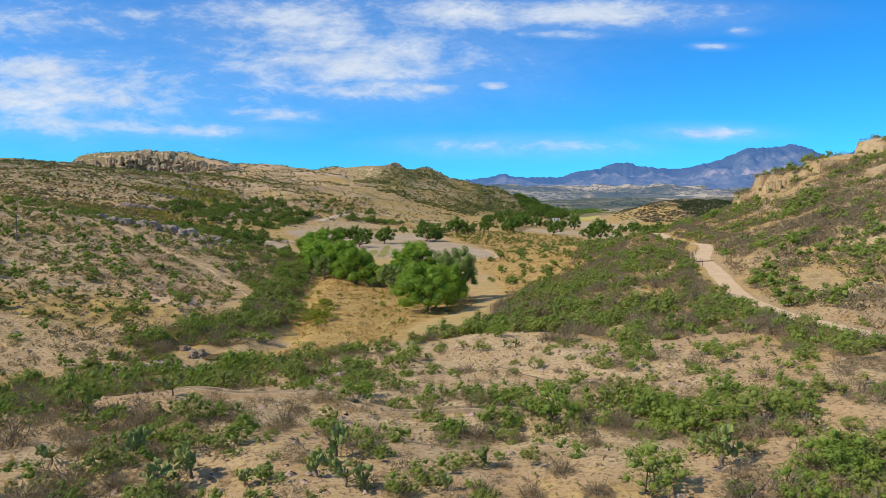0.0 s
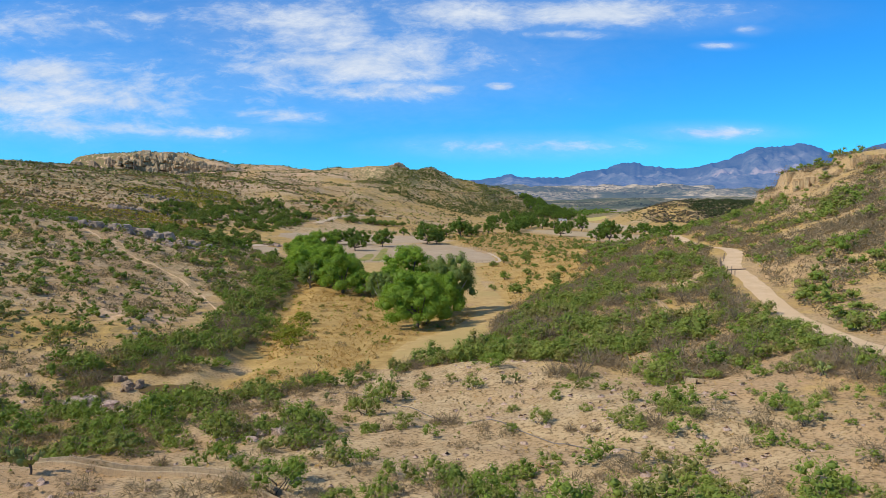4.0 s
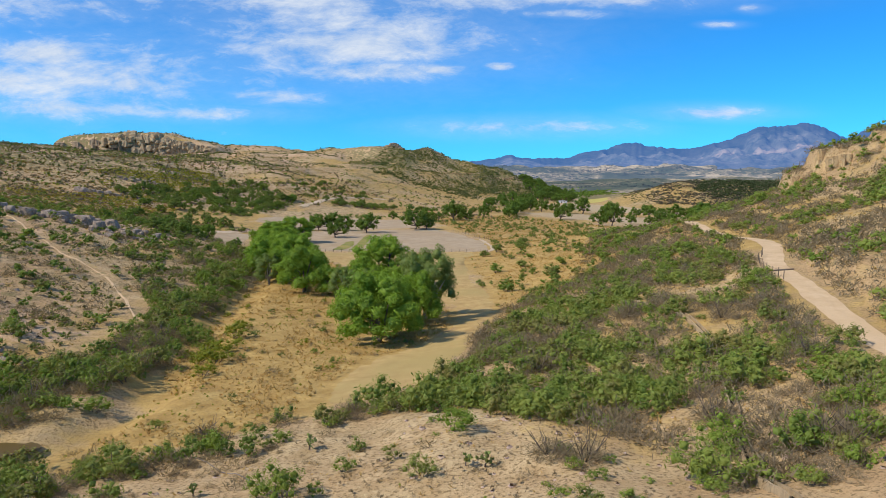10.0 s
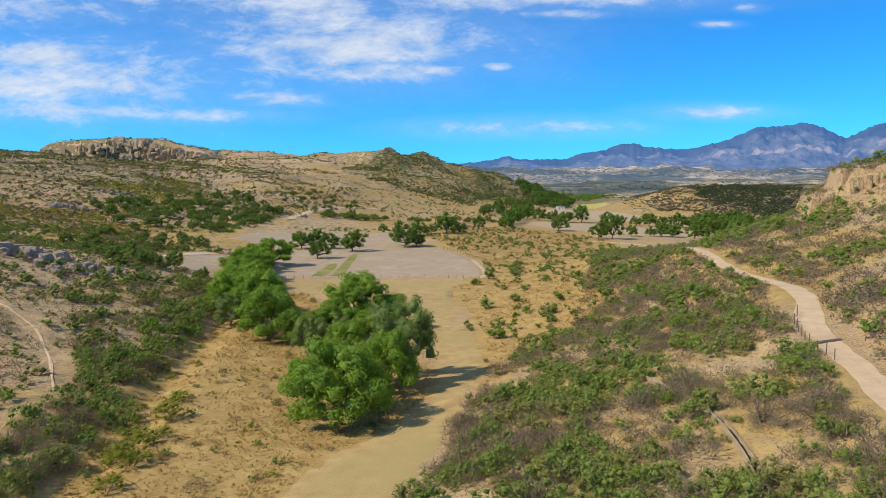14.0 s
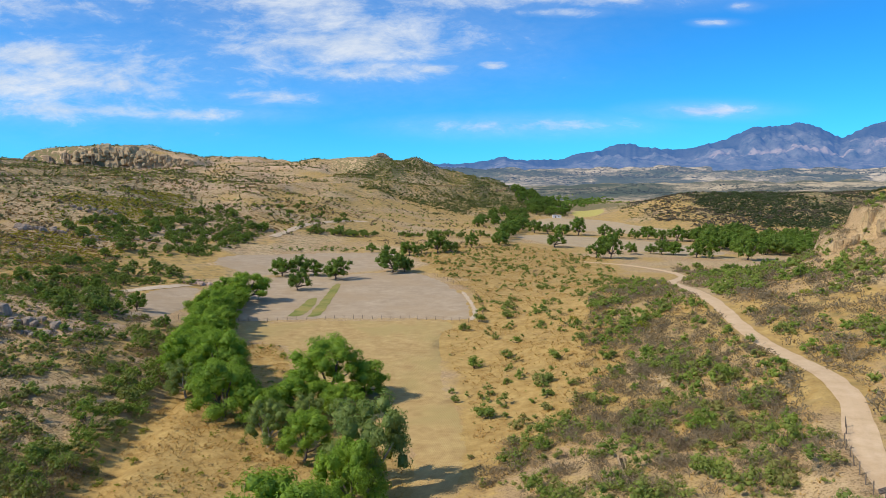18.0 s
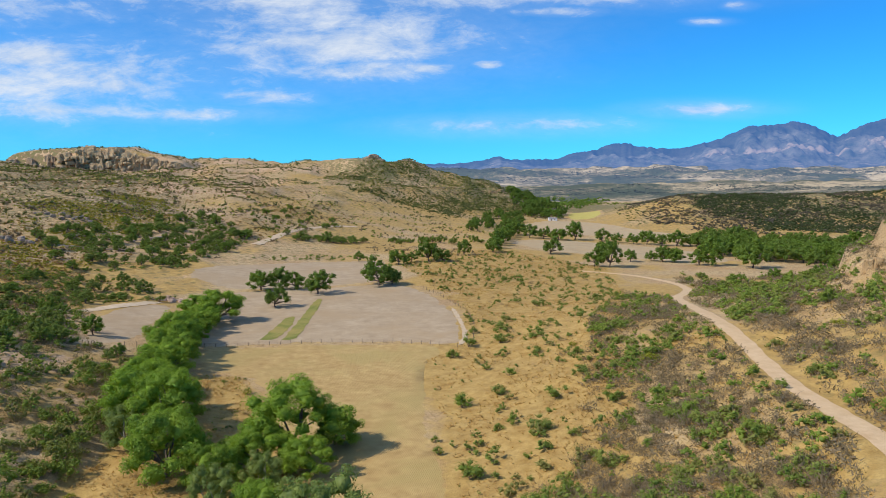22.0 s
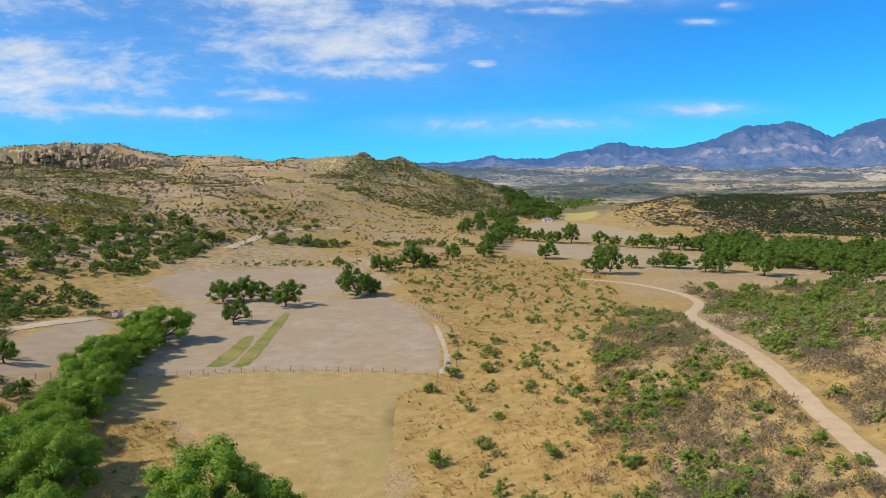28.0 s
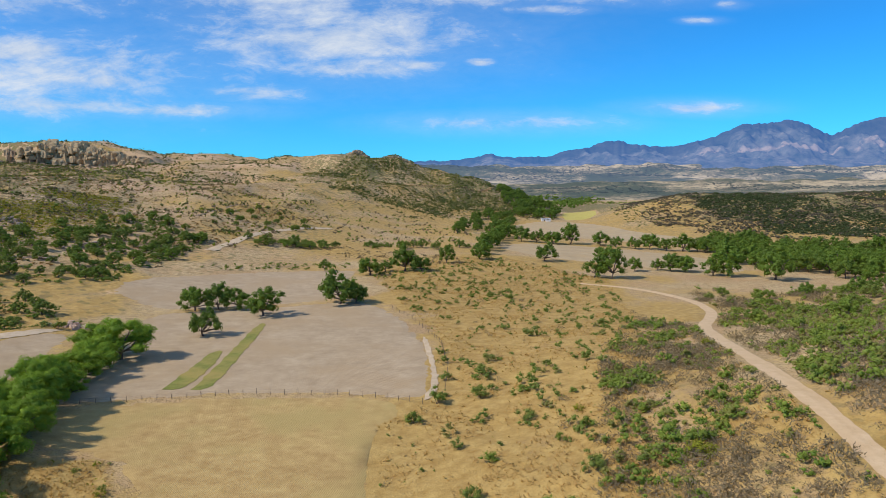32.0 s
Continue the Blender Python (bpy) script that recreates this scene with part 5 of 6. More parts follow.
def pool():
    z = on_ground(-39.8, 125.6) + 0.55
    bm = bmesh.new()
    bm.faces.new([bm.verts.new((-39.8 + 4.2 * math.cos(a) * (1 + 0.2 * math.sin(3 * a)), 125.6 + 2.8 * math.sin(a), z)) for a in np.linspace(0, 6.28, 28)[:-1]])
    ob = tagged(new("water", bm_mesh(bm, "water")), "still olive-brown pool between rocks", "water", kind="structure")
    m, w = material("pool_water")
    finish(w, (0.12, 0.075, 0.015), 0.5)
    ob.data.materials.append(m)


pool()


def fence(name, line, gap, label, tall=1.35, wires=3):
    pts = smooth_line(line, gap)
    root = tagged(new(name), label, "fence")
    post = fast_mesh("post", *tube([(0, 0, -0.3), (0.01, 0.01, 0.6), (0.0, 0.02, 1.0)], [0.06, 0.055, 0.045], 6))
    tops = []
    for x, y in pts:
        x, y = x + random.uniform(-0.15, 0.15), y + random.uniform(-0.1, 0.1)
        z = on_ground(x, y)
        h = tall * random.uniform(0.85, 1.15)
        ob = part("post", post, WOOD, root)
        ob.matrix_basis = pose(x, y, z, random.uniform(-6, 6), random.uniform(-6, 6), random.uniform(0, 360)) @ Matrix.Diagonal((1.2, 1.2, h, 1))
        tops.append((x, y, z))
    for k in range(wires):
        p = [(x, y, z + tall * (0.3 + 0.27 * k)) for x, y, z in tops]
        part("wire", fast_mesh("wire", *tube(p, [0.012] * len(p), 3)), WOOD, root)


fence("wire_fence", [(-68, 306.5), (-52, 319), (-26.5, 327.2), (-5, 328.8), (9.2, 325.8), (22.5, 318.2)], 3.0, "leaning wooden posts with wire along the ploughed field")
fence("wire_fence", [(58.5, 160), (59.2, 167.5), (60.5, 173), (63, 179.5), (66, 184.5)], 2.2, "short wire fence with posts beside the dirt road")
fence("wire_fence", [(27, 322), (29, 345), (27, 375), (22, 400), (10, 430)], 4.0, "thin wire fence along the edge of the field")


def cattle_guard():
    root = tagged(new("cattle_guard"), "weathered timber bars laid across the dirt road", "cattle guard")
    z = on_ground(62, 168.5)
    for i in range(4):
        bm = bmesh.new()
        bmesh.ops.create_cube(bm, size=1.0)
        bmesh.ops.bevel(bm, geom=bm.edges[:], offset=0.08, segments=1)
        ob = part("bar", bm_mesh(bm, "bar"), WOOD, root)
        ob.matrix_basis = pose(62.0 + 0.12 * i, 168.0 + 0.28 * i, z + 0.12, 0, 0, 25) @ Matrix.Diagonal((5.2, 0.14, 0.14, 1))


cattle_guard()


def utility_pole(x, y, tall):
    root = tagged(new("utility_pole"), "thin grey wooden utility pole with a crossarm", "pole")
    root.location = (x, y, on_ground(x, y))
    part("pole", fast_mesh("pole", *tube([(0, 0, -0.4), (0, 0, tall * 0.5), (0, 0, tall)], [0.16, 0.13, 0.10], 8)), WOOD, root)
    part("crossarm", fast_mesh("crossarm", *tube([(-0.9, 0, tall - 0.5), (0.9, 0, tall - 0.5)], [0.07, 0.07], 4)), WOOD, root)
    for k in (-0.75, 0.0, 0.75):
        part("insulator", fast_mesh("insulator", *tube([(k, 0, tall - 0.45), (k, 0, tall - 0.2)], [0.05, 0.035], 6)), ROAD_MAT, root)


utility_pole(-121, 202, 7.5)


def farm_shed(x, y):
    root = tagged(new("farm_shed"), "small white farm shed with a pale roof among fields", "shed")
    root.location = (x, y, on_ground(x, y))
    m, w = material("white_plaster")
    co = (w.add("ShaderNodeTexCoord"), "Object")
    finish(w, w.mix(noise_of(w, co, 1.5), (0.70, 0.68, 0.64), (0.82, 0.81, 0.78)), 0.8)
    r, w = material("pale_sheet_roof")
    finish(w, (0.55, 0.56, 0.57), 0.5)

    def box(name, sx, sy, sz, px, py, pz, mat, tilt=0):
        bm = bmesh.new()
        bmesh.ops.create_cube(bm, size=1.0)
        bmesh.ops.bevel(bm, geom=bm.edges[:], offset=0.015, segments=1)
        part(name, bm_mesh(bm, name), mat, root).matrix_basis = pose(px, py, pz, 0, tilt, 0) @ Matrix.Diagonal((sx, sy, sz, 1))

    box("wall", 10, 5, 3.2, 0, 0, 1.5, m)
    box("roof", 11, 6, 0.25, 0, 0, 3.3, r, 3)
    box("door", 1.2, 0.1, 2.1, -2, -2.52, 1.0, WOOD)
    box("window", 1.2, 0.1, 1.0, 2, -2.52, 1.7, WOOD)


farm_shed(151, 958)


# ------------------------------------------------ trees
BIG = [tree_shape(100 + k, 15000, 0.0098, 0.80 + 0.1 * (k % 3), 24 + 2 * k) for k in range(5)]
MID = [tree_shape(200 + k, 1500, 0.024, 0.74 + 0.08 * (k % 3), 16, 0.95) for k in range(5)]
stream_tree = Kind("stream_tree", "broad green tree with a dense rounded crown by the dry stream", "tree", "trees along the stream", BARK, LEAF_TREE, BIG, ("trunk", "crown"))
field_tree = Kind("field_tree", "green tree standing at the edge of the fields", "tree", "trees among the fields", BARK, LEAF_FIELD, MID, ("trunk", "crown"))
slope_tree = Kind("slope_tree", "small dark green tree on the dry slope", "tree", "small trees on the slopes", BARK, LEAF_DARK, MID, ("trunk", "crown"))
pale_tree = Kind("pale_tree", "grey-green thin-leaved tree with a pale trunk", "tree", "trees along the stream", BARK_PALE, LEAF_PALE, [tree_shape(300, 11000, 0.0092, 1.0, 26)], ("trunk", "crown"))

for x, y, w, t in [(-4.1, 176, 14.5, 1.05), (1.5, 192, 10, 1.3), (-9.5, 243, 16, 0.9), (-14, 236, 11, 0.9), (-5, 233, 9, 0.9), (-2.5, 248, 9, 0.85), (-29, 233, 14, 1.05), (-36, 251, 13, 1.0),
                   (-44, 258, 14, 1.0), (-47, 272, 12, 0.9), (-50, 286, 13, 0.85), (-54, 301, 14, 0.8), (-58, 315, 13, 0.85), (-59, 337, 11, 0.8),
                   (-58, 357, 15, 0.85), (-67, 363, 12, 0.8), (-2, 182, 10, 1.0), (-9, 212, 9, 1.0), (-60, 346, 10, 0.9),
                   (-39, 263, 11, 1.0), (-51, 278, 11, 0.9), (-49, 294, 11, 0.85), (-54, 309, 11, 0.85), (-61, 327, 11, 0.85), (-55, 322, 9, 0.8), (-33, 243, 10, 1.0), (-20, 230, 9, 1.0)]:
    stream_tree.put(x, y, w * 1.12, t * 0.96)
for x, y, w, t in [(3.2, 199, 14.5, 1.3), (-16.4, 218, 8.5, 1.25), (-11, 226, 8, 1.2), (-41, 246, 10, 1.1)]:
    pale_tree.put(x, y, w, t * 0.9)
for x, y, w in [(-44.7, 384, 9.2), (-60, 422.5, 12), (-53, 427, 9.5), (-46.5, 427, 9.5), (-34, 415, 12.5), (-11, 437, 15), (-4.5, 440, 9), (-82.5, 319.5, 6.2),
                (-30, 532, 6.4), (-6, 520, 11), (10.6, 533, 14), (19, 533, 10), (33, 567, 9.5), (1, 530, 7), (94, 721, 13), (106, 717, 12), (116.4, 708, 13.5), (130.7, 713, 14.5),
                (153, 708, 13), (162, 699, 9.6), (174, 691, 10.4), (185, 689, 13.5), (193.5, 680, 10), (205, 678, 15), (216, 678, 11)]:
    field_tree.put(x, y, w * 1.15, random.uniform(0.9, 1.15))
for x, y, w in [(93, 595, 13), (134, 626, 10.5), (115, 524, 15), (107, 527, 11), (135.5, 555, 8), (151, 564, 8), (164, 558, 13), (158, 561, 10), (180, 539, 17), (173, 541, 12),
                (198, 524, 18), (88, 757, 14), (82, 740, 14), (76, 722, 13), (72, 700, 13), (68, 680, 12), (65.6, 660, 13), (60, 640, 12), (57, 618, 11), (53, 590, 12), (-64.5, 295, 3.8)]:
    field_tree.put(x, y, w * 1.15, random.uniform(0.9, 1.15))


def grove(kind, poly, gap, lo, hi, seed, most=60, tall=(0.85, 1.15)):
    """Trees spread over a polygon, none nearer to another than gap."""
    rng = random.Random(seed)
    px, py = [p[0] for p in poly], [p[1] for p in poly]
    have = []
    for _ in range(4000):
        x, y = rng.uniform(min(px), max(px)), rng.uniform(min(py), max(py))
        if inside(np.array([x]), np.array([y]), poly)[0] and all(math.dist((x, y), h) > gap for h in have):
            have.append((x, y))
            kind.put(x, y, rng.uniform(lo, hi), rng.uniform(*tall))
            if len(have) >= most:
                break


grove(field_tree, [(218, 690), (250, 725), (345, 660), (330, 560), (262, 512), (235, 528), (204, 600)], 7.5, 10, 16, 5, 115)
grove(field_tree, [(340, 650), (420, 700), (520, 620), (420, 520), (330, 560)], 10.5, 11, 17, 6, 48)
grove(field_tree, [(120, 985), (165, 985), (190, 1100), (200, 1300), (140, 1350), (120, 1200)], 12, 11, 18, 7, 70)
grove(field_tree, [(40, 760), (90, 780), (110, 900), (130, 990), (90, 1000), (50, 880)], 13, 9, 15, 17, 24)
grove(slope_tree, [(-205, 505), (-146, 424), (-108, 455), (-106, 590), (-150, 630), (-180, 590)], 6.0, 4.5, 9, 8, 105, (0.7, 1.0))
grove(slope_tree, [(-130, 330), (-146, 400), (-118, 420), (-84, 392), (-88, 385), (-106, 372), (-110, 340)], 7.5, 4, 8, 9, 26, (0.7, 1.0))
grove(slope_tree, [(-82, 596), (-40, 606), (-36, 622), (-80, 616)], 5, 6, 9, 10, 16, (0.7, 0.9))
grove(slope_tree, [(-20, 628), (45, 640), (50, 655), (-22, 646)], 6, 5, 9, 12, 16, (0.7, 0.9))
grove(slope_tree, [(-130, 640), (-80, 600), (-75, 640), (-60, 700), (-110, 760)], 15, 4, 8, 13, 20, (0.7, 0.95))
grove(slope_tree, [(-76, 275), (-92, 285), (-118, 320), (-98, 335), (-80, 300)], 5, 5, 8, 14, 16, (0.7, 0.95))

grove(field_tree, [(175, 455), (215, 520), (300, 560), (330, 500), (270, 430), (220, 420)], 9, 6, 12, 16, 24)
grove(slope_tree, [(112, 360), (150, 330), (215, 360), (220, 470), (150, 480), (124, 410)], 9, 4, 8, 15, 28, (0.7, 0.95))

# ------------------------------------------------ shrubs, one by one
GREEN = [shrub_shape(400 + k, 1200, 0.0135, 0.66 + 0.12 * (k % 3), 20) for k in range(6)]
DRY = [dry_shape(500 + k, 760, 0.80 + 0.12 * (k % 3), 0.32) for k in range(6)]
ROUND = [shrub_shape(600 + k, 620, 0.019, 0.80 + 0.1 * (k % 3), 11, heart=0.66, reach=0.29) for k in range(5)]
CACTUS = [cactus_shape(700 + k, 30 + 5 * k, 0.8 + 0.15 * k) for k in range(4)]
green_shrub = Kind("thorn_shrub", "feathery green thorn shrub on sandy ground", "shrub", "green thorn shrubs", BARK, LEAF_SCRUB, GREEN, ("stem", "crown"))
dry_shrub = Kind("leafless_shrub", "leafless grey-brown thorn bush on dry ground", "shrub", "leafless bushes", BARK, TWIGS, DRY, ("stem", "crown"))
round_shrub = Kind("round_shrub", "dark green rounded shrub on golden grass", "shrub", "shrubs on the grassy slope", BARK, LEAF_DARK, ROUND, ("stem", "crown"))
yellow_shrub = Kind("yellow_shrub", "yellow-green leafy shrub in dry grass", "shrub", "green thorn shrubs", BARK, LEAF_YELLOW, GREEN, ("stem", "crown"))
cactus = Kind("prickly_pear", "prickly pear cactus with a woody trunk and flat green pads", "cactus", "prickly pears", BARK, PAD, CACTUS, ("trunk", "pad"))

CACTI = [(-26.5, 47.3, 2), (-17.2, 42.1, 2.5), (-15.8, 44.2, 3), (-12.2, 43.2, 1.7), (-11.3, 43.8, 1.3), (-7.7, 43.5, 2.1), (-7.2, 47.6, 3), (-4.6, 42.1, 2.7), (-5.8, 42.3, 2.2), (-17.6, 60.1, 1.8), (-20.7, 47.4, 2.6), (-32.2, 60.3, 1), (-28.3, 73.6, 2.9), (18.3, 45.5, 3.3), (3, 47.2, 2), (0.4, 42.3, 1.5), (4.2, 56.3, 1.4), (27.2, 50.8, 1.2), (-4.8, 117.8, 2), (-11.8, 107.1, 1.1), (9.7, 108.6, 1.5), (11.2, 108.1, 1.8), (37.8, 87.8, 2.4), (32.7, 84.8, 1.4)]
DRY_A = [(-2.5, 41.9, 2.7), (-12.8, 56.9, 3.2), (-23, 43.6, 2.5), (-28.2, 59.4, 3.5), (-38.9, 66.2, 7.2), (-32.8, 53.3, 4.2), (-25.8, 49.8, 2.8), (-20.1, 42.7, 2.2), (-30.5, 56, 2.4), (17.5, 40.1, 3.7), (4.3, 47.4, 1.4), (7.9, 45.5, 2.2), (9.4, 41.8, 2.2), (5.6, 42.7, 2), (2.5, 42.6, 2), (2.6, 55.8, 3.7), (6.1, 54.4, 1.8), (14.7, 57.1, 3.2), (11.4, 52, 2), (-54.7, 135.7, 3.9), (-43.3, 138.2, 6.5), (-41.7, 141.5, 4.4), (-25.7, 111.4, 5.7), (-22.9, 99.7, 3.2), (3.2, 93, 3.3), (-15.7, 116.1, 2.5), (13.8, 83.5, 1.5), (15.7, 81.9, 1.7), (20, 79.1, 2.4), (36.9, 102.9, 4), (41.2, 98.1, 2.5), (16.2, 107.8, 4.3), (18.7, 106.3, 4.3)]
GREEN_A = [(-9.2, 55, 2.6), (-5.8, 50.6, 2.8), (-20.9, 58.4, 3.6), (-19.3, 59.5, 3.4), (-44.4, 98.1, 9), (-33.9, 65.9, 7.9), (-60.9, 102.6, 9), (-47, 113.1, 5), (-28.9, 96.6, 5.4), (-15.6, 78.6, 3), (-12.7, 74.7, 2.5), (-8.4, 68.8, 4.6), (-4.1, 66.7, 3), (-1.4, 66.7, 3), (12.5, 42, 5.1), (18.4, 48.5, 3.3), (20.8, 39.8, 3.8), (24.4, 42.8, 4.9), (28.8, 49.1, 2.1), (5.6, 65.1, 4), (9.5, 59.7, 5.5), (19.6, 58.8, 3.8), (21.9, 56.8, 4), (25.1, 54.3, 5.4), (-60.2, 162.9, 4.7), (-66.2, 148.5, 5)]
GREEN_B = [(-52.3, 128.4, 6.3), (-44.8, 149.1, 5.3), (-34.9, 137.1, 4.7), (-36.4, 148.2, 6.9), (-36.6, 158.8, 8.1), (-36.3, 176.8, 6.3), (-47.8, 138.4, 4.4), (-47, 120.5, 2.9), (-22.2, 115.6, 5.8), (-30.6, 107.4, 7.1), (-10.7, 89.7, 6.1), (-26.1, 92.9, 4), (-18.1, 86.6, 4.6), (-40.7, 105.5, 4.9), (-47.5, 114, 2.8), (-32.4, 94.8, 4.6), (-5.8, 97.9, 4.5), (-4.6, 105.3, 4.9), (-1.6, 89.7, 2.5), (-4.5, 88, 1.9), (-0.4, 111, 2.3), (-13.6, 119.2, 3), (9, 116.2, 4.4), (6.1, 107.7, 3.2), (14.1, 94.7, 1.8), (9.8, 94.9, 1.8)]
GREEN_C = [(15.9, 87.3, 1.6), (11.4, 85.7, 2.4), (8.7, 85.3, 1.8), (18, 80.5, 3.7), (20.4, 88.7, 2), (21.8, 81.4, 3.3), (26.4, 101.3, 6.5), (29.6, 107.1, 4.8), (31.6, 97.7, 2.7), (33.7, 91, 2.5), (36, 91.8, 1.9), (42.1, 104.3, 3.4), (30.2, 79.6, 3.3), (30.4, 75.4, 3.4), (63.9, 217.2, 6.3), (53.5, 199.4, 6.6), (57.7, 183, 6.9), (81.5, 215.1, 4.3), (-52.8, 257.1, 8.5), (-61.3, 270.9, 6.1), (-54.3, 241, 7), (-48.4, 236.5, 9), (-50.8, 222.8, 9), (-48, 215.1, 6.7), (-49.8, 208.5, 8.6), (-44.6, 203.4, 9)]
ROUND_A = [(20.6, 306.9, 5.6), (22.4, 267.1, 7.9), (25.5, 317.6, 5.9), (30.8, 270.6, 5.2), (22.7, 230.1, 6.6), (17.1, 241.6, 3.2), (16.4, 247.7, 2.5), (22.2, 242.6, 2.4), (32.4, 234.1, 2.3), (26.6, 215.1, 3), (30.2, 206.7, 4.9), (29.8, 201.8, 2.4), (32.1, 200.9, 2.7), (42.3, 301.9, 5), (43.6, 316.7, 4.7), (35, 318.4, 7.2), (36.4, 334.6, 6.4), (38.9, 348.4, 5.4), (54.1, 381, 9), (52.9, 310.1, 2.9), (51.6, 334.7, 3.9), (33.9, 282.8, 4.5), (29, 291.5, 3.2), (42.2, 263.4, 6.8), (48.8, 273.3, 5.3)]
ROUND_B = [(51.5, 290.1, 4.2), (46.4, 287.1, 2.6), (50.2, 252, 5.1), (40.6, 239.5, 3.5), (36.1, 245, 7.3), (28.6, 249.4, 3.3), (31.6, 250.8, 3.8), (30.6, 262.4, 2.3), (39.5, 254.6, 2.6), (31.8, 225.9, 1.8), (50.6, 235.8, 2.7), (50.6, 226.2, 3.1), (64.2, 271.5, 7.3), (57.2, 233.4, 4.6), (74.3, 231.9, 3.5), (104.1, 273.1, 7.8), (82, 236, 4.9), (93, 225.1, 4.8), (127.2, 405.4, 9), (157, 455.6, 9), (137.5, 454.7, 9), (86.2, 392, 4.9), (75.9, 361.1, 3.6), (26.4, 440.7, 3.7), (40.5, 458.7, 3.9)]
ROUND_C = [(56.6, 456.4, 4.8), (23.1, 461, 3.9), (27.6, 335, 3.8), (-85.1, 325.7, 6.7), (-65.8, 300.4, 3.5), (-71.9, 299.6, 4.3), (-65.1, 290.9, 5.6), (-59, 280.9, 3.2), (-77.5, 297.9, 4.7), (-66.5, 274.2, 5.2), (-118.6, 354, 9), (-78.4, 280.2, 9), (-144, 393.6, 9), (-140.5, 415.2, 7.6), (-135.7, 365, 8.2), (-120.6, 321.6, 7), (-114.3, 324.9, 8.4), (-107.7, 382.2, 6), (-105.1, 388.8, 5.7), (-101.9, 394.5, 5.1), (-98.1, 398.9, 4.5), (-115.6, 382.8, 6.7), (-88.8, 384.5, 5.9), (-88, 288.1, 9), (-101.5, 333.2, 8.5)]
for x, y, w in CACTI:
    cactus.put(x, y, max(1.5, w * 0.95), random.uniform(0.9, 1.2))
for x, y, w in DRY_A:
    dry_shrub.put(x, y, min(w, 4.5), random.uniform(0.75, 1.0))
for x, y, w in GREEN_A + GREEN_B + GREEN_C:
    green_shrub.put(x, y, min(w, 6.0) * 1.1, random.uniform(0.9, 1.15))
for x, y, w in ROUND_A + ROUND_B + ROUND_C:
    round_shrub.put(x, y, min(w, 6.5), random.uniform(0.75, 1.0))
for x, y, w in [(16.9, 55.1, 1.9), (-27.5, 159.8, 7.0), (-29.5, 176.2, 6.0), (-41.3, 225.4, 2.8), (-28, 168, 6.5), (-26.5, 152, 5.0), (-31, 186, 5), (-30.5, 163, 5.5), (-31.5, 171, 5.0), (63.4, 268.9, 6.5), (52, 300, 3.0), (88, 330, 4.0), (97, 256, 4.5)]:
    yellow_shrub.put(x, y, w, random.uniform(0.7, 0.9))

# ------------------------------------------------ scrub in zones
THICKET = [(-4, 132), (1, 147), (11, 157), (18, 196), (27, 215), (37, 224), (55, 246), (66, 232), (66, 195), (56, 158), (48, 130), (42, 104), (30, 97), (24, 108), (12, 124)]
LEFT_BANK = [(-44, 140), (-46, 156), (-48, 175), (-50, 192), (-60, 210), (-63, 235), (-66, 285), (-54, 282), (-45, 235), (-41, 204), (-38, 177), (-36, 160), (-37, 142)]
FRONT = [(-75, 95), (-70, 112), (-45, 121), (-20, 111), (-5, 78), (8, 68), (18, 67), (31, 60), (36, 50), (25, 46), (18, 55), (3, 58), (-18, 80), (-39, 80), (-50, 70)]
FRONT_LEFT = [(-75, 30), (-75, 75), (-45, 75), (-22, 62), (-14, 36)]
FRONT_RIGHT = [(16, 34), (24, 46), (38, 50), (48, 60), (48, 20), (30, 10)]
LEFT_SLOPE = [(-48, 112), (-72, 98), (-150, 110), (-260, 250), (-260, 430), (-140, 420), (-88, 330), (-70, 270), (-60, 205), (-50, 160)]
BEND = [(92, 325), (112, 292), (180, 280), (240, 340), (235, 480), (140, 490), (118, 400)]
SCRUB_LO = [s[1] for s in (shrub_shape(800 + k, 54, 0.044, 0.84 + 0.1 * (k % 3), 5, heart=0.74, reach=0.29) for k in range(7))]
SCRUB_HI = [s[1] for s in (shrub_shape(810 + k, 290, 0.0215, 0.74 + 0.1 * (k % 3), 12) for k in range(8))]
DRY_LO = [dry_shape(820 + k, 46, 0.90, 1.45)[1] for k in range(6)]
DRY_HI = [dry_shape(830 + k, 190, 0.90, 0.52)[1] for k in range(6)]
FAR_BUSH = [s[1] for s in (shrub_shape(840 + k, 7, 0.10, 0.75, 2, heart=1.0) for k in range(8))]
FAR_TREE = [s[1] for s in (shrub_shape(860 + k, 8, 0.10, 0.9, 2, heart=1.05) for k in range(5))]


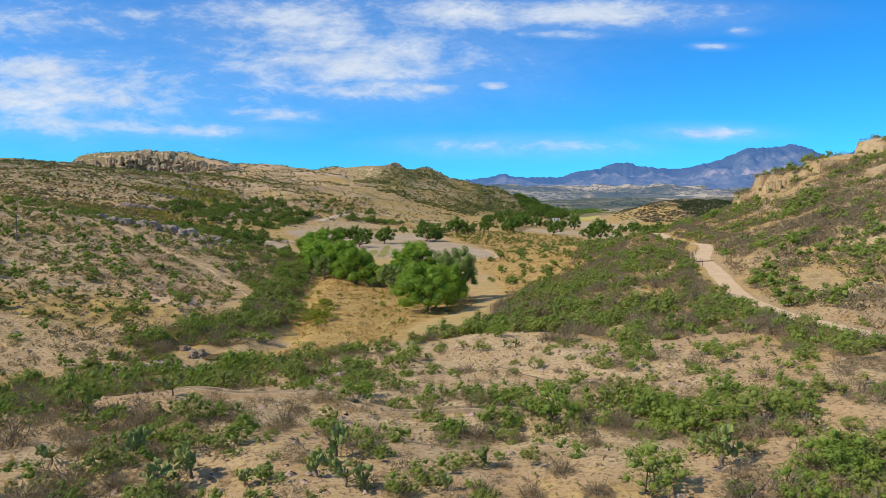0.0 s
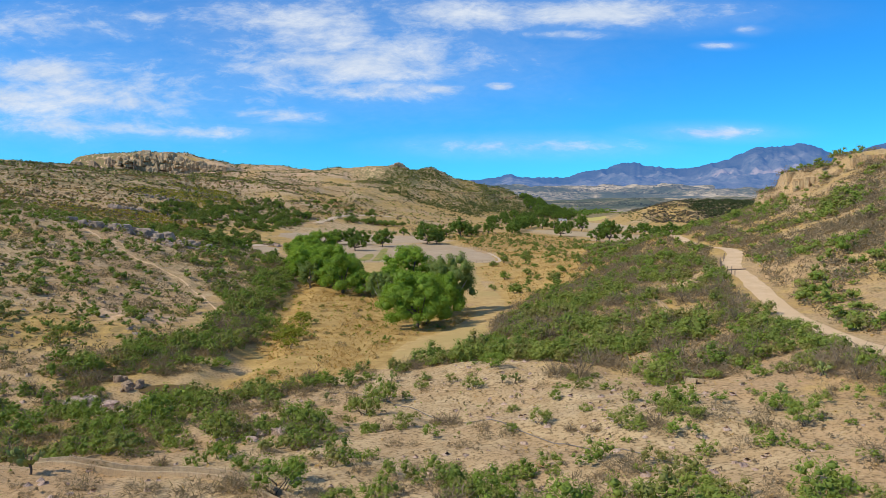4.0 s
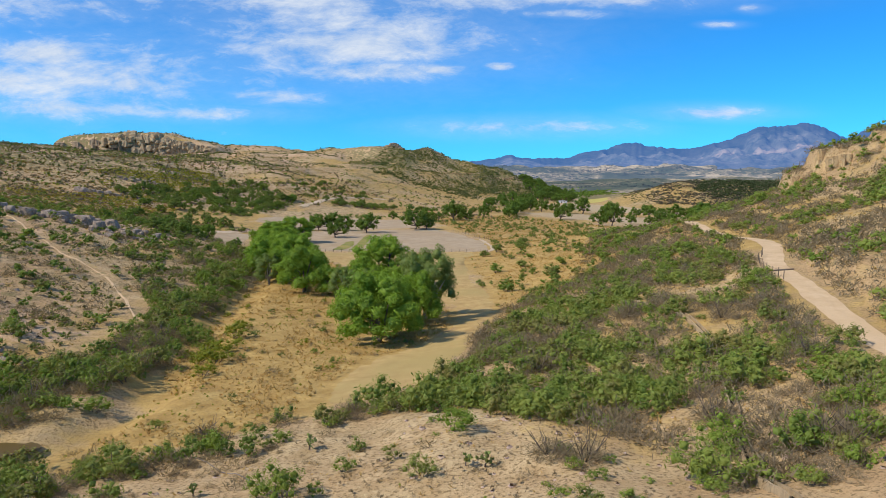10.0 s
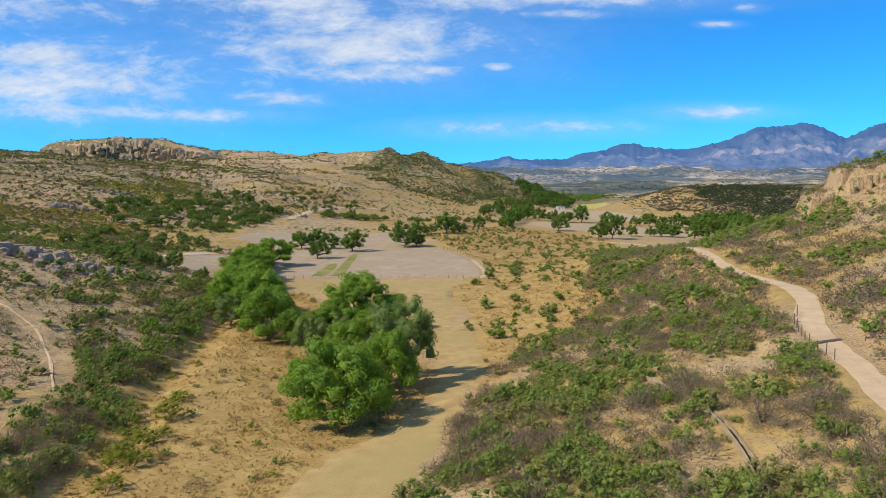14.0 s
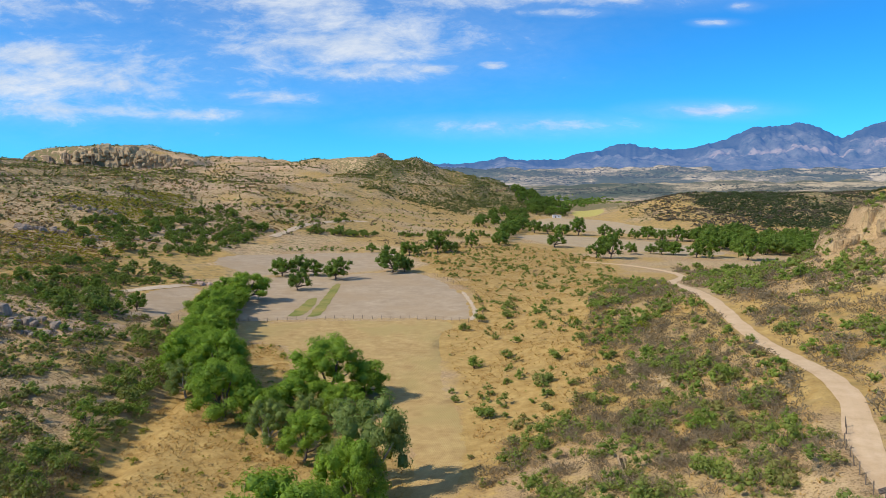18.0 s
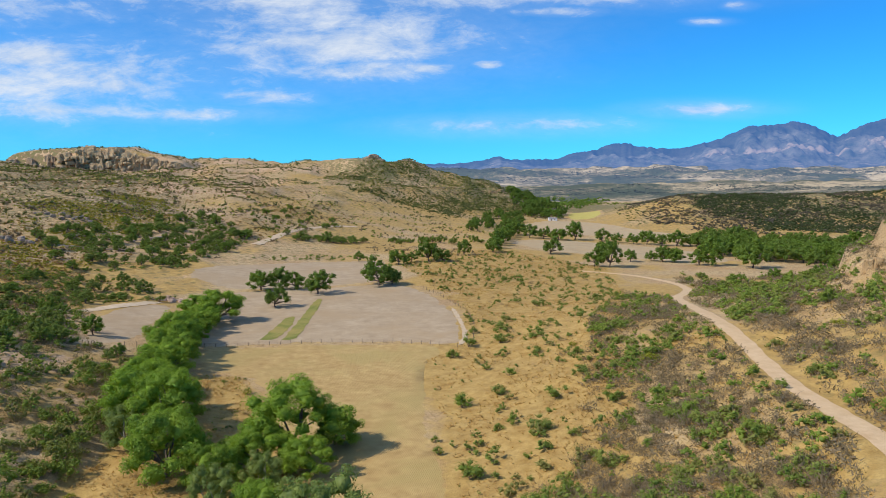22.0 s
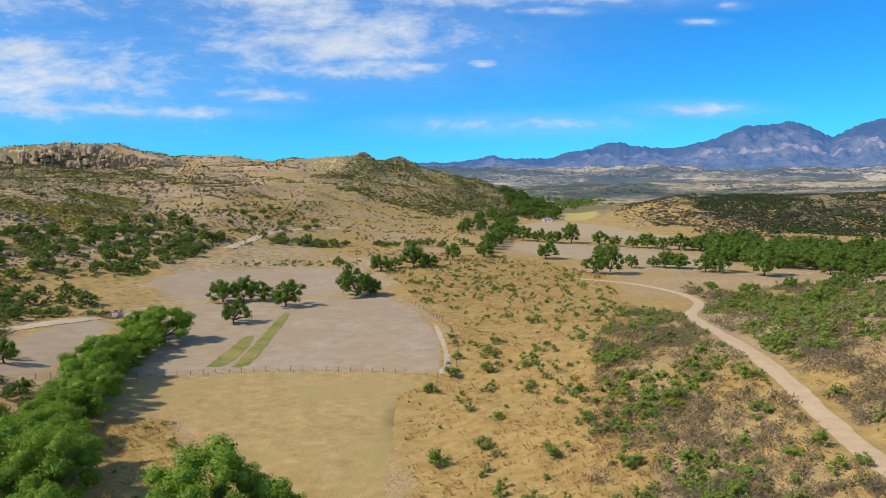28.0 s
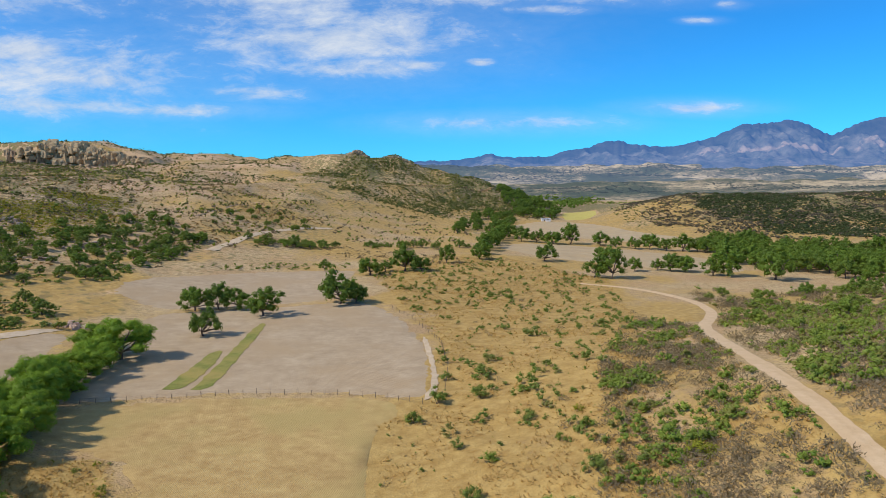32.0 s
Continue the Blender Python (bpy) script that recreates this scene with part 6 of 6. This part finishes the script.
def zone(poly, density, seed, green=0.6, lo=1.6, hi=4.0, fine=False, clump=1.2, singles=0, single_y=(0, 140), far=False, leaf=None):
    """Scrub over a polygon: the first few in a stretch stand as shrubs of their own, the rest is one joined mass."""
    rng = np.random.default_rng(seed)
    x, y = sow(poly, density * 1.8, seed, clump)
    size = 1.3 * (lo + (hi - lo) * rng.random(len(x)) ** 1.4)
    is_green = rng.random(len(x)) < np.clip(green + 0.5 * fbm(x, y, 18, 2, seed + 3), 0.04, 0.97)
    own = np.zeros(len(x), bool)
    if singles:
        pick = np.where((y > single_y[0]) & (y < single_y[1]))[0][:singles]
        own[pick] = True
        for i in pick:
            (green_shrub if is_green[i] else dry_shrub).put(float(x[i]), float(y[i]), float(size[i]) * 0.9, random.uniform(0.75, 1.05))
    tone = np.where(is_green, rng.choice(3, len(x), p=(0.62, 0.13, 0.25) if leaf else (0.52, 0.24, 0.24)), 3)
    big = SCRUB_HI if fine else FAR_BUSH if far else SCRUB_LO
    dry = DRY_HI if fine else FAR_BUSH if far else DRY_LO
    for k, name, label, shapes, mat in ((0, "scrub", "mass of light green thorn scrub on dry ground", big, leaf or LEAF_SCRUB), (1, "scrub", "mass of dark green thorn scrub on dry ground", big, LEAF_DARK),
                                        (2, "scrub", "mass of olive thorn scrub on dry ground", big, LEAF_OLIVE), (3, "dry_scrub", "mass of leafless grey-brown brush", dry, TWIGS)):
        i = np.where((tone == k) & ~own)[0]
        if len(i):
            scatter(name, label, "scrub", shapes, mat, x[i], y[i], size[i], 0.78 + 0.34 * rng.random(len(i)))


STRIP_EDGE = [(-34, 118), (-18, 128), (-4, 140), (10, 150), (14, 158), (20, 154), (8, 136), (-2, 128), (-14, 117), (-26, 108)]
zone(THICKET, 0.36, 901, 0.58, 1.1, 4.6, True, 0.4, 70, (95, 160))
zone(STRIP_EDGE, 0.34, 916, 0.70, 1.2, 3.6, True, 0.5, 15, (100, 160))
zone(LEFT_BANK, 0.26, 902, 0.50, 1.6, 4.4, True, 0.5, 30, (0, 200))
zone(FRONT, 0.25, 903, 0.60, 1.0, 3.6, True, 0.8, 45)
zone(FRONT_LEFT, 0.26, 904, 0.32, 0.9, 3.0, True, 0.6, 70)
zone([(30, 97), (42, 104), (48, 130), (56, 158), (54, 172), (48, 140), (40, 112), (34, 75), (46, 70), (47, 92)], 0.16, 926, 0.5, 1.0, 3.2, True, 0.6, 30, (60, 160))
zone([(47, 40), (46, 98), (48, 118), (52, 140), (56, 158), (58.5, 171), (54, 166), (49, 150), (43, 120), (40, 98), (40, 40)], 0.26, 943, 0.6, 1.4, 3.8, True, 0.3, 10, (60, 170))
zone(FRONT_RIGHT, 0.28, 905, 0.6, 1.2, 3.6, True, 0.6, 40)
zone([(-44, 150), (-50, 190), (-62, 212), (-92, 262), (-86, 302), (-66, 300), (-52, 285), (-46, 240), (-43, 200), (-40, 160)], 0.22, 914, 0.28, 1.2, 3.6, False, 0.6, leaf=LEAF_OLIVE)
zone(LEFT_SLOPE, 0.20, 906, 0.55, 0.6, 2.0, False, 0.3, leaf=LEAF_OLIVE)
zone(LEFT_SLOPE, 0.080, 927, 0.60, 1.6, 3.8, False, 0.3)
zone([(-75, 30), (-75, 105), (-40, 116), (-16, 108), (-8, 84), (16, 76), (30, 95), (48, 92), (48, 20)], 0.16, 915, 0.50, 0.7, 2.8, True, 0.8, 30)
zone(RIGHT_SLOPE, 0.48, 907, 0.17, 1.2, 4.0, False, 0.6)
zone(DRY_BELT, 0.55, 908, 0.15, 1.2, 3.6, False, 0.45, 30, (170, 230))
zone([(94, 268), (112, 258), (116, 300), (100, 318)], 0.30, 939, 0.3, 1.2, 3.8, False, 0.3)
zone([(112, 278), (124, 273), (176, 250), (180, 257), (158, 267), (140, 274), (124, 281)], 0.22, 929, 0.4, 1.0, 3.4, False, 0.4)
zone([(109, 286), (124, 281), (140, 274), (158, 267), (180, 257), (200, 300), (150, 320), (112, 305)], 0.26, 917, 0.45, 1.2, 3.6, False, 0.6)
zone(BEND, 0.20, 909, 0.25, 1.4, 4.6, False, 0.9)
zone(GOLD, 0.012, 910, 0.6, 0.5, 2.0, False, 0.7, leaf=LEAF_DARK)
zone(GOLD, 0.030, 936, 0.9, 1.4, 3.4, False, 0.7, leaf=LEAF_DARK)
zone([(-50, 118), (-45, 140), (-37, 146), (-31, 166), (-35, 176), (-41, 162), (-50, 152), (-58, 128)], 0.30, 937, 0.5, 1.2, 3.6, True, 0.4, 20, (110, 180))
zone([(-50, 119), (-60, 130), (-52, 150), (-40, 147), (-36, 133), (-45, 129)], 0.30, 944, 0.55, 1.4, 4.0, True, 0.3)
zone(BARE, 0.085, 911, 0.5, 0.6, 2.2, True, 0.5, 20)
zone(GULLY, 0.030, 940, 0.25, 0.6, 1.8, True, 0.8)
zone(GULLY, 0.030, 912, 0.7, 0.7, 2.2, True, 0.8, 20, (0, 300), leaf=LEAF_YELLOW)
FAR_LEFT = [(-260, 420), (-600, 500), (-600, 1040), (-300, 1040), (-140, 900), (-60, 720), (-95, 560), (-108, 600), (-150, 640), (-190, 520), (-146, 428)]
zone(FAR_LEFT, 0.024, 913, 0.4, 1.0, 3.6, False, 0.9, far=True, leaf=LEAF_YELLOW)
zone(FAR_LEFT, 0.014, 938, 0.85, 1.8, 5.0, False, 1.0, far=True, leaf=LEAF_FAR)
zone([(-260, 250), (-420, 420), (-260, 520), (-150, 428), (-140, 420), (-260, 430)], 0.05, 918, 0.55, 1.0, 3.6, False, 0.8, far=True, leaf=LEAF_OLIVE)
zone([(-140, 900), (-60, 720), (-30, 640), (40, 655), (60, 760), (40, 900), (-60, 960)], 0.012, 919, 0.6, 1.2, 4.0, False, 1.0, far=True)


def far_scrub(name, label, poly, density, seed, lo, hi, mat, shapes, clump=1.0, size=40, tall=0.8):
    x, y = sow(poly, density * 1.8, seed, clump, size)
    rng = np.random.default_rng(seed)
    scatter(name, label, "scrub", shapes, mat, x, y, lo + (hi - lo) * rng.random(len(x)) ** 1.5, tall * (0.8 + 0.4 * rng.random(len(x))))


far_scrub("hill_scrub", "green scrub on the far hillside", [(-640, 800), (-100, 880), (30, 940), (160, 960), (190, 1230), (-100, 1300), (-700, 1300)], 0.024, 920, 2, 6.0, LEAF_FAR, FAR_BUSH, 1.2, 60)
far_scrub("hill_scrub", "dense green scrub on the flank of the pointed hill", [(-150, 990), (40, 930), (165, 980), (185, 1215), (-60, 1225)], 0.055, 921, 2.5, 7, LEAF_FAR, FAR_BUSH, 0.9, 40)
far_scrub("hill_scrub", "olive scrub on the flank of the pointed hill", [(-150, 990), (40, 930), (165, 980), (185, 1215), (-60, 1225)], 0.05, 942, 2, 6, LEAF_OLIVE, FAR_BUSH, 0.9, 40)
far_scrub("hill_scrub", "dark green scrub at the foot of the mesa cliffs", [(-540, 1015), (-300, 1012), (-260, 1050), (-300, 1036), (-540, 1036)], 0.03, 941, 3, 8, LEAF_FAR, FAR_BUSH, 0.7, 40)
# cloud shade on the low mesa is put into leaf and twig colours
far_scrub("mesa_scrub", "dark dense scrub on the low mesa", [(290, 830), (360, 745), (560, 715), (720, 1180), (280, 1120), (330, 950)], 0.085, 922, 4.0, 9, LEAF_SHADED, FAR_BUSH, 0.7, 70, 0.6)
far_scrub("mesa_scrub", "grey leafless brush on the low mesa, darkened as in cloud shade", [(240, 830), (330, 720), (560, 700), (720, 1180), (255, 1120)], 0.055, 934, 3.5, 8, TWIGS_SHADED, FAR_BUSH, 0.6, 50, 0.6)
far_scrub("mesa_scrub", "scattered bushes on the bare end of the low mesa", [(215, 850), (330, 720), (400, 760), (300, 900), (260, 1120), (235, 1000)], 0.012, 935, 2.5, 6, LEAF_FAR, FAR_BUSH, 0.7, 50, 0.7)
far_scrub("yellow_scrub", "low yellow-green bushes on the stony slope", [(-262, 520), (-180, 500), (-150, 600), (-165, 660), (-215, 720), (-260, 700)], 0.22, 923, 1.6, 4.5, LEAF_MUSTARD, FAR_BUSH, 1.0, 40, 0.45)
far_scrub("yellow_scrub", "low olive-yellow bushes on the stony slope", [(-230, 390), (-150, 380), (-140, 440), (-180, 500), (-230, 480)], 0.20, 924, 1.4, 4.0, LEAF_MUSTARD, FAR_BUSH, 1.0, 30, 0.45)
far_scrub("slope_scrub", "rust-brown drying brush on the stony slope", FAR_LEFT, 0.045, 945, 1.4, 4.0, LEAF_RUST, FAR_BUSH, 1.0, 50, 0.55)
far_scrub("slope_scrub", "rust-brown drying brush above the small field", [(-230, 330), (-118, 330), (-110, 400), (-150, 440), (-230, 480)], 0.10, 946, 1.2, 3.4, LEAF_RUST, FAR_BUSH, 0.8, 24, 0.6)
far_scrub("slope_scrub", "dense green scrub between the slope trees", [(-189, 515), (-146, 428), (-108, 455), (-106, 590), (-150, 630), (-172, 580)], 0.10, 930, 2.0, 5.5, LEAF_DARK, SCRUB_LO, 0.7, 22, 0.8)
far_scrub("slope_scrub", "green scrub on the foot of the slope", [(-130, 330), (-150, 400), (-118, 424), (-84, 392), (-106, 372), (-110, 340)], 0.11, 931, 1.5, 4.5, LEAF_DARK, SCRUB_LO, 0.7, 22, 0.8)
far_scrub("slope_scrub", "brown brush above the fields", [(-108, 455), (-100, 560), (-60, 600), (-20, 560), (40, 560), (40, 600), (-60, 640), (-110, 600)], 0.05, 932, 1.2, 3.6, TWIGS, FAR_BUSH, 0.8, 30, 0.7)
far_scrub("slope_scrub", "green scrub row behind the back field", [(-90, 500), (-60, 526), (-35, 540), (-10, 543), (-10, 556), (-60, 548), (-92, 520)], 0.05, 933, 2.0, 5.0, LEAF_DARK, SCRUB_LO, 0.5, 20, 0.8)
far_scrub("yellow_scrub", "green meadow of low bushes under the mesa", [(-520, 900), (-330, 850), (-200, 800), (-190, 850), (-320, 960), (-420, 1020), (-520, 1010)], 0.12, 928, 1.5, 4.5, LEAF_SCRUB, FAR_BUSH, 0.5, 60, 0.45)
far_scrub("plain_scrub", "scattered trees and scrub on the near end of the plain", [(150, 1330), (1100, 1330), (1300, 1600), (-60, 1600), (-40, 1450)], 0.006, 925, 5, 14, LEAF_DARK, FAR_TREE, 1.2, 160, 0.45)
far_scrub("plain_scrub", "green riverside trees on the far plain", [(130, 1250), (230, 1250), (420, 1700), (200, 1700)], 0.009, 926, 8, 16, LEAF_FIELD, FAR_TREE, 0.6, 60, 0.9)


def hazy_leaves(name, haze_glow):
    m, w = material(name)
    geo = w.add("ShaderNodeNewGeometry")
    d = w.add("ShaderNodeBsdfDiffuse", {0: col(w.mix((geo, "Random Per Island"), (0.05, 0.065, 0.03), (0.13, 0.12, 0.06)))})
    # the plain's blue glow again, laid over the leaf colour as haze
    e = w.add("ShaderNodeEmission", {0: (0.16, 0.34, 0.86, 1), 1: haze_glow})
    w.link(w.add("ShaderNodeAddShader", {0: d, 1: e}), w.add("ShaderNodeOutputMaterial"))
    return m


for (pn, y0, y1, step, lift, relief, seed, haze_glow, label), density, hi in zip(PLAINS, (0.0085, 0.0030), (13, 19)):
    x, y = sow([(-0.02 * y0, y0 + 60), (0.66 * y0, y0 + 60), (0.66 * y1, y1 - 350), (-0.02 * y1, y1 - 350)], density, seed, 0.9, 150)
    rng = np.random.default_rng(seed)
    scatter("backdrop_scrub", "dark scrub and trees scattered over the hazy plain", "scrub", FAR_TREE, hazy_leaves(pn + "_scrub", haze_glow), x, y,
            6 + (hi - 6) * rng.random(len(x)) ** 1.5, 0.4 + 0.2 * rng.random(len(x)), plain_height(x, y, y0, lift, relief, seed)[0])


# ------------------------------------------------ grass and stones
def tuft(seed, blades=4, tall=1.0):
    rng = np.random.default_rng(seed)
    co = []
    for _ in range(blades):
        a = rng.random() * 6.28
        d = np.array([math.cos(a), math.sin(a), 0])
        sd = np.array([-d[1], d[0], 0]) * 0.15
        top = d * (0.45 + 0.5 * rng.random()) + np.array([0, 0, tall * (0.22 + 0.35 * rng.random())])
        co += [d * 0.04 - sd, d * 0.04 + sd, top + sd * 0.5, top - sd * 0.5]
    return np.array(co), np.arange(4 * blades).reshape(-1, 4)


TUFTS = [tuft(950 + k) for k in range(6)]


def grass(label, poly, density, seed, lo, hi, clump=1.2, size=9, mat=None):
    x, y = sow(poly, density * 1.8, seed, clump, size)
    rng = np.random.default_rng(seed)
    scatter("dry_grass", label, "grass", TUFTS, mat or STRAW, x, y, lo + (hi - lo) * rng.random(len(x)), 0.7 + 0.5 * rng.random(len(x)))


grass("golden dry grass on the slope", GOLD, 0.55, 960, 0.35, 0.9)
grass("golden dry grass in the gully", GULLY, 0.9, 961, 0.25, 0.6)
grass("dry grass between the thorn bushes", THICKET, 0.35, 962, 0.3, 0.8)
grass("dry grass on the upper slope", RIGHT_SLOPE, 0.22, 963, 0.4, 0.9)
grass("dry grass under leafless brush", DRY_BELT, 0.6, 964, 0.4, 0.9)
grass("dry grass on the near slope", FRONT_LEFT + [(10, 30)], 0.5, 965, 0.25, 0.6)
grass("sparse dry grass on stony ground", LEFT_SLOPE, 0.06, 966, 0.3, 0.8)
grass("dry grass tufts on sand", [(-22, 124), (30, 124), (36, 50), (-20, 40)], 0.16, 967, 0.15, 0.45)


def low_brush(label, poly, density, seed, mat, lo=0.4, hi=1.0):
    """Small dry weeds and seedlings between the shrubs."""
    x, y = sow(poly, density * 1.8, seed, 1.0, 10)
    rng = np.random.default_rng(seed)
    scatter("low_brush", label, "brush", [shrub_shape(980 + k, 12, 0.085, 0.8, 1, heart=0.4)[1] for k in range(5)], mat, x, y, lo + (hi - lo) * rng.random(len(x)), 0.8 + 0.4 * rng.random(len(x)))


NEAR_ALL = [(-75, 25), (-75, 110), (-40, 118), (30, 124), (50, 90), (48, 20)]
low_brush("low dry weeds on the near slope", NEAR_ALL, 0.20, 981, TWIGS)
low_brush("small green weeds on the near slope", NEAR_ALL, 0.07, 982, LEAF_SCRUB, 0.3, 0.8)
low_brush("low dry weeds on the stony slope", LEFT_SLOPE, 0.12, 983, TWIGS)
low_brush("small green weeds on the stony slope", LEFT_SLOPE, 0.09, 984, LEAF_OLIVE)
low_brush("low dry weeds on the upper slope", RIGHT_SLOPE, 0.16, 985, TWIGS)
low_brush("low dry weeds in golden grass", GOLD, 0.10, 986, STRAW, 0.5, 1.2)
low_brush("small green weeds in golden grass", GOLD, 0.012, 987, LEAF_DARK)
low_brush("dry weeds in the gully", GULLY, 0.5, 988, STRAW, 0.5, 1.3)
low_brush("yellow-green weeds in the gully", GULLY, 0.14, 989, LEAF_YELLOW, 0.4, 1.1)


def pebble(seed):
    rng = np.random.default_rng(seed)
    co = np.array([(1, 0, 0), (0, 1, 0), (-1, 0, 0), (0, -1, 0), (0, 0, 0.7), (0.5, 0.6, 0.45), (-0.6, 0.4, 0.4), (-0.3, -0.7, 0.5)], float) * 0.5
    co += rng.normal(size=co.shape) * 0.07
    f = np.array([(0, 1, 5, 4), (1, 2, 6, 5), (5, 6, 4, 4), (2, 3, 7, 6), (6, 7, 4, 4), (3, 0, 4, 7)])
    return co, np.where(f[:, 3:4] == f[:, 2:3], np.roll(f, 0, 1), f)


def stones(label, poly, density, seed, lo, hi, mat):
    x, y = sow(poly, density * 1.8, seed, 1.2, 12)
    rng = np.random.default_rng(seed)
    shapes = []
    for k in range(5):
        co, f = pebble(seed + k)
        shapes.append((co, np.array([q for q in f if len(set(q)) == 4])))
    scatter("stones", label, "stones", shapes, mat, x, y, lo + (hi - lo) * rng.random(len(x)) ** 3, np.ones(len(x)))


stones("loose stones on the near slope", [(-75, 30), (-75, 120), (30, 124), (48, 60), (48, 20)], 0.18, 970, 0.12, 0.9, ROCK_PINK)
stones("loose grey stones on the slope", LEFT_SLOPE, 0.06, 971, 0.2, 1.6, ROCK_GREY)
stones("stones of a low dry wall on the hillside", [(-136, 649), (-139, 702), (-131, 770), (-128, 770), (-136, 702), (-133, 649)], 1.4, 972, 0.5, 1.3, ROCK_GREY)
stones("loose stones beside the road", RIGHT_SLOPE, 0.02, 973, 0.2, 1.2, ROCK_WARM)
